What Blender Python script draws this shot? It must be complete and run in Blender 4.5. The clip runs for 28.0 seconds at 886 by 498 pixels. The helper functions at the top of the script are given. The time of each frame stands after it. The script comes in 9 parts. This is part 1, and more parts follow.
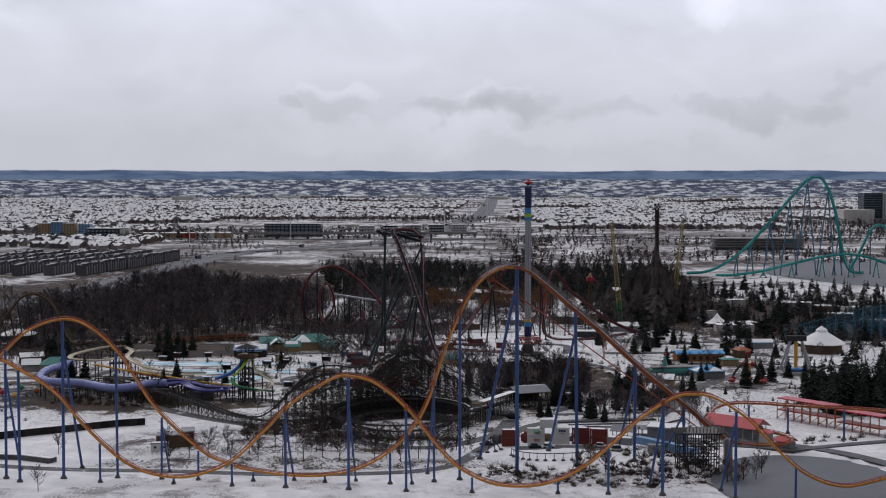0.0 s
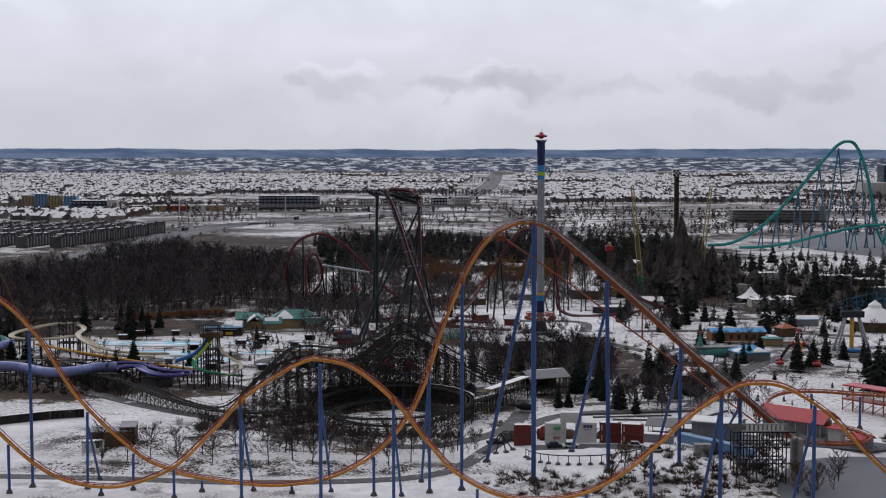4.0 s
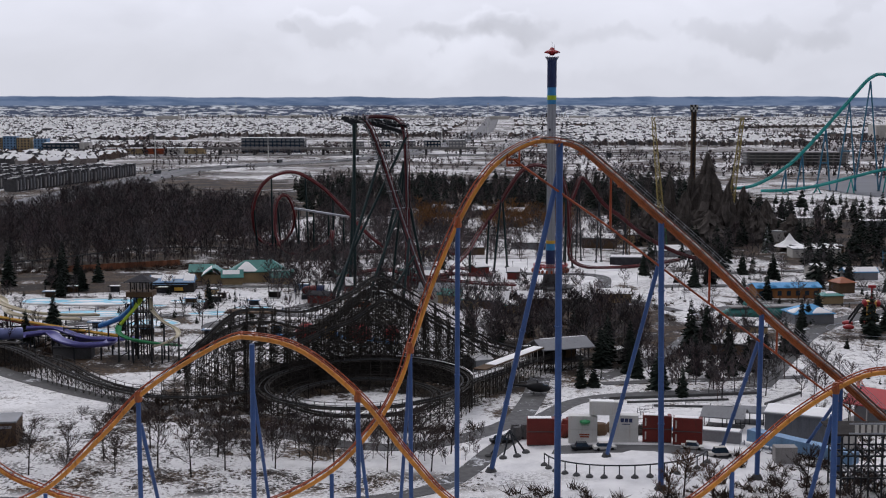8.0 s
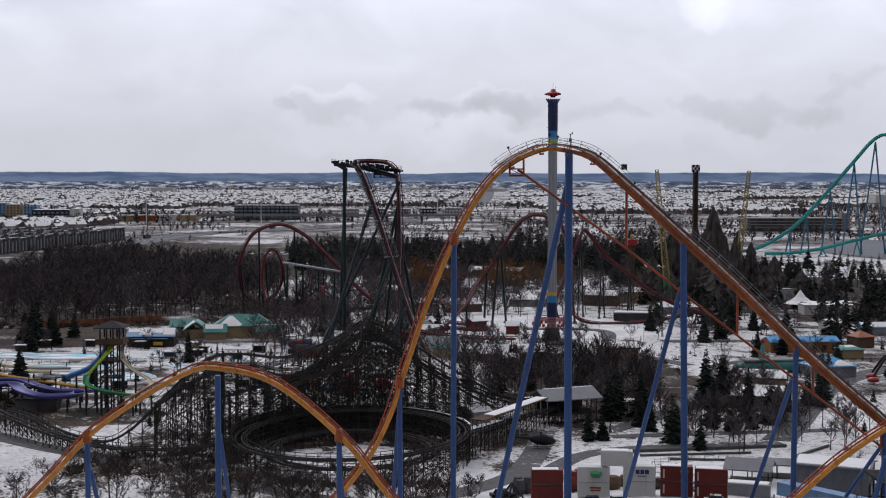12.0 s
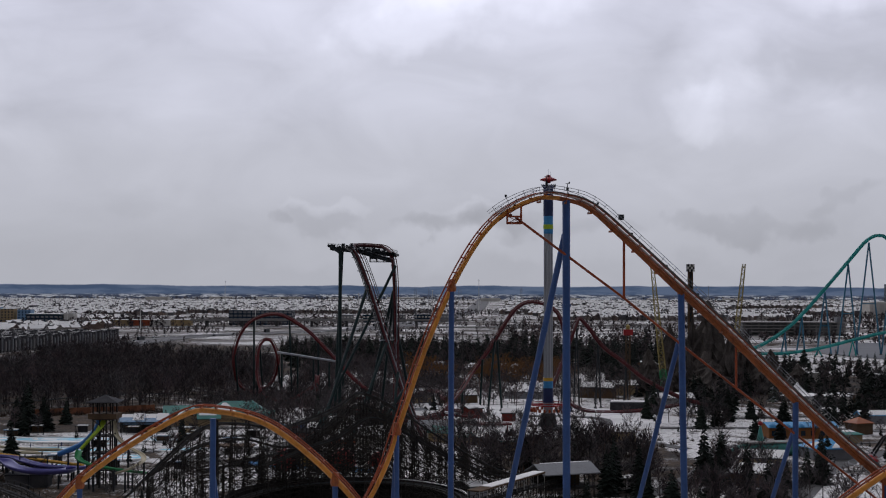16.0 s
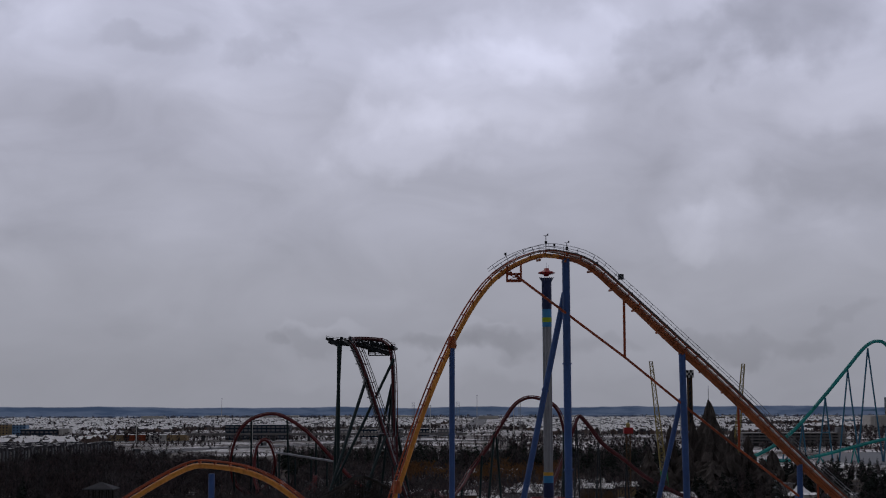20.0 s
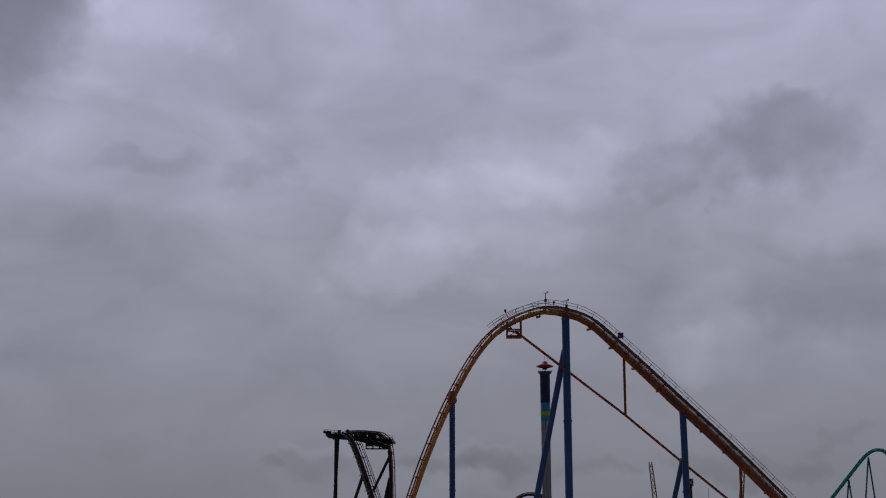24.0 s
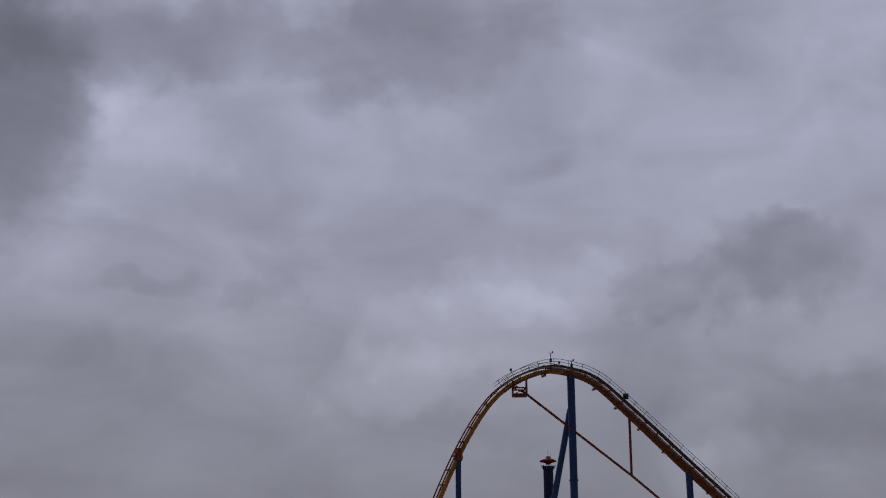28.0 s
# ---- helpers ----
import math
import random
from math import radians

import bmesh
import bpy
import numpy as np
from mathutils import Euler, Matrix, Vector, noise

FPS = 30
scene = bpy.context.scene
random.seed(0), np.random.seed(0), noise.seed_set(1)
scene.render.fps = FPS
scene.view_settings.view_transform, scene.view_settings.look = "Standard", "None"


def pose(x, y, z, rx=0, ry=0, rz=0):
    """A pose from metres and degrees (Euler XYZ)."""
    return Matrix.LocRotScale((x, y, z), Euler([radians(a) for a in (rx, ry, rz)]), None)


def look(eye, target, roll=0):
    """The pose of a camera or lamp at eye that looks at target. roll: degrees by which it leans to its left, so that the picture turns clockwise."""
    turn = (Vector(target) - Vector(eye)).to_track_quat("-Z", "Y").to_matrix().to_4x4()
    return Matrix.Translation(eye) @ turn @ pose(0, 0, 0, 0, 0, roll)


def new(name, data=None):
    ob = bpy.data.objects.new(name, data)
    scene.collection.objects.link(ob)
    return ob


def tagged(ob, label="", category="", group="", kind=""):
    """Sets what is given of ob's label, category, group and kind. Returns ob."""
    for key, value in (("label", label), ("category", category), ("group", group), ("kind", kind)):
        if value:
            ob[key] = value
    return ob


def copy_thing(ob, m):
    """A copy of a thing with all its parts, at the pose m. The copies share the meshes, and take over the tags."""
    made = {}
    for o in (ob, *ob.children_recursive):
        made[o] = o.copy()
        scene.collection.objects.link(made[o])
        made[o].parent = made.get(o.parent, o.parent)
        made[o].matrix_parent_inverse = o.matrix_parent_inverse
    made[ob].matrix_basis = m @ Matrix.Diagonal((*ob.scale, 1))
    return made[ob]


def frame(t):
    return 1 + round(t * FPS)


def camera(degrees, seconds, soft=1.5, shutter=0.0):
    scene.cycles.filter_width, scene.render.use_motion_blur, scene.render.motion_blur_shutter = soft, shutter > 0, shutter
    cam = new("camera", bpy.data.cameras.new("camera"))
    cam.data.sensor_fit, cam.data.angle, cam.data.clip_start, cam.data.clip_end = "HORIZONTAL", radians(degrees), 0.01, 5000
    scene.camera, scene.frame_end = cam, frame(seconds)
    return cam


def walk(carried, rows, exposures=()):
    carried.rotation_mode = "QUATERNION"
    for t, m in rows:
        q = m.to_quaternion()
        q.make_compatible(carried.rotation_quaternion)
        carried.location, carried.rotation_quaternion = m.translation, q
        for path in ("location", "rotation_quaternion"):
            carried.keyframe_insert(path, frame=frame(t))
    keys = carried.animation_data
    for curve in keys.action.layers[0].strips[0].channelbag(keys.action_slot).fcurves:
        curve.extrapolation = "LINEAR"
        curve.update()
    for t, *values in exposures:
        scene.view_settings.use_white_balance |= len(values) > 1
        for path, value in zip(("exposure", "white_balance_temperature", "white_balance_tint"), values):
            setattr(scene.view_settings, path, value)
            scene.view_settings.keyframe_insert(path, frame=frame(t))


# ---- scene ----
cam = camera(34.6, 28.0, soft=1.1)
PATH = [
    (0, -19.90, -464.60, 100.40, 0.540, -3.230, 0.000),
    (0.5, -19.80, -464.60, 99.00, 0.550, -3.225, 0.000),
    (1.1, -19.70, -464.20, 97.30, 0.560, -3.220, 0.000),
    (1.5, -19.60, -456.50, 95.90, 0.585, -3.280, 0.000),
    (2, -19.40, -438.40, 94.40, 0.630, -3.380, 0.000),
    (2.5, -19.30, -421.00, 92.60, 0.650, -3.530, 0.000),
    (3.25, -19.20, -394.20, 90.40, 0.680, -3.800, 0.000),
    (4, -19.20, -370.20, 88.00, 0.700, -4.100, 0.000),
    (4.5, -19.20, -354.80, 86.80, 0.715, -4.280, 0.000),
    (5, -19.20, -339.80, 85.20, 0.700, -4.560, 0.000),
    (6, -19.20, -310.20, 81.70, 0.650, -5.420, 0.000),
    (7, -19.20, -285.80, 79.70, 0.610, -6.000, 0.000),
    (8, -19.20, -262.10, 76.80, 0.480, -6.190, 0.000),
    (8.5, -19.20, -250.60, 75.40, 0.500, -6.220, 0.000),
    (9, -19.20, -240.10, 74.20, 0.530, -6.190, 0.000),
    (9.5, -19.40, -233.40, 73.00, 0.560, -5.950, 0.000),
    (10, -19.20, -232.60, 72.20, 0.567, -5.392, 0.000),
    (11, -18.95, -233.03, 68.10, 0.517, -4.239, -0.000),
    (12, -19.20, -232.95, 65.02, 0.318, -3.153, -0.043),
    (12.5, -19.28, -232.94, 63.98, 0.276, -2.675, -0.064),
    (14.5, -19.51, -233.00, 58.65, 0.146, -0.458, -0.150),
    (15, -19.50, -232.99, 56.87, 0.141, 0.221, -0.150),
    (16, -19.68, -232.90, 54.60, 0.095, 1.403, -0.150),
    (17, -19.81, -232.79, 52.37, 0.077, 2.584, -0.025),
    (18, -20.11, -232.76, 49.81, 0.027, 3.814, 0.100),
    (19, -20.19, -232.62, 47.43, 0.023, 5.001, 0.110),
    (20, -20.11, -232.48, 44.70, 0.001, 6.253, 0.120),
    (21, -20.45, -232.37, 41.98, -0.082, 7.500, 0.130),
    (22, -20.50, -232.32, 39.10, -0.088, 8.761, 0.140),
    (22.5, -20.50, -232.31, 37.89, -0.095, 9.348, 0.145),
    (24.5, -20.76, -231.76, 33.01, -0.133, 11.756, 0.165),
    (25, -20.85, -231.73, 31.62, -0.125, 12.381, 0.170),
    (26, -21.16, -231.69, 29.37, -0.148, 13.559, 0.180),
    (27, -21.45, -231.75, 26.76, -0.130, 14.791, 0.190),
    (28, -21.60, -231.88, 24.23, -0.111, 15.998, 0.200),
]
walk(cam, [(t, pose(x, y, z, 90 + pitch, lean, yaw)) for t, x, y, z, yaw, pitch, lean in PATH],
     exposures=[(0, -0.8, 6500, 10), (2, -0.82, 6500, 10), (5, -0.64, 6500, 10), (9, -0.54, 6500, 10), (12, -0.66, 6500, 10), (15, -1.06, 6500, 10), (17, -1.31, 6500, 10), (19, -1.64, 6440, 11), (20, -1.79, 6380, 12), (22.5, -2.21, 6240, 14), (25, -2.38, 6260, 13), (28, -2.48, 6320, 13)])


# ---------------------------------------------------------------- world and sun
class Nodes:
    """Short hand for node trees."""

    def __init__(self, tree):
        self.t = tree
        tree.nodes.clear()

    def n(self, kind, ins=(), **props):
        nd = self.t.nodes.new(kind)
        if "operation" in props:
            nd.operation = props["operation"]
        if "use_clamp" in props:
            nd.use_clamp = props["use_clamp"]
        if "data_type" in props:
            nd.data_type = props["data_type"]
        if "sky_type" in props:
            nd.sky_type, nd.sun_disc = props["sky_type"], props["sun_disc"]
            nd.sun_elevation, nd.sun_rotation = props["sun_elevation"], props["sun_rotation"]
        for k, v in dict(ins).items():
            self.put(nd.inputs[k], v)
        return nd

    def put(self, sock, v):
        if isinstance(v, bpy.types.NodeSocket):
            self.t.links.new(v, sock)
        else:
            sock.default_value = v

    def m(self, op, a, b=0.0, c=0.0, clamp=False):
        nd = self.n("ShaderNodeMath", {0: a, 1: b, 2: c}, operation=op, use_clamp=clamp)
        return nd.outputs[0]

    def mix(self, f, a, b):
        nd = self.n("ShaderNodeMix", data_type="RGBA")
        self.put(nd.inputs["Factor"], f)
        self.put(nd.inputs["A"], a)
        self.put(nd.inputs["B"], b)
        return nd.outputs["Result"]

    def noise(self, vec, scale, detail=4.0, rough=0.55, dist=0.0):
        return self.n("ShaderNodeTexNoise", {"Vector": vec, "Scale": scale, "Detail": detail, "Roughness": rough, "Distortion": dist}).outputs["Fac"]

    def ramp(self, v, lo, hi, a=0.0, b=1.0):
        nd = self.n("ShaderNodeMapRange", {"Value": v, "From Min": lo, "From Max": hi, "To Min": a, "To Max": b})
        nd.interpolation_type = "SMOOTHSTEP"
        return nd.outputs["Result"]


SUN_EL, SUN_AZ = radians(48), radians(330)


def build_world():
    w = bpy.data.worlds.new("overcast_sky")
    scene.world = w
    w.use_nodes = True
    N = Nodes(w.node_tree)
    d = N.n("ShaderNodeTexCoord").outputs["Generated"]
    x, y, z = N.n("ShaderNodeSeparateXYZ", {0: d}).outputs
    deg = 180 / math.pi
    az, el = N.m("MULTIPLY", N.m("ARCTAN2", x, y), deg), N.m("MULTIPLY", N.m("ARCSINE", z), deg)

    def wander(scale, detail, seed):
        v = N.n("ShaderNodeVectorMath", {0: d, 1: (seed, 0.0, 0.0)}, operation="ADD").outputs[0]
        nd = N.n("ShaderNodeTexNoise", {"Vector": v, "Scale": scale, "Detail": detail, "Roughness": 0.5})
        return N.n("ShaderNodeSeparateXYZ", {0: nd.outputs["Color"]}).outputs

    # billowing edges: directions wander at three scales
    w1, w2, w3 = wander(8.0, 2.0, 0.0), wander(26.0, 3.0, 3.1), wander(75.0, 4.0, 7.7)

    def wandered(v, k, amps):
        for wn, a in zip((w1, w2, w3), amps):
            v = N.m("ADD", v, N.m("MULTIPLY", N.m("SUBTRACT", wn[k], 0.5), a))
        return v

    wa, we = wandered(az, 0, (6.0, 3.6, 1.1)), wandered(el, 1, (3.4, 2.4, 0.9))

    def patch(a0, e0, wide, tall):
        p, q = N.m("MULTIPLY", N.m("SUBTRACT", wa, a0), 1 / wide), N.m("MULTIPLY", N.m("SUBTRACT", we, e0), 1 / tall)
        return N.ramp(N.m("ADD", N.m("MULTIPLY", p, p), N.m("MULTIPLY", q, q)), 2.1, 0.05)

    # thin cover near the horizon, brighter and bluer towards the height of the sun
    light = (0.985, 1.01, 1.135, 1)
    for lo, hi, col in ((1.0, 4.5, (1.19, 1.215, 1.38)), (4.5, 8.0, (1.37, 1.40, 1.63)), (8.0, 11.0, (1.50, 1.53, 1.81)), (11.0, 15.0, (1.70, 1.75, 2.12)), (15.0, 20.0, (1.91, 1.97, 2.44)), (24.0, 40.0, (2.2, 2.27, 2.8))):
        light = N.mix(N.ramp(el, lo, hi), light, (*col, 1))
    soft = N.n("ShaderNodeMapping", {"Vector": d, "Scale": (1.0, 1.0, 2.0)}).outputs[0]
    much = N.m("ADD", 1.0, N.m("MULTIPLY", N.m("SUBTRACT", N.noise(soft, 11.0, 5.0, 0.5, 0.6), 0.5), N.ramp(el, 1.0, 10.0, 0.20, 0.55)))
    for a0, e0, wide, tall, k in CLOUDS:
        much = N.m("MULTIPLY", much, N.m("ADD", 1.0, N.m("MULTIPLY", patch(a0, e0, wide, tall), k)))
    light = N.n("ShaderNodeVectorMath", {0: light, "Scale": much}, operation="SCALE").outputs[0]
    # unseen sky overhead and behind dimmed, to darken the ground and camera-facing sides
    light = N.mix(N.ramp(z, 0.47, 0.72, 0.0, 0.9), light, (0.88, 0.87, 0.95, 1))
    ahead = N.m("DIVIDE", y, N.m("SQRT", N.m("ADD", N.m("ADD", N.m("MULTIPLY", x, x), N.m("MULTIPLY", y, y)), 0.0001)))
    behind = N.m("MULTIPLY", N.ramp(ahead, 0.75, 0.0), N.ramp(z, 0.85, 0.45))
    light = N.mix(N.m("MULTIPLY", behind, 0.9), light, (0.145, 0.15, 0.18, 1))
    sky = N.n("ShaderNodeTexSky", sky_type="NISHITA", sun_disc=False, sun_elevation=SUN_EL, sun_rotation=SUN_AZ)
    clear = N.n("ShaderNodeMix", {"Factor": 0.97}, data_type="RGBA")
    dim = N.n("ShaderNodeVectorMath", {0: sky.outputs[0], "Scale": 0.08}, operation="SCALE").outputs[0]
    N.put(clear.inputs["A"], dim)
    N.put(clear.inputs["B"], light)
    # far wooded hills under the horizon, the blue of haze painted into their colours
    ring = N.n("ShaderNodeCombineXYZ", {0: x, 1: y, 2: 0.0}).outputs[0]
    ridge = N.m("ADD", N.m("ADD", N.m("MULTIPLY", N.noise(ring, 9.0, 3.0, 0.5), 0.006), N.m("MULTIPLY", N.noise(ring, 70.0, 4.0, 0.6), 0.0012)), -0.0052)
    stripes = N.n("ShaderNodeCombineXYZ", {0: x, 1: y, 2: N.m("MULTIPLY", z, 7.0)}).outputs[0]
    field = N.ramp(N.noise(stripes, 110.0, 7.0, 0.78), 0.50, 0.56)
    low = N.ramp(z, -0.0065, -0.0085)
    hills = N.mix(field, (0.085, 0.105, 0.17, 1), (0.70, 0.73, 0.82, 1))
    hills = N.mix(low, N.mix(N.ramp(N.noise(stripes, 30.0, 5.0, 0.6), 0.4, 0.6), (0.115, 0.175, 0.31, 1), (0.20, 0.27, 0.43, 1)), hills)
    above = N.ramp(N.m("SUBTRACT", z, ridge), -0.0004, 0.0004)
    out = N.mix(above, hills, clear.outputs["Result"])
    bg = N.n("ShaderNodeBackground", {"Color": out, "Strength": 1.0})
    N.t.links.new(bg.outputs[0], N.n("ShaderNodeOutputWorld").inputs[0])


# banks of cloud: degrees east of straight ahead, degrees up, half sizes, how much lighter or darker
CLOUDS_HIGH = [
    (-18.2, 20.7, 3.64, 5.00, -0.43),
    (-13.2, 23.6, 5.95, 1.59, -0.23),
    (-16.4, 23.7, 2.98, 2.05, -0.12),
    (-8.9, 24.1, 3.49, 1.59, -0.12),
    (-1.5, 24.4, 3.99, 2.05, -0.25),
    (-3.7, 22.6, 1.72, 1.14, -0.12),
    (4.1, 22.5, 2.21, 3.41, -0.15),
    (14.1, 24.6, 4.00, 1.59, -0.12),
    (1.5, 25.5, 6.29, 1.14, -0.12),
    (-11.1, 20.4, 2.18, 1.14, 0.15),
    (-13.4, 20.9, 0.97, 0.91, 0.12),
    (-5.5, 25.5, 1.26, 0.91, 0.18),
    (-15.8, 16.4, 3.08, 1.59, 0.10),
    (-2.5, 20.8, 2.92, 2.05, 0.06),
    (6.5, 22.5, 2.21, 1.59, 0.08),
    (17.0, 23.6, 2.23, 2.05, 0.12),
    (11.6, 18.1, 4.78, 2.73, 0.05),
    (-11.6, 14.4, 1.17, 0.59, -0.13),
    (-7.5, 14.3, 1.29, 0.50, -0.11),
    (-9.9, 16.7, 1.42, 0.91, 0.05),
]
CLOUDS_MID = [
    (14.5, 14.8, 2.82, 1.41, -0.22),
    (12.0, 14.3, 1.88, 1.14, -0.16),
    (10.0, 13.9, 1.40, 0.80, -0.13),
    (7.7, 13.6, 0.94, 0.64, -0.11),
    (13.7, 16.0, 1.65, 0.68, -0.10),
    (4.0, 14.2, 3.05, 1.36, 0.20),
    (1.6, 12.4, 3.72, 1.59, 0.20),
    (-1.8, 10.6, 2.54, 1.36, 0.21),
    (0.5, 16.9, 4.75, 2.27, -0.05),
    (9.0, 12.2, 4.65, 1.82, 0.06),
    (16.1, 12.3, 1.86, 1.82, 0.10),
    (11.6, 7.4, 2.90, 1.09, 0.08),
    (10.2, 7.1, 1.37, 0.91, 0.10),
    (12.1, 8.1, 1.85, 0.68, 0.03),
    (15.6, 8.9, 2.07, 1.59, -0.11),
    (8.0, 10.2, 2.08, 1.14, -0.06),
    (8.6, 7.8, 1.61, 1.36, -0.06),
    (-11.6, 11.0, 3.71, 1.36, -0.08),
    (-15.8, 8.0, 3.44, 1.59, -0.06),
    (-8.3, 11.8, 2.79, 1.36, 0.04),
]
CLOUDS_LOW = [
    (-14.0, 12.9, 2.33, 0.91, 0.03),
    (-1.1, 2.4, 1.02, 0.45, -0.15),
    (2.2, 2.5, 1.48, 0.50, -0.16),
    (0.8, 2.2, 0.91, 0.36, -0.09),
    (-5.6, 2.6, 1.14, 0.50, -0.09),
    (-7.1, 2.5, 0.41, 0.32, -0.12),
    (10.4, 2.4, 1.36, 0.41, -0.11),
    (13.5, 2.2, 1.36, 0.45, -0.11),
    (15.0, 3.0, 1.14, 0.36, -0.08),
    (3.3, 1.9, 0.91, 0.32, -0.09),
    (6.2, 2.3, 1.36, 0.32, -0.08),
    (-1.9, 1.4, 5.91, 0.68, 0.07),
    (-5.1, 3.2, 1.59, 0.32, 0.09),
    (1.5, 3.0, 1.59, 0.27, 0.08),
    (4.9, 1.6, 6.82, 0.57, 0.05),
    (13.7, 1.3, 4.55, 0.68, 0.04),
    (-11.6, 3.4, 1.82, 0.68, -0.04),
]
CLOUDS = CLOUDS_HIGH + CLOUDS_MID + CLOUDS_LOW
build_world()
sun = new("sun", bpy.data.lights.new("sun", "SUN"))
sun.data.energy, sun.data.angle, sun.data.color = 1.1, radians(40), (1.0, 0.97, 0.93)
sun.matrix_world = look((0, 0, 300), (300 * math.sin(SUN_AZ) * -1, 300 * math.cos(SUN_AZ) * -1, 300 - 300 * math.tan(SUN_EL)))


# ---------------------------------------------------------------- materials
def material(name, col, rough=0.6, metal=0.0, var=0.25, scale=1.5, dark=None, stain=0.0, bump=0.0, per=0.0):
    """Paint, wood, stone or metal: two scales of colour variation, wear and a little relief."""
    m = bpy.data.materials.new(name)
    m.use_nodes = True
    N = Nodes(m.node_tree)
    p = N.n("ShaderNodeNewGeometry").outputs["Position"]
    fine, wide = N.noise(p, scale * 6, 5.0, 0.65), N.noise(p, scale * 0.35, 4.0, 0.55)
    f = N.m("ADD", N.m("MULTIPLY", fine, 0.5), N.m("MULTIPLY", wide, 0.5))
    lo = [c * (1 - var) for c in col]
    hi = [min(c * (1 + var), 0.95) for c in col]
    c = N.mix(N.ramp(f, 0.35, 0.65), (*lo, 1), (*hi, 1))
    if stain:
        streak = N.n("ShaderNodeMapping", {"Vector": p, "Scale": (1.0, 1.0, 0.12)}).outputs[0]
        c = N.mix(N.m("MULTIPLY", N.ramp(N.noise(streak, scale * 3, 5.0, 0.6), 0.52, 0.75), stain), c, (*(dark or (0.05, 0.045, 0.04)), 1))
    if per:
        r = N.n("ShaderNodeObjectInfo").outputs["Random"]
        c = N.n("ShaderNodeHueSaturation", {"Value": N.ramp(r, 0.0, 1.0, 1 - per, 1 + per), "Color": c}).outputs[0]
    b = N.n("ShaderNodeBsdfPrincipled", {"Base Color": c, "Metallic": metal, "Roughness": N.ramp(fine, 0.2, 0.8, max(rough - 0.12, 0.05), min(rough + 0.12, 1.0)), "Specular IOR Level": 0.1 if rough > 0.7 else 0.3})
    if bump:
        N.put(b.inputs["Normal"], N.n("ShaderNodeBump", {"Height": fine, "Strength": bump, "Distance": 0.05}).outputs[0])
    N.t.links.new(b.outputs[0], N.n("ShaderNodeOutputMaterial").inputs[0])
    return m


def island_material(name, cols, rough=0.8, grove=0.0):
    """A crowd of like pieces joined in one mesh, each piece with its own tint out of a few."""
    m = bpy.data.materials.new(name)
    m.use_nodes = True
    N = Nodes(m.node_tree)
    g = N.n("ShaderNodeNewGeometry")
    cr = N.n("ShaderNodeValToRGB", {"Fac": g.outputs["Random Per Island"]})
    cr.color_ramp.interpolation = "CONSTANT"
    while len(cr.color_ramp.elements) < len(cols):
        cr.color_ramp.elements.new(0.5)
    for i, c in enumerate(cols):
        e = cr.color_ramp.elements[i]
        e.position, e.color = i / len(cols), (*c, 1)
    n = N.noise(g.outputs["Position"], 0.8, 4.0, 0.6)
    c = N.n("ShaderNodeHueSaturation", {"Value": N.ramp(n, 0.3, 0.7, 0.75, 1.2), "Color": cr.outputs[0]}).outputs[0]
    if grove:
        # one tree greyer or browner than the next
        flat = N.n("ShaderNodeMapping", {"Vector": g.outputs["Position"], "Scale": (1.0, 1.0, 0.25)}).outputs[0]
        c = N.n("ShaderNodeHueSaturation", {"Value": N.ramp(N.noise(flat, 0.11, 3.0, 0.7), 0.36, 0.64, 1 - grove, 1 + grove), "Saturation": N.ramp(N.noise(flat, 0.07, 2.0, 0.5), 0.4, 0.6, 0.5, 1.5), "Color": c}).outputs[0]
    b = N.n("ShaderNodeBsdfPrincipled", {"Base Color": c, "Roughness": rough, "Specular IOR Level": 0.08})
    N.t.links.new(b.outputs[0], N.n("ShaderNodeOutputMaterial").inputs[0])
    return m


ORANGE = material("orange_spine_paint", (0.58, 0.24, 0.042), 0.45, 0.0, 0.26, 0.5, (0.24, 0.075, 0.02), 0.75)
RUST = material("rust_orange_rail_paint", (0.30, 0.062, 0.022), 0.5, 0.0, 0.3, 0.8)
LIFT_ORANGE = material("faded_orange_paint", (0.30, 0.088, 0.027), 0.5, 0.0, 0.3, 0.6, (0.14, 0.04, 0.018), 0.8)
BLUE = material("blue_column_paint", (0.040, 0.09, 0.235), 0.45, 0.0, 0.15, 0.4, (0.03, 0.05, 0.13), 0.35)
STEEL = material("grey_galvanised_steel", (0.30, 0.31, 0.33), 0.5, 0.5, 0.2, 1.0)
DARKGALV = material("dull_dark_galvanised_steel", (0.13, 0.125, 0.12), 0.55, 0.3, 0.25, 1.0)
DARKSTEEL = material("black_painted_steel", (0.022, 0.026, 0.030), 0.5, 0.2, 0.3, 0.8)
GREENSTEEL = material("dark_green_steel", (0.010, 0.024, 0.024), 0.5, 0.1, 0.25, 0.8)
MAROON = material("maroon_track_paint", (0.080, 0.012, 0.014), 0.42, 0.0, 0.25, 0.8)
REDTRACK = material("red_track_paint", (0.12, 0.016, 0.017), 0.45, 0.0, 0.25, 0.8)
TEAL = material("teal_track_paint", (0.02, 0.30, 0.28), 0.42, 0.0, 0.2, 0.5)
TEALBLUE = material("steel_blue_paint", (0.05, 0.17, 0.26), 0.45, 0.0, 0.2, 0.5)
WOOD = material("weathered_black_timber", (0.040, 0.036, 0.032), 0.85, 0.0, 0.45, 0.8, bump=0.3, per=0.25)
DECK = material("dark_timber_deck", (0.038, 0.034, 0.031), 0.85, 0.0, 0.4, 0.8)
PLANK = material("dark_plank_fence", (0.026, 0.024, 0.022), 0.9, 0.0, 0.4, 1.2, per=0.3)
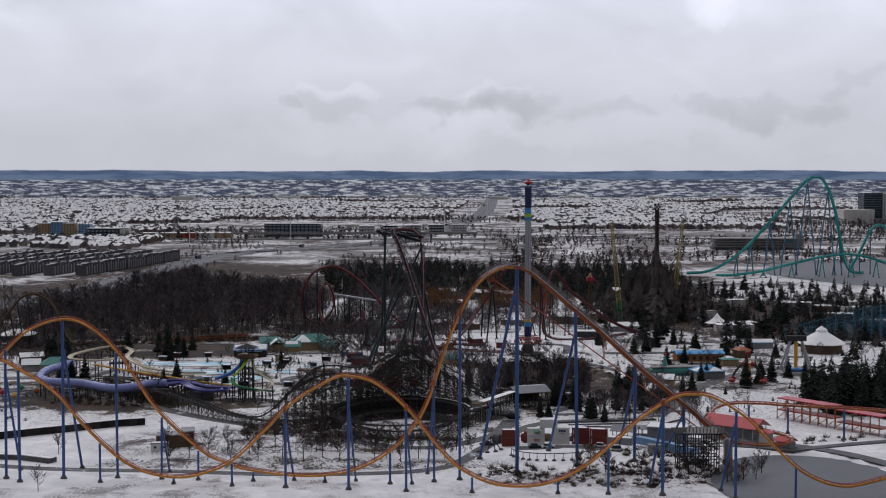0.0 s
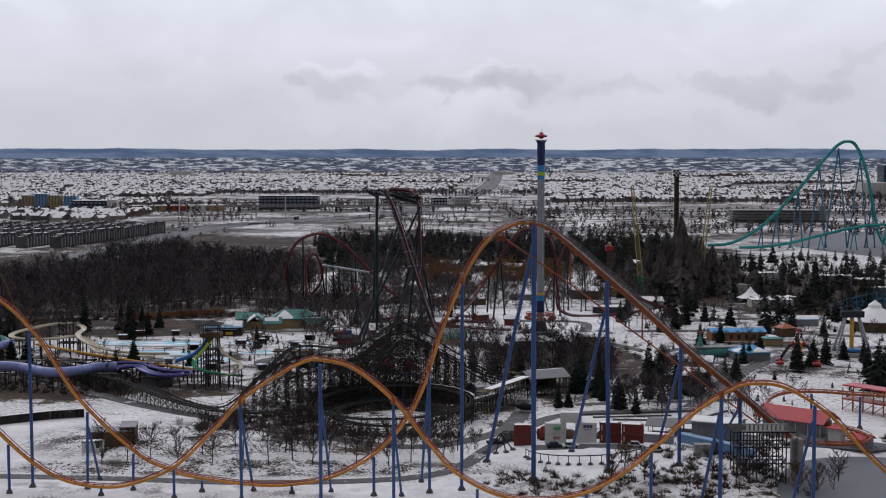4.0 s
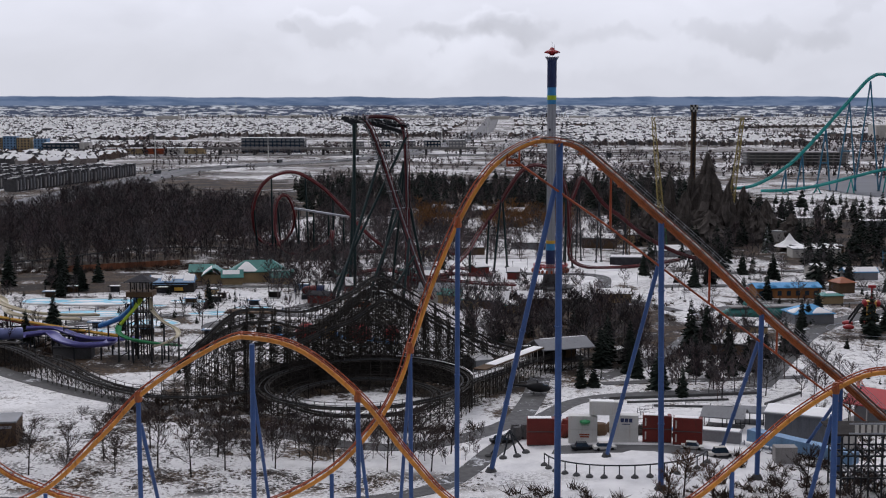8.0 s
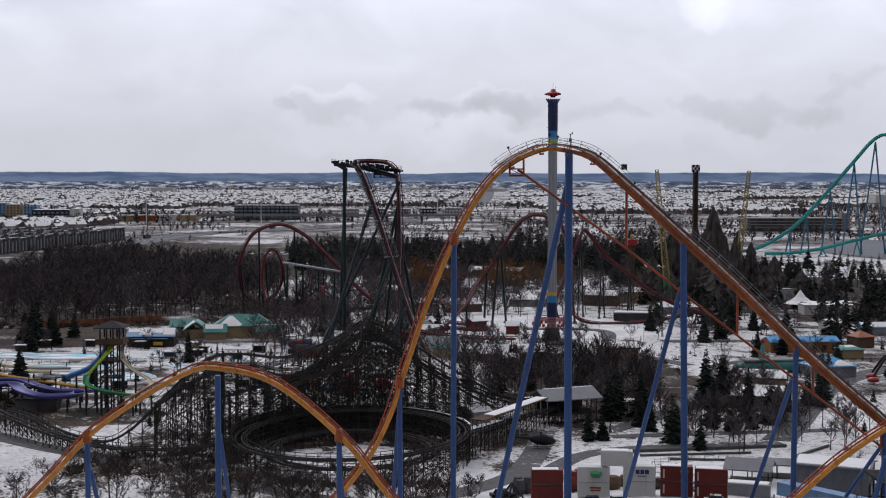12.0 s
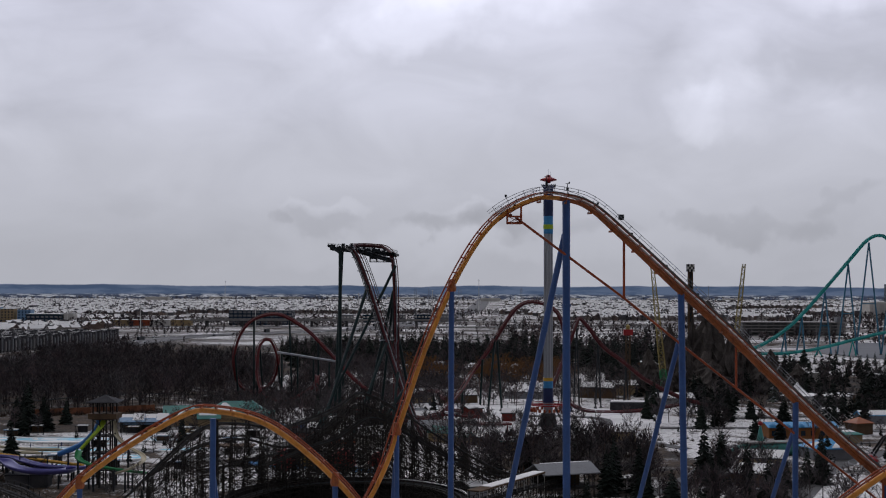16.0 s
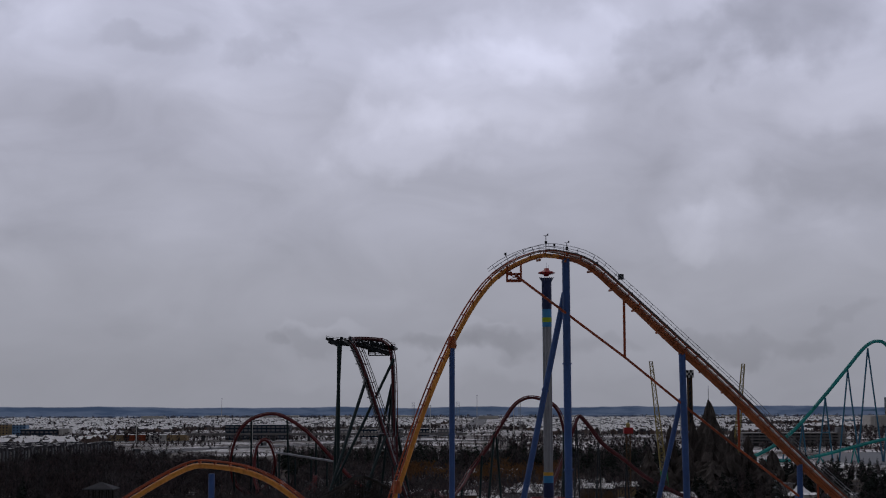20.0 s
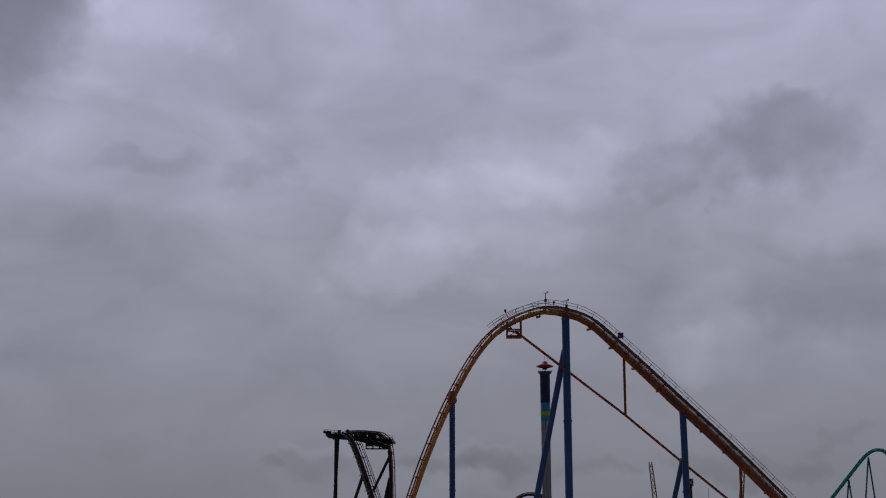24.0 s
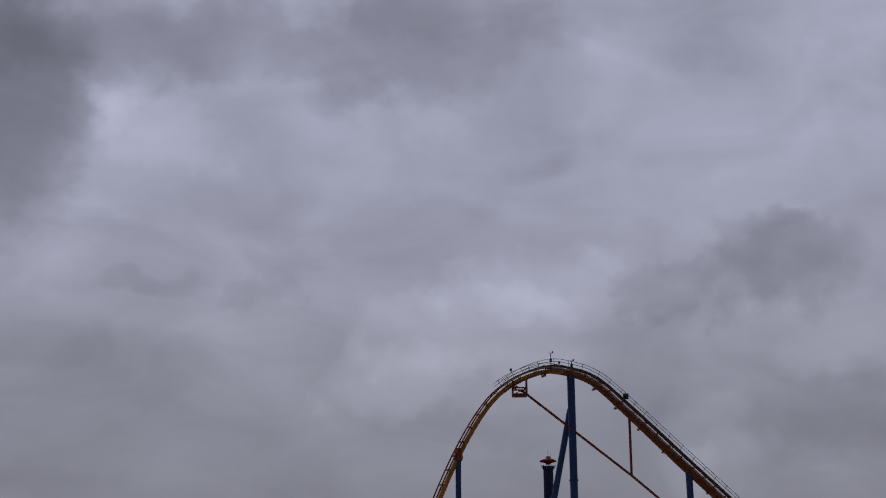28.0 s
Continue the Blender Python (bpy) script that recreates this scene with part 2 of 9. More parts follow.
CONCRETE = material("weathered_concrete", (0.27, 0.26, 0.25), 0.85, 0.0, 0.2, 0.7, (0.1, 0.095, 0.09), 0.5, 0.3)
DARKCON = material("damp_dark_concrete", (0.09, 0.09, 0.09), 0.85, 0.0, 0.3, 0.7)
SNOW = material("snow_cover", (0.82, 0.815, 0.80), 0.8, 0.0, 0.06, 0.6, bump=0.4)
WHITE = material("white_painted_metal", (0.56, 0.555, 0.52), 0.5, 0.0, 0.08, 0.6, (0.35, 0.25, 0.18), 0.4)
OFFWHITE = material("off_white_stucco", (0.52, 0.50, 0.46), 0.8, 0.0, 0.12, 0.4, (0.3, 0.27, 0.24), 0.4)
GREYWALL = material("grey_cladding", (0.20, 0.205, 0.215), 0.6, 0.1, 0.15, 0.4, (0.08, 0.08, 0.08), 0.4)
DARKROOF = material("charcoal_shingle_roof", (0.045, 0.045, 0.05), 0.85, 0.0, 0.35, 1.2)
TAN = material("tan_stucco", (0.34, 0.25, 0.14), 0.85, 0.0, 0.15, 0.5)
BROWNWALL = material("brown_timber_wall", (0.10, 0.065, 0.04), 0.8, 0.0, 0.3, 0.8)
REDBOX = material("rust_red_container_paint", (0.155, 0.024, 0.018), 0.6, 0.0, 0.2, 0.5, (0.08, 0.03, 0.02), 0.5)
REDROOF = material("red_metal_roof", (0.40, 0.025, 0.035), 0.42, 0.0, 0.15, 0.4)
GREENROOF = material("sea_green_metal_roof", (0.05, 0.20, 0.175), 0.5, 0.0, 0.2, 0.5)
BLUEROOF = material("bright_blue_roof", (0.07, 0.29, 0.54), 0.5, 0.0, 0.2, 0.5)
PURPLE = material("purple_fibreglass", (0.105, 0.10, 0.30), 0.35, 0.0, 0.15, 0.5)
LAVENDER = material("pale_violet_fibreglass", (0.20, 0.23, 0.44), 0.35, 0.0, 0.12, 0.5)
YELLOWFG = material("yellow_fibreglass", (0.58, 0.34, 0.05), 0.35, 0.0, 0.12, 0.5)
CREAM = material("cream_fibreglass", (0.56, 0.50, 0.36), 0.4, 0.0, 0.12, 0.5)
LIME = material("lime_fibreglass", (0.33, 0.46, 0.03), 0.35, 0.0, 0.12, 0.5)
GREENFG = material("green_fibreglass", (0.04, 0.26, 0.10), 0.35, 0.0, 0.12, 0.5)
BLUEFG = material("blue_fibreglass", (0.05, 0.20, 0.44), 0.35, 0.0, 0.12, 0.5)
REDFG = material("red_fibreglass", (0.30, 0.022, 0.024), 0.35, 0.0, 0.12, 0.5)
POOL = material("pale_blue_pool_shell", (0.20, 0.52, 0.66), 0.5, 0.0, 0.15, 0.3)
YELLOW = material("yellow_lattice_paint", (0.30, 0.235, 0.07), 0.5, 0.0, 0.2, 0.5)
NAVY = material("navy_tower_cladding", (0.022, 0.035, 0.10), 0.4, 0.0, 0.15, 0.3)
SILVER = material("silver_tower_cladding", (0.34, 0.35, 0.37), 0.45, 0.3, 0.12, 0.3)
SKYBAND = material("sky_blue_band", (0.05, 0.24, 0.48), 0.4, 0.0, 0.1, 0.3)
ASPHALT = material("wet_asphalt", (0.075, 0.075, 0.078), 0.7, 0.0, 0.35, 0.5)
GLASS = material("dark_blue_glazing", (0.018, 0.035, 0.055), 0.12, 0.0, 0.3, 0.2)
BLACK = material("black_rubber", (0.012, 0.012, 0.013), 0.7, 0.0, 0.2, 2.0)
ROCK = material("grey_brown_rock", (0.085, 0.074, 0.066), 0.9, 0.0, 0.4, 0.25, (0.03, 0.03, 0.028), 0.6, 0.6)
BARK = material("dark_bark", (0.028, 0.023, 0.021), 0.9, 0.0, 0.35, 1.5)
TWIG = material("grey_brown_twigs", (0.060, 0.047, 0.043), 0.9, 0.0, 0.35, 0.3, per=0.3)
WOODS = island_material("bare_wood_twigs", [(0.064, 0.056, 0.059), (0.086, 0.073, 0.074), (0.048, 0.043, 0.047), (0.110, 0.090, 0.086)], grove=0.55)
WILLOW = island_material("golden_willow_twigs", [(0.17, 0.088, 0.038), (0.21, 0.105, 0.042), (0.13, 0.072, 0.034)])
NEEDLE = material("spruce_needles", (0.017, 0.023, 0.018), 0.8, 0.0, 0.5, 0.8, per=0.35)
SHRUB = island_material("brown_brush", [(0.055, 0.040, 0.032), (0.085, 0.056, 0.040), (0.040, 0.031, 0.026)])


def ground_material():
    m = bpy.data.materials.new("snow_over_dormant_grass")
    m.use_nodes = True
    N = Nodes(m.node_tree)
    p = N.n("ShaderNodeNewGeometry").outputs["Position"]
    s = N.n("ShaderNodeSeparateXYZ", {0: p})
    x, y = s.outputs[0], s.outputs[1]
    fine, mid, wide = N.noise(p, 0.9, 6.0, 0.7), N.noise(p, 0.09, 5.0, 0.6), N.noise(p, 0.012, 4.0, 0.55)
    snow = N.mix(N.ramp(mid, 0.3, 0.7), (0.62, 0.615, 0.61, 1), (0.83, 0.82, 0.805, 1))
    snow = N.mix(N.ramp(N.noise(p, 0.25, 6.0, 0.65), 0.5, 0.7, 0.0, 0.5), snow, (0.50, 0.495, 0.49, 1))
    soil = N.mix(N.ramp(fine, 0.35, 0.65), (0.012, 0.010, 0.009, 1), N.mix(N.ramp(N.noise(p, 0.05, 5.0, 0.6), 0.4, 0.6), (0.045, 0.037, 0.031, 1), (0.115, 0.078, 0.050, 1)))
    # thin snow: more bare ground in the planted park and the fields than on the mown lawns
    park = N.ramp(y, 46.0, 120.0)

    def zone(cx, cy, ax, ay):
        ex, ey = N.m("DIVIDE", N.m("SUBTRACT", x, cx), ax), N.m("DIVIDE", N.m("SUBTRACT", y, cy), ay)
        return N.ramp(N.m("ADD", N.m("MULTIPLY", ex, ex), N.m("MULTIPLY", ey, ey)), 1.25, 0.8)

    under = N.m("MULTIPLY", zone(-48.0, 97.0, 52.0, 50.0), N.m("SUBTRACT", 1.0, zone(-41.5, 83.0, 17.0, 17.5)))
    litter = N.m("MAXIMUM", N.m("MAXIMUM", zone(-260.0, 690.0, 150.0, 360.0), zone(20.0, 800.0, 190.0, 170.0)), N.m("MAXIMUM", zone(205.0, 490.0, 125.0, 120.0), N.m("MAXIMUM", N.m("MAXIMUM", zone(26.0, 200.0, 34.0, 66.0), N.m("MAXIMUM", under, N.m("MAXIMUM", N.m("MAXIMUM", zone(-165.0, 155.0, 40.0, 34.0), zone(44.0, 6.0, 30.0, 30.0)), N.m("MAXIMUM", zone(-44.0, 42.0, 42.0, 13.0), zone(16.0, 60.0, 26.0, 12.0))))), zone(-175.0, 425.0, 105.0, 72.0))))
    lawn = N.m("MAXIMUM", zone(10.0, 342.0, 62.0, 42.0), N.m("MULTIPLY", zone(-130.0, 245.0, 62.0, 52.0), 0.45))
    litter = N.m("MAXIMUM", litter, N.m("MAXIMUM", N.m("MULTIPLY", zone(-170.0, 205.0, 60.0, 70.0), 0.45), N.m("MAXIMUM", zone(-200.0, 318.0, 80.0, 36.0), zone(-113.0, 140.0, 19.0, 14.0))))
    edge = N.m("ADD", N.m("ADD", N.m("MULTIPLY", park, -0.125), 0.70), N.m("MULTIPLY", N.ramp(y, 850.0, 1050.0), -0.02))
    edge = N.m("SUBTRACT", N.m("ADD", edge, N.m("MULTIPLY", lawn, 0.09)), N.m("MULTIPLY", litter, 0.10))
    bare = N.m("ADD", N.m("MULTIPLY", fine, 0.30), N.m("ADD", N.m("MULTIPLY", mid, 0.40), N.m("MULTIPLY", wide, 0.42)))
    # trampled, tufted bank on the slope
    rx = N.m("DIVIDE", N.m("ADD", x, 100.0), 56.0)
    ry = N.m("DIVIDE", N.m("SUBTRACT", y, 50.0), 34.0)
    bank = N.ramp(N.m("ADD", N.m("MULTIPLY", rx, rx), N.m("MULTIPLY", ry, ry)), 1.3, 0.3)
    rx2 = N.m("DIVIDE", N.m("ADD", x, 75.0), 80.0)
    ry2 = N.m("DIVIDE", N.m("SUBTRACT", y, 14.0), 12.0)
    bank2 = N.ramp(N.m("ADD", N.m("MULTIPLY", rx2, rx2), N.m("MULTIPLY", ry2, ry2)), 1.3, 0.3)
    tuft = N.m("MULTIPLY", N.m("MAXIMUM", N.m("MAXIMUM", bank, bank2), N.m("MULTIPLY", zone(-20.0, -30.0, 190.0, 34.0), N.ramp(N.noise(p, 0.035, 4.0, 0.6), 0.46, 0.58, 0.0, 0.7))), N.ramp(N.m("ADD", N.m("MULTIPLY", N.noise(p, 1.3, 6.0, 0.8), 0.62), N.m("MULTIPLY", mid, 0.46)), 0.525, 0.56))
    # streets and gardens between the far houses
    town = N.m("MULTIPLY", N.ramp(y, 1650.0, 1900.0), N.ramp(N.noise(p, 0.035, 5.0, 0.7), 0.54, 0.62))
    fields = N.m("MULTIPLY", N.m("MULTIPLY", N.ramp(y, 820.0, 960.0), N.ramp(y, 2300.0, 1700.0)), N.m("MULTIPLY", N.ramp(N.noise(p, 0.010, 6.0, 0.65), 0.45, 0.55), 0.75))
    town = N.m("MAXIMUM", town, fields)
    specks = N.m("MULTIPLY", N.ramp(y, 60.0, 110.0), N.m("MULTIPLY", N.ramp(N.noise(p, 0.55, 6.0, 0.8), 0.53, 0.60), N.m("SUBTRACT", 0.8, lawn)))
    c = N.mix(N.m("MAXIMUM", N.m("MAXIMUM", N.ramp(N.m("SUBTRACT", bare, edge), -0.02, 0.04), tuft), N.m("MAXIMUM", town, specks)), snow, soil)
    # unseen dark lot behind the coaster's verge, added to cut snow bounce on track
    c = N.mix(N.m("MULTIPLY", N.ramp(y, -85.0, -110.0), N.ramp(mid, 0.62, 0.52)), c, (0.05, 0.05, 0.052, 1))
    b = N.n("ShaderNodeBsdfPrincipled", {"Base Color": c, "Roughness": 0.85, "Specular IOR Level": 0.1})
    N.put(b.inputs["Normal"], N.n("ShaderNodeBump", {"Height": fine, "Strength": 0.5, "Distance": 0.25}).outputs[0])
    N.t.links.new(b.outputs[0], N.n("ShaderNodeOutputMaterial").inputs[0])
    return m


def road_material():
    m = bpy.data.materials.new("snowy_asphalt")
    m.use_nodes = True
    N = Nodes(m.node_tree)
    p = N.n("ShaderNodeNewGeometry").outputs["Position"]
    f = N.m("ADD", N.m("MULTIPLY", N.noise(p, 0.12, 5.0, 0.6, 0.6), 0.6), N.m("MULTIPLY", N.noise(p, 0.9, 5.0, 0.7), 0.4))
    tar = N.mix(N.ramp(N.noise(p, 0.6, 5.0, 0.6), 0.3, 0.7), (0.028, 0.027, 0.027, 1), (0.07, 0.068, 0.066, 1))
    c = N.mix(N.ramp(f, 0.55, 0.65), tar, (0.70, 0.71, 0.73, 1))
    b = N.n("ShaderNodeBsdfPrincipled", {"Base Color": c, "Roughness": 0.75})
    N.t.links.new(b.outputs[0], N.n("ShaderNodeOutputMaterial").inputs[0])
    return m


ORANGEWALL = material("orange_stained_timber", (0.26, 0.115, 0.045), 0.75, 0.0, 0.25, 0.8)
FENCEWOOD = material("weathered_orange_planks", (0.20, 0.085, 0.048), 0.85, 0.0, 0.3, 0.8, per=0.25)
LANES = material("salted_grey_asphalt", (0.15, 0.15, 0.155), 0.8, 0.0, 0.25, 0.12)
GROUND = ground_material()
SNOWROAD = road_material()
ICE = material("grey_lake_ice", (0.15, 0.155, 0.165), 0.72, 0.0, 0.12, 0.06, (0.17, 0.18, 0.20), 0.4)


# ---------------------------------------------------------------- mesh tools
V = Vector


class Mesh:
    """Collects corners and faces of one piece."""

    def __init__(self):
        self.v, self.f, self.s = [], [], []

    def add(self, verts, faces, smooth=False):
        o = len(self.v)
        self.v.extend(verts)
        self.f.extend([tuple(i + o for i in q) for q in faces])
        self.s.extend([smooth] * len(faces))
        return self

    def box(self, c, size, rz=0.0, base=True):
        """A box; base: c is the middle of its underside."""
        sx, sy, sz = size[0] / 2, size[1] / 2, size[2]
        z0 = c[2] if base else c[2] - sz / 2
        ca, sa = math.cos(radians(rz)), math.sin(radians(rz))
        q = [(c[0] + a * ca - b * sa, c[1] + a * sa + b * ca) for a, b in ((-sx, -sy), (sx, -sy), (sx, sy), (-sx, sy))]
        return self.add([(a, b, z0) for a, b in q] + [(a, b, z0 + sz) for a, b in q],
                        [(3, 2, 1, 0), (4, 5, 6, 7), (0, 1, 5, 4), (1, 2, 6, 5), (2, 3, 7, 6), (3, 0, 4, 7)])

    def beam(self, a, b, w, h=None, up=(0, 0, 1)):
        a, b = V(a), V(b)
        d = (b - a).normalized()
        u = V(up) if abs(d.dot(V(up))) < 0.98 else V((0, 1, 0))
        r = d.cross(u).normalized() * (w / 2)
        t = r.cross(d).normalized() * ((h or w) / 2)
        q = [a - r - t, a + r - t, a + r + t, a - r + t, b - r - t, b + r - t, b + r + t, b - r + t]
        return self.add([tuple(p) for p in q], [(0, 1, 2, 3), (7, 6, 5, 4), (1, 0, 4, 5), (2, 1, 5, 6), (3, 2, 6, 7), (0, 3, 7, 4)])

    def tube(self, a, b, r, r2=None, n=10, cap=True):
        return self.sweep([a, b], [r, r if r2 is None else r2], n, cap)

    def sweep(self, pts, r, n=8, cap=True, squash=1.0):
        pts = [V(p) for p in pts]
        rs = r if isinstance(r, (list, tuple)) else [r] * len(pts)
        verts, faces, side = [], [], None
        for i, p in enumerate(pts):
            d = (pts[min(i + 1, len(pts) - 1)] - pts[max(i - 1, 0)]).normalized()
            if side is None:
                side = d.cross(V((0, 0, 1)))
                side = side.normalized() if side.length > 1e-3 else V((1, 0, 0))
            side = (side - d * side.dot(d)).normalized()
            t = side.cross(d)
            for k in range(n):
                g = 2 * math.pi * k / n
                verts.append(tuple(p + side * (math.cos(g) * rs[i]) + t * (math.sin(g) * rs[i] * squash)))
        m = len(pts)
        for i in range(m - 1):
            for k in range(n):
                k2 = (k + 1) % n
                faces.append((i * n + k, i * n + k2, (i + 1) * n + k2, (i + 1) * n + k))
        self.add(verts, faces, n > 5)
        if cap:
            self.add(verts[:n], [tuple(range(n - 1, -1, -1))])
            self.add(verts[-n:], [tuple(range(n))])
        return self

    def trough(self, pts, r, n=8, thick=0.08):
        """An open half-pipe along pts."""
        pts = [V(p) for p in pts]
        verts, faces = [], []
        for i, p in enumerate(pts):
            d = (pts[min(i + 1, len(pts) - 1)] - pts[max(i - 1, 0)]).normalized()
            side = d.cross(V((0, 0, 1))).normalized()
            t = side.cross(d)
            for rr in (r, r - thick):
                for k in range(n + 1):
                    g = math.pi * (1 + k / n)
                    verts.append(tuple(p + side * (math.cos(g) * rr) + t * (math.sin(g) * rr * 0.8)))
        w = 2 * (n + 1)
        for i in range(len(pts) - 1):
            a, b = i * w, (i + 1) * w
            for k in range(n):
                faces.append((a + k, b + k, b + k + 1, a + k + 1))
                faces.append((a + n + 1 + k + 1, b + n + 1 + k + 1, b + n + 1 + k, a + n + 1 + k))
            faces.append((a, a + n + 1, b + n + 1, b))
            faces.append((a + n, b + n, b + 2 * n + 1, a + 2 * n + 1))
        return self.add(verts, faces, True)

    def lathe(self, c, prof, n=16, smooth=True):
        verts = [(c[0] + r * math.cos(2 * math.pi * k / n), c[1] + r * math.sin(2 * math.pi * k / n), c[2] + z) for r, z in prof for k in range(n)]
        faces = [(i * n + k, i * n + (k + 1) % n, (i + 1) * n + (k + 1) % n, (i + 1) * n + k) for i in range(len(prof) - 1) for k in range(n)]
        self.add(verts, faces, smooth)
        self.add(verts[:n], [tuple(range(n - 1, -1, -1))])
        return self.add(verts[-n:], [tuple(range(n))])

    def gable(self, c, size, rise, rz=0.0, over=0.5, thick=0.25):
        """A gable roof with thickness over a plan size, ridge along its own x."""
        sx, sy = size[0] / 2 + over, size[1] / 2 + over
        ca, sa = math.cos(radians(rz)), math.sin(radians(rz))
        k = over * rise / (size[1] / 2)
        rows = [(-sy, -k), (0, rise), (sy, -k)]
        pts = [(x, y, z + dz) for x in (-sx, sx) for dz in (0, thick) for y, z in rows]
        vv = [(c[0] + x * ca - y * sa, c[1] + x * sa + y * ca, c[2] + z) for x, y, z in pts]
        return self.add(vv, [(3, 4, 10, 9), (4, 5, 11, 10), (1, 0, 6, 7), (2, 1, 7, 8), (0, 3, 9, 6), (5, 2, 8, 11), (0, 1, 4, 3), (1, 2, 5, 4), (7, 6, 9, 10), (8, 7, 10, 11)])

    def hip(self, c, size, rise, rz=0.0, over=0.5, ridge=None, thick=0.2):
        sx, sy = size[0] / 2 + over, size[1] / 2 + over
        rl = (max(sx - sy, 0.05) if ridge is None else ridge)
        ca, sa = math.cos(radians(rz)), math.sin(radians(rz))
        pts = [(-sx, -sy, 0), (sx, -sy, 0), (sx, sy, 0), (-sx, sy, 0), (-sx, -sy, thick), (sx, -sy, thick), (sx, sy, thick), (-sx, sy, thick), (-rl, 0, rise), (rl, 0, rise)]
        vv = [(c[0] + x * ca - y * sa, c[1] + x * sa + y * ca, c[2] + z) for x, y, z in pts]
        return self.add(vv, [(3, 2, 1, 0), (0, 1, 5, 4), (1, 2, 6, 5), (2, 3, 7, 6), (3, 0, 4, 7), (4, 5, 9, 8), (5, 6, 9), (6, 7, 8, 9), (7, 4, 8)])

    def ends(self, c, size, h, rise, rz=0.0):
        """Four walls with gable ends, closed."""
        sx, sy = size[0] / 2, size[1] / 2
        ca, sa = math.cos(radians(rz)), math.sin(radians(rz))
        pts = [(-sx, -sy, 0), (sx, -sy, 0), (sx, sy, 0), (-sx, sy, 0), (-sx, -sy, h), (sx, -sy, h), (sx, sy, h), (-sx, sy, h), (-sx, 0, h + rise), (sx, 0, h + rise)]
        vv = [(c[0] + x * ca - y * sa, c[1] + x * sa + y * ca, c[2] + z) for x, y, z in pts]
        return self.add(vv, [(3, 2, 1, 0), (0, 1, 5, 4), (2, 3, 7, 6), (1, 2, 6, 9, 5), (3, 0, 4, 8, 7), (4, 5, 9, 8), (6, 7, 8, 9)])

    def ribbon(self, pts, w, h=0.12, lift=0.0):
        """A flat strip with thickness along pts."""
        pts = [V(p) for p in pts]
        verts, faces = [], []
        for i, p in enumerate(pts):
            d = pts[min(i + 1, len(pts) - 1)] - pts[max(i - 1, 0)]
            s = V((d.y, -d.x, 0)).normalized() * (w / 2)
            for q in (p - s, p + s):
                verts.append((q.x, q.y, q.z + lift))
            for q in (p + s, p - s):
                verts.append((q.x, q.y, q.z + lift - h))
        for i in range(len(pts) - 1):
            a, b = 4 * i, 4 * i + 4
            for k in range(4):
                faces.append((a + k, a + (k + 1) % 4, b + (k + 1) % 4, b + k))
        m = 4 * (len(pts) - 1)
        return self.add(verts, faces + [(3, 2, 1, 0), (m, m + 1, m + 2, m + 3)])


ORIGIN = {}


def thing(name, at, label, category, group="", kind=""):
    ob = tagged(new(name), label, category, group, kind)
    ob.location = at
    ob.empty_display_size = 0.5
    ORIGIN[ob.name] = V(at)
    return ob


def mesh_data(name, mb, mat, o):
    me = bpy.data.meshes.new(name)
    arr = np.array(mb.v, dtype=np.float64) - np.array(o)
    me.from_pydata(arr.tolist(), [], mb.f)
    me.polygons.foreach_set("use_smooth", mb.s)
    me.materials.append(mat)
    me.update()
    return me


def part(name, mb, mat, parent, label="", kind=""):
    o = ORIGIN[parent.name]
    ob = tagged(new(name, mesh_data(name, mb, mat, o)), label, kind=kind)
    ob.parent = parent
    ORIGIN[ob.name] = o
    return ob


def solo(name, mb, mat, at, label, category="", group="", kind=""):
    ob = tagged(new(name, mesh_data(name, mb, mat, at)), label, category, group, kind)
    ob.location = at
    ORIGIN[ob.name] = V(at)
    return ob


def curve(ctrl, step=1.5, closed=False):
    """Catmull-Rom through ctrl, at about even steps."""
    c = [V(p) for p in ctrl]
    if closed:
        c = [c[-1]] + c + [c[0], c[1]]
    else:
        c = [c[0] * 2 - c[1]] + c + [c[-1] * 2 - c[-2]]
    out = []
    for i in range(1, len(c) - 2):
        p0, p1, p2, p3 = c[i - 1], c[i], c[i + 1], c[i + 2]
        n = max(2, int((p2 - p1).length / step + 0.5))
        for k in range(n):
            t = k / n
            out.append(0.5 * ((2 * p1) + (p2 - p0) * t + (2 * p0 - 5 * p1 + 4 * p2 - p3) * t * t + (3 * p1 - p0 - 3 * p2 + p3) * t ** 3))
    if not closed:
        out.append(c[-2])
    return out


def sides(pts, bank=None):
    """For each point of a track: its side and up directions."""
    res = []
    for i, p in enumerate(pts):
        d = (pts[min(i + 1, len(pts) - 1)] - pts[max(i - 1, 0)]).normalized()
        flat = V((d.x, d.y, 0))
        s = V((d.y, -d.x, 0)).normalized() if flat.length > 0.02 else (res[-1][0] if res else V((0, 1, 0)))
        if res and s.dot(res[-1][0]) < 0 and flat.length < 0.3:
            s = -s
        u = s.cross(d).normalized()
        if bank:
            q = Matrix.Rotation(bank(p), 3, d)
            s, u = q @ s, q @ u
        res.append((s, u))
    return res


def offset(pts, sd, a, b):
    return [p + s * a + u * b for p, (s, u) in zip(pts, sd)]


def bump(x, y, cx, cy, rx, ry, h):
    return h * math.exp(-((x - cx) / rx) ** 2 - ((y - cy) / ry) ** 2)


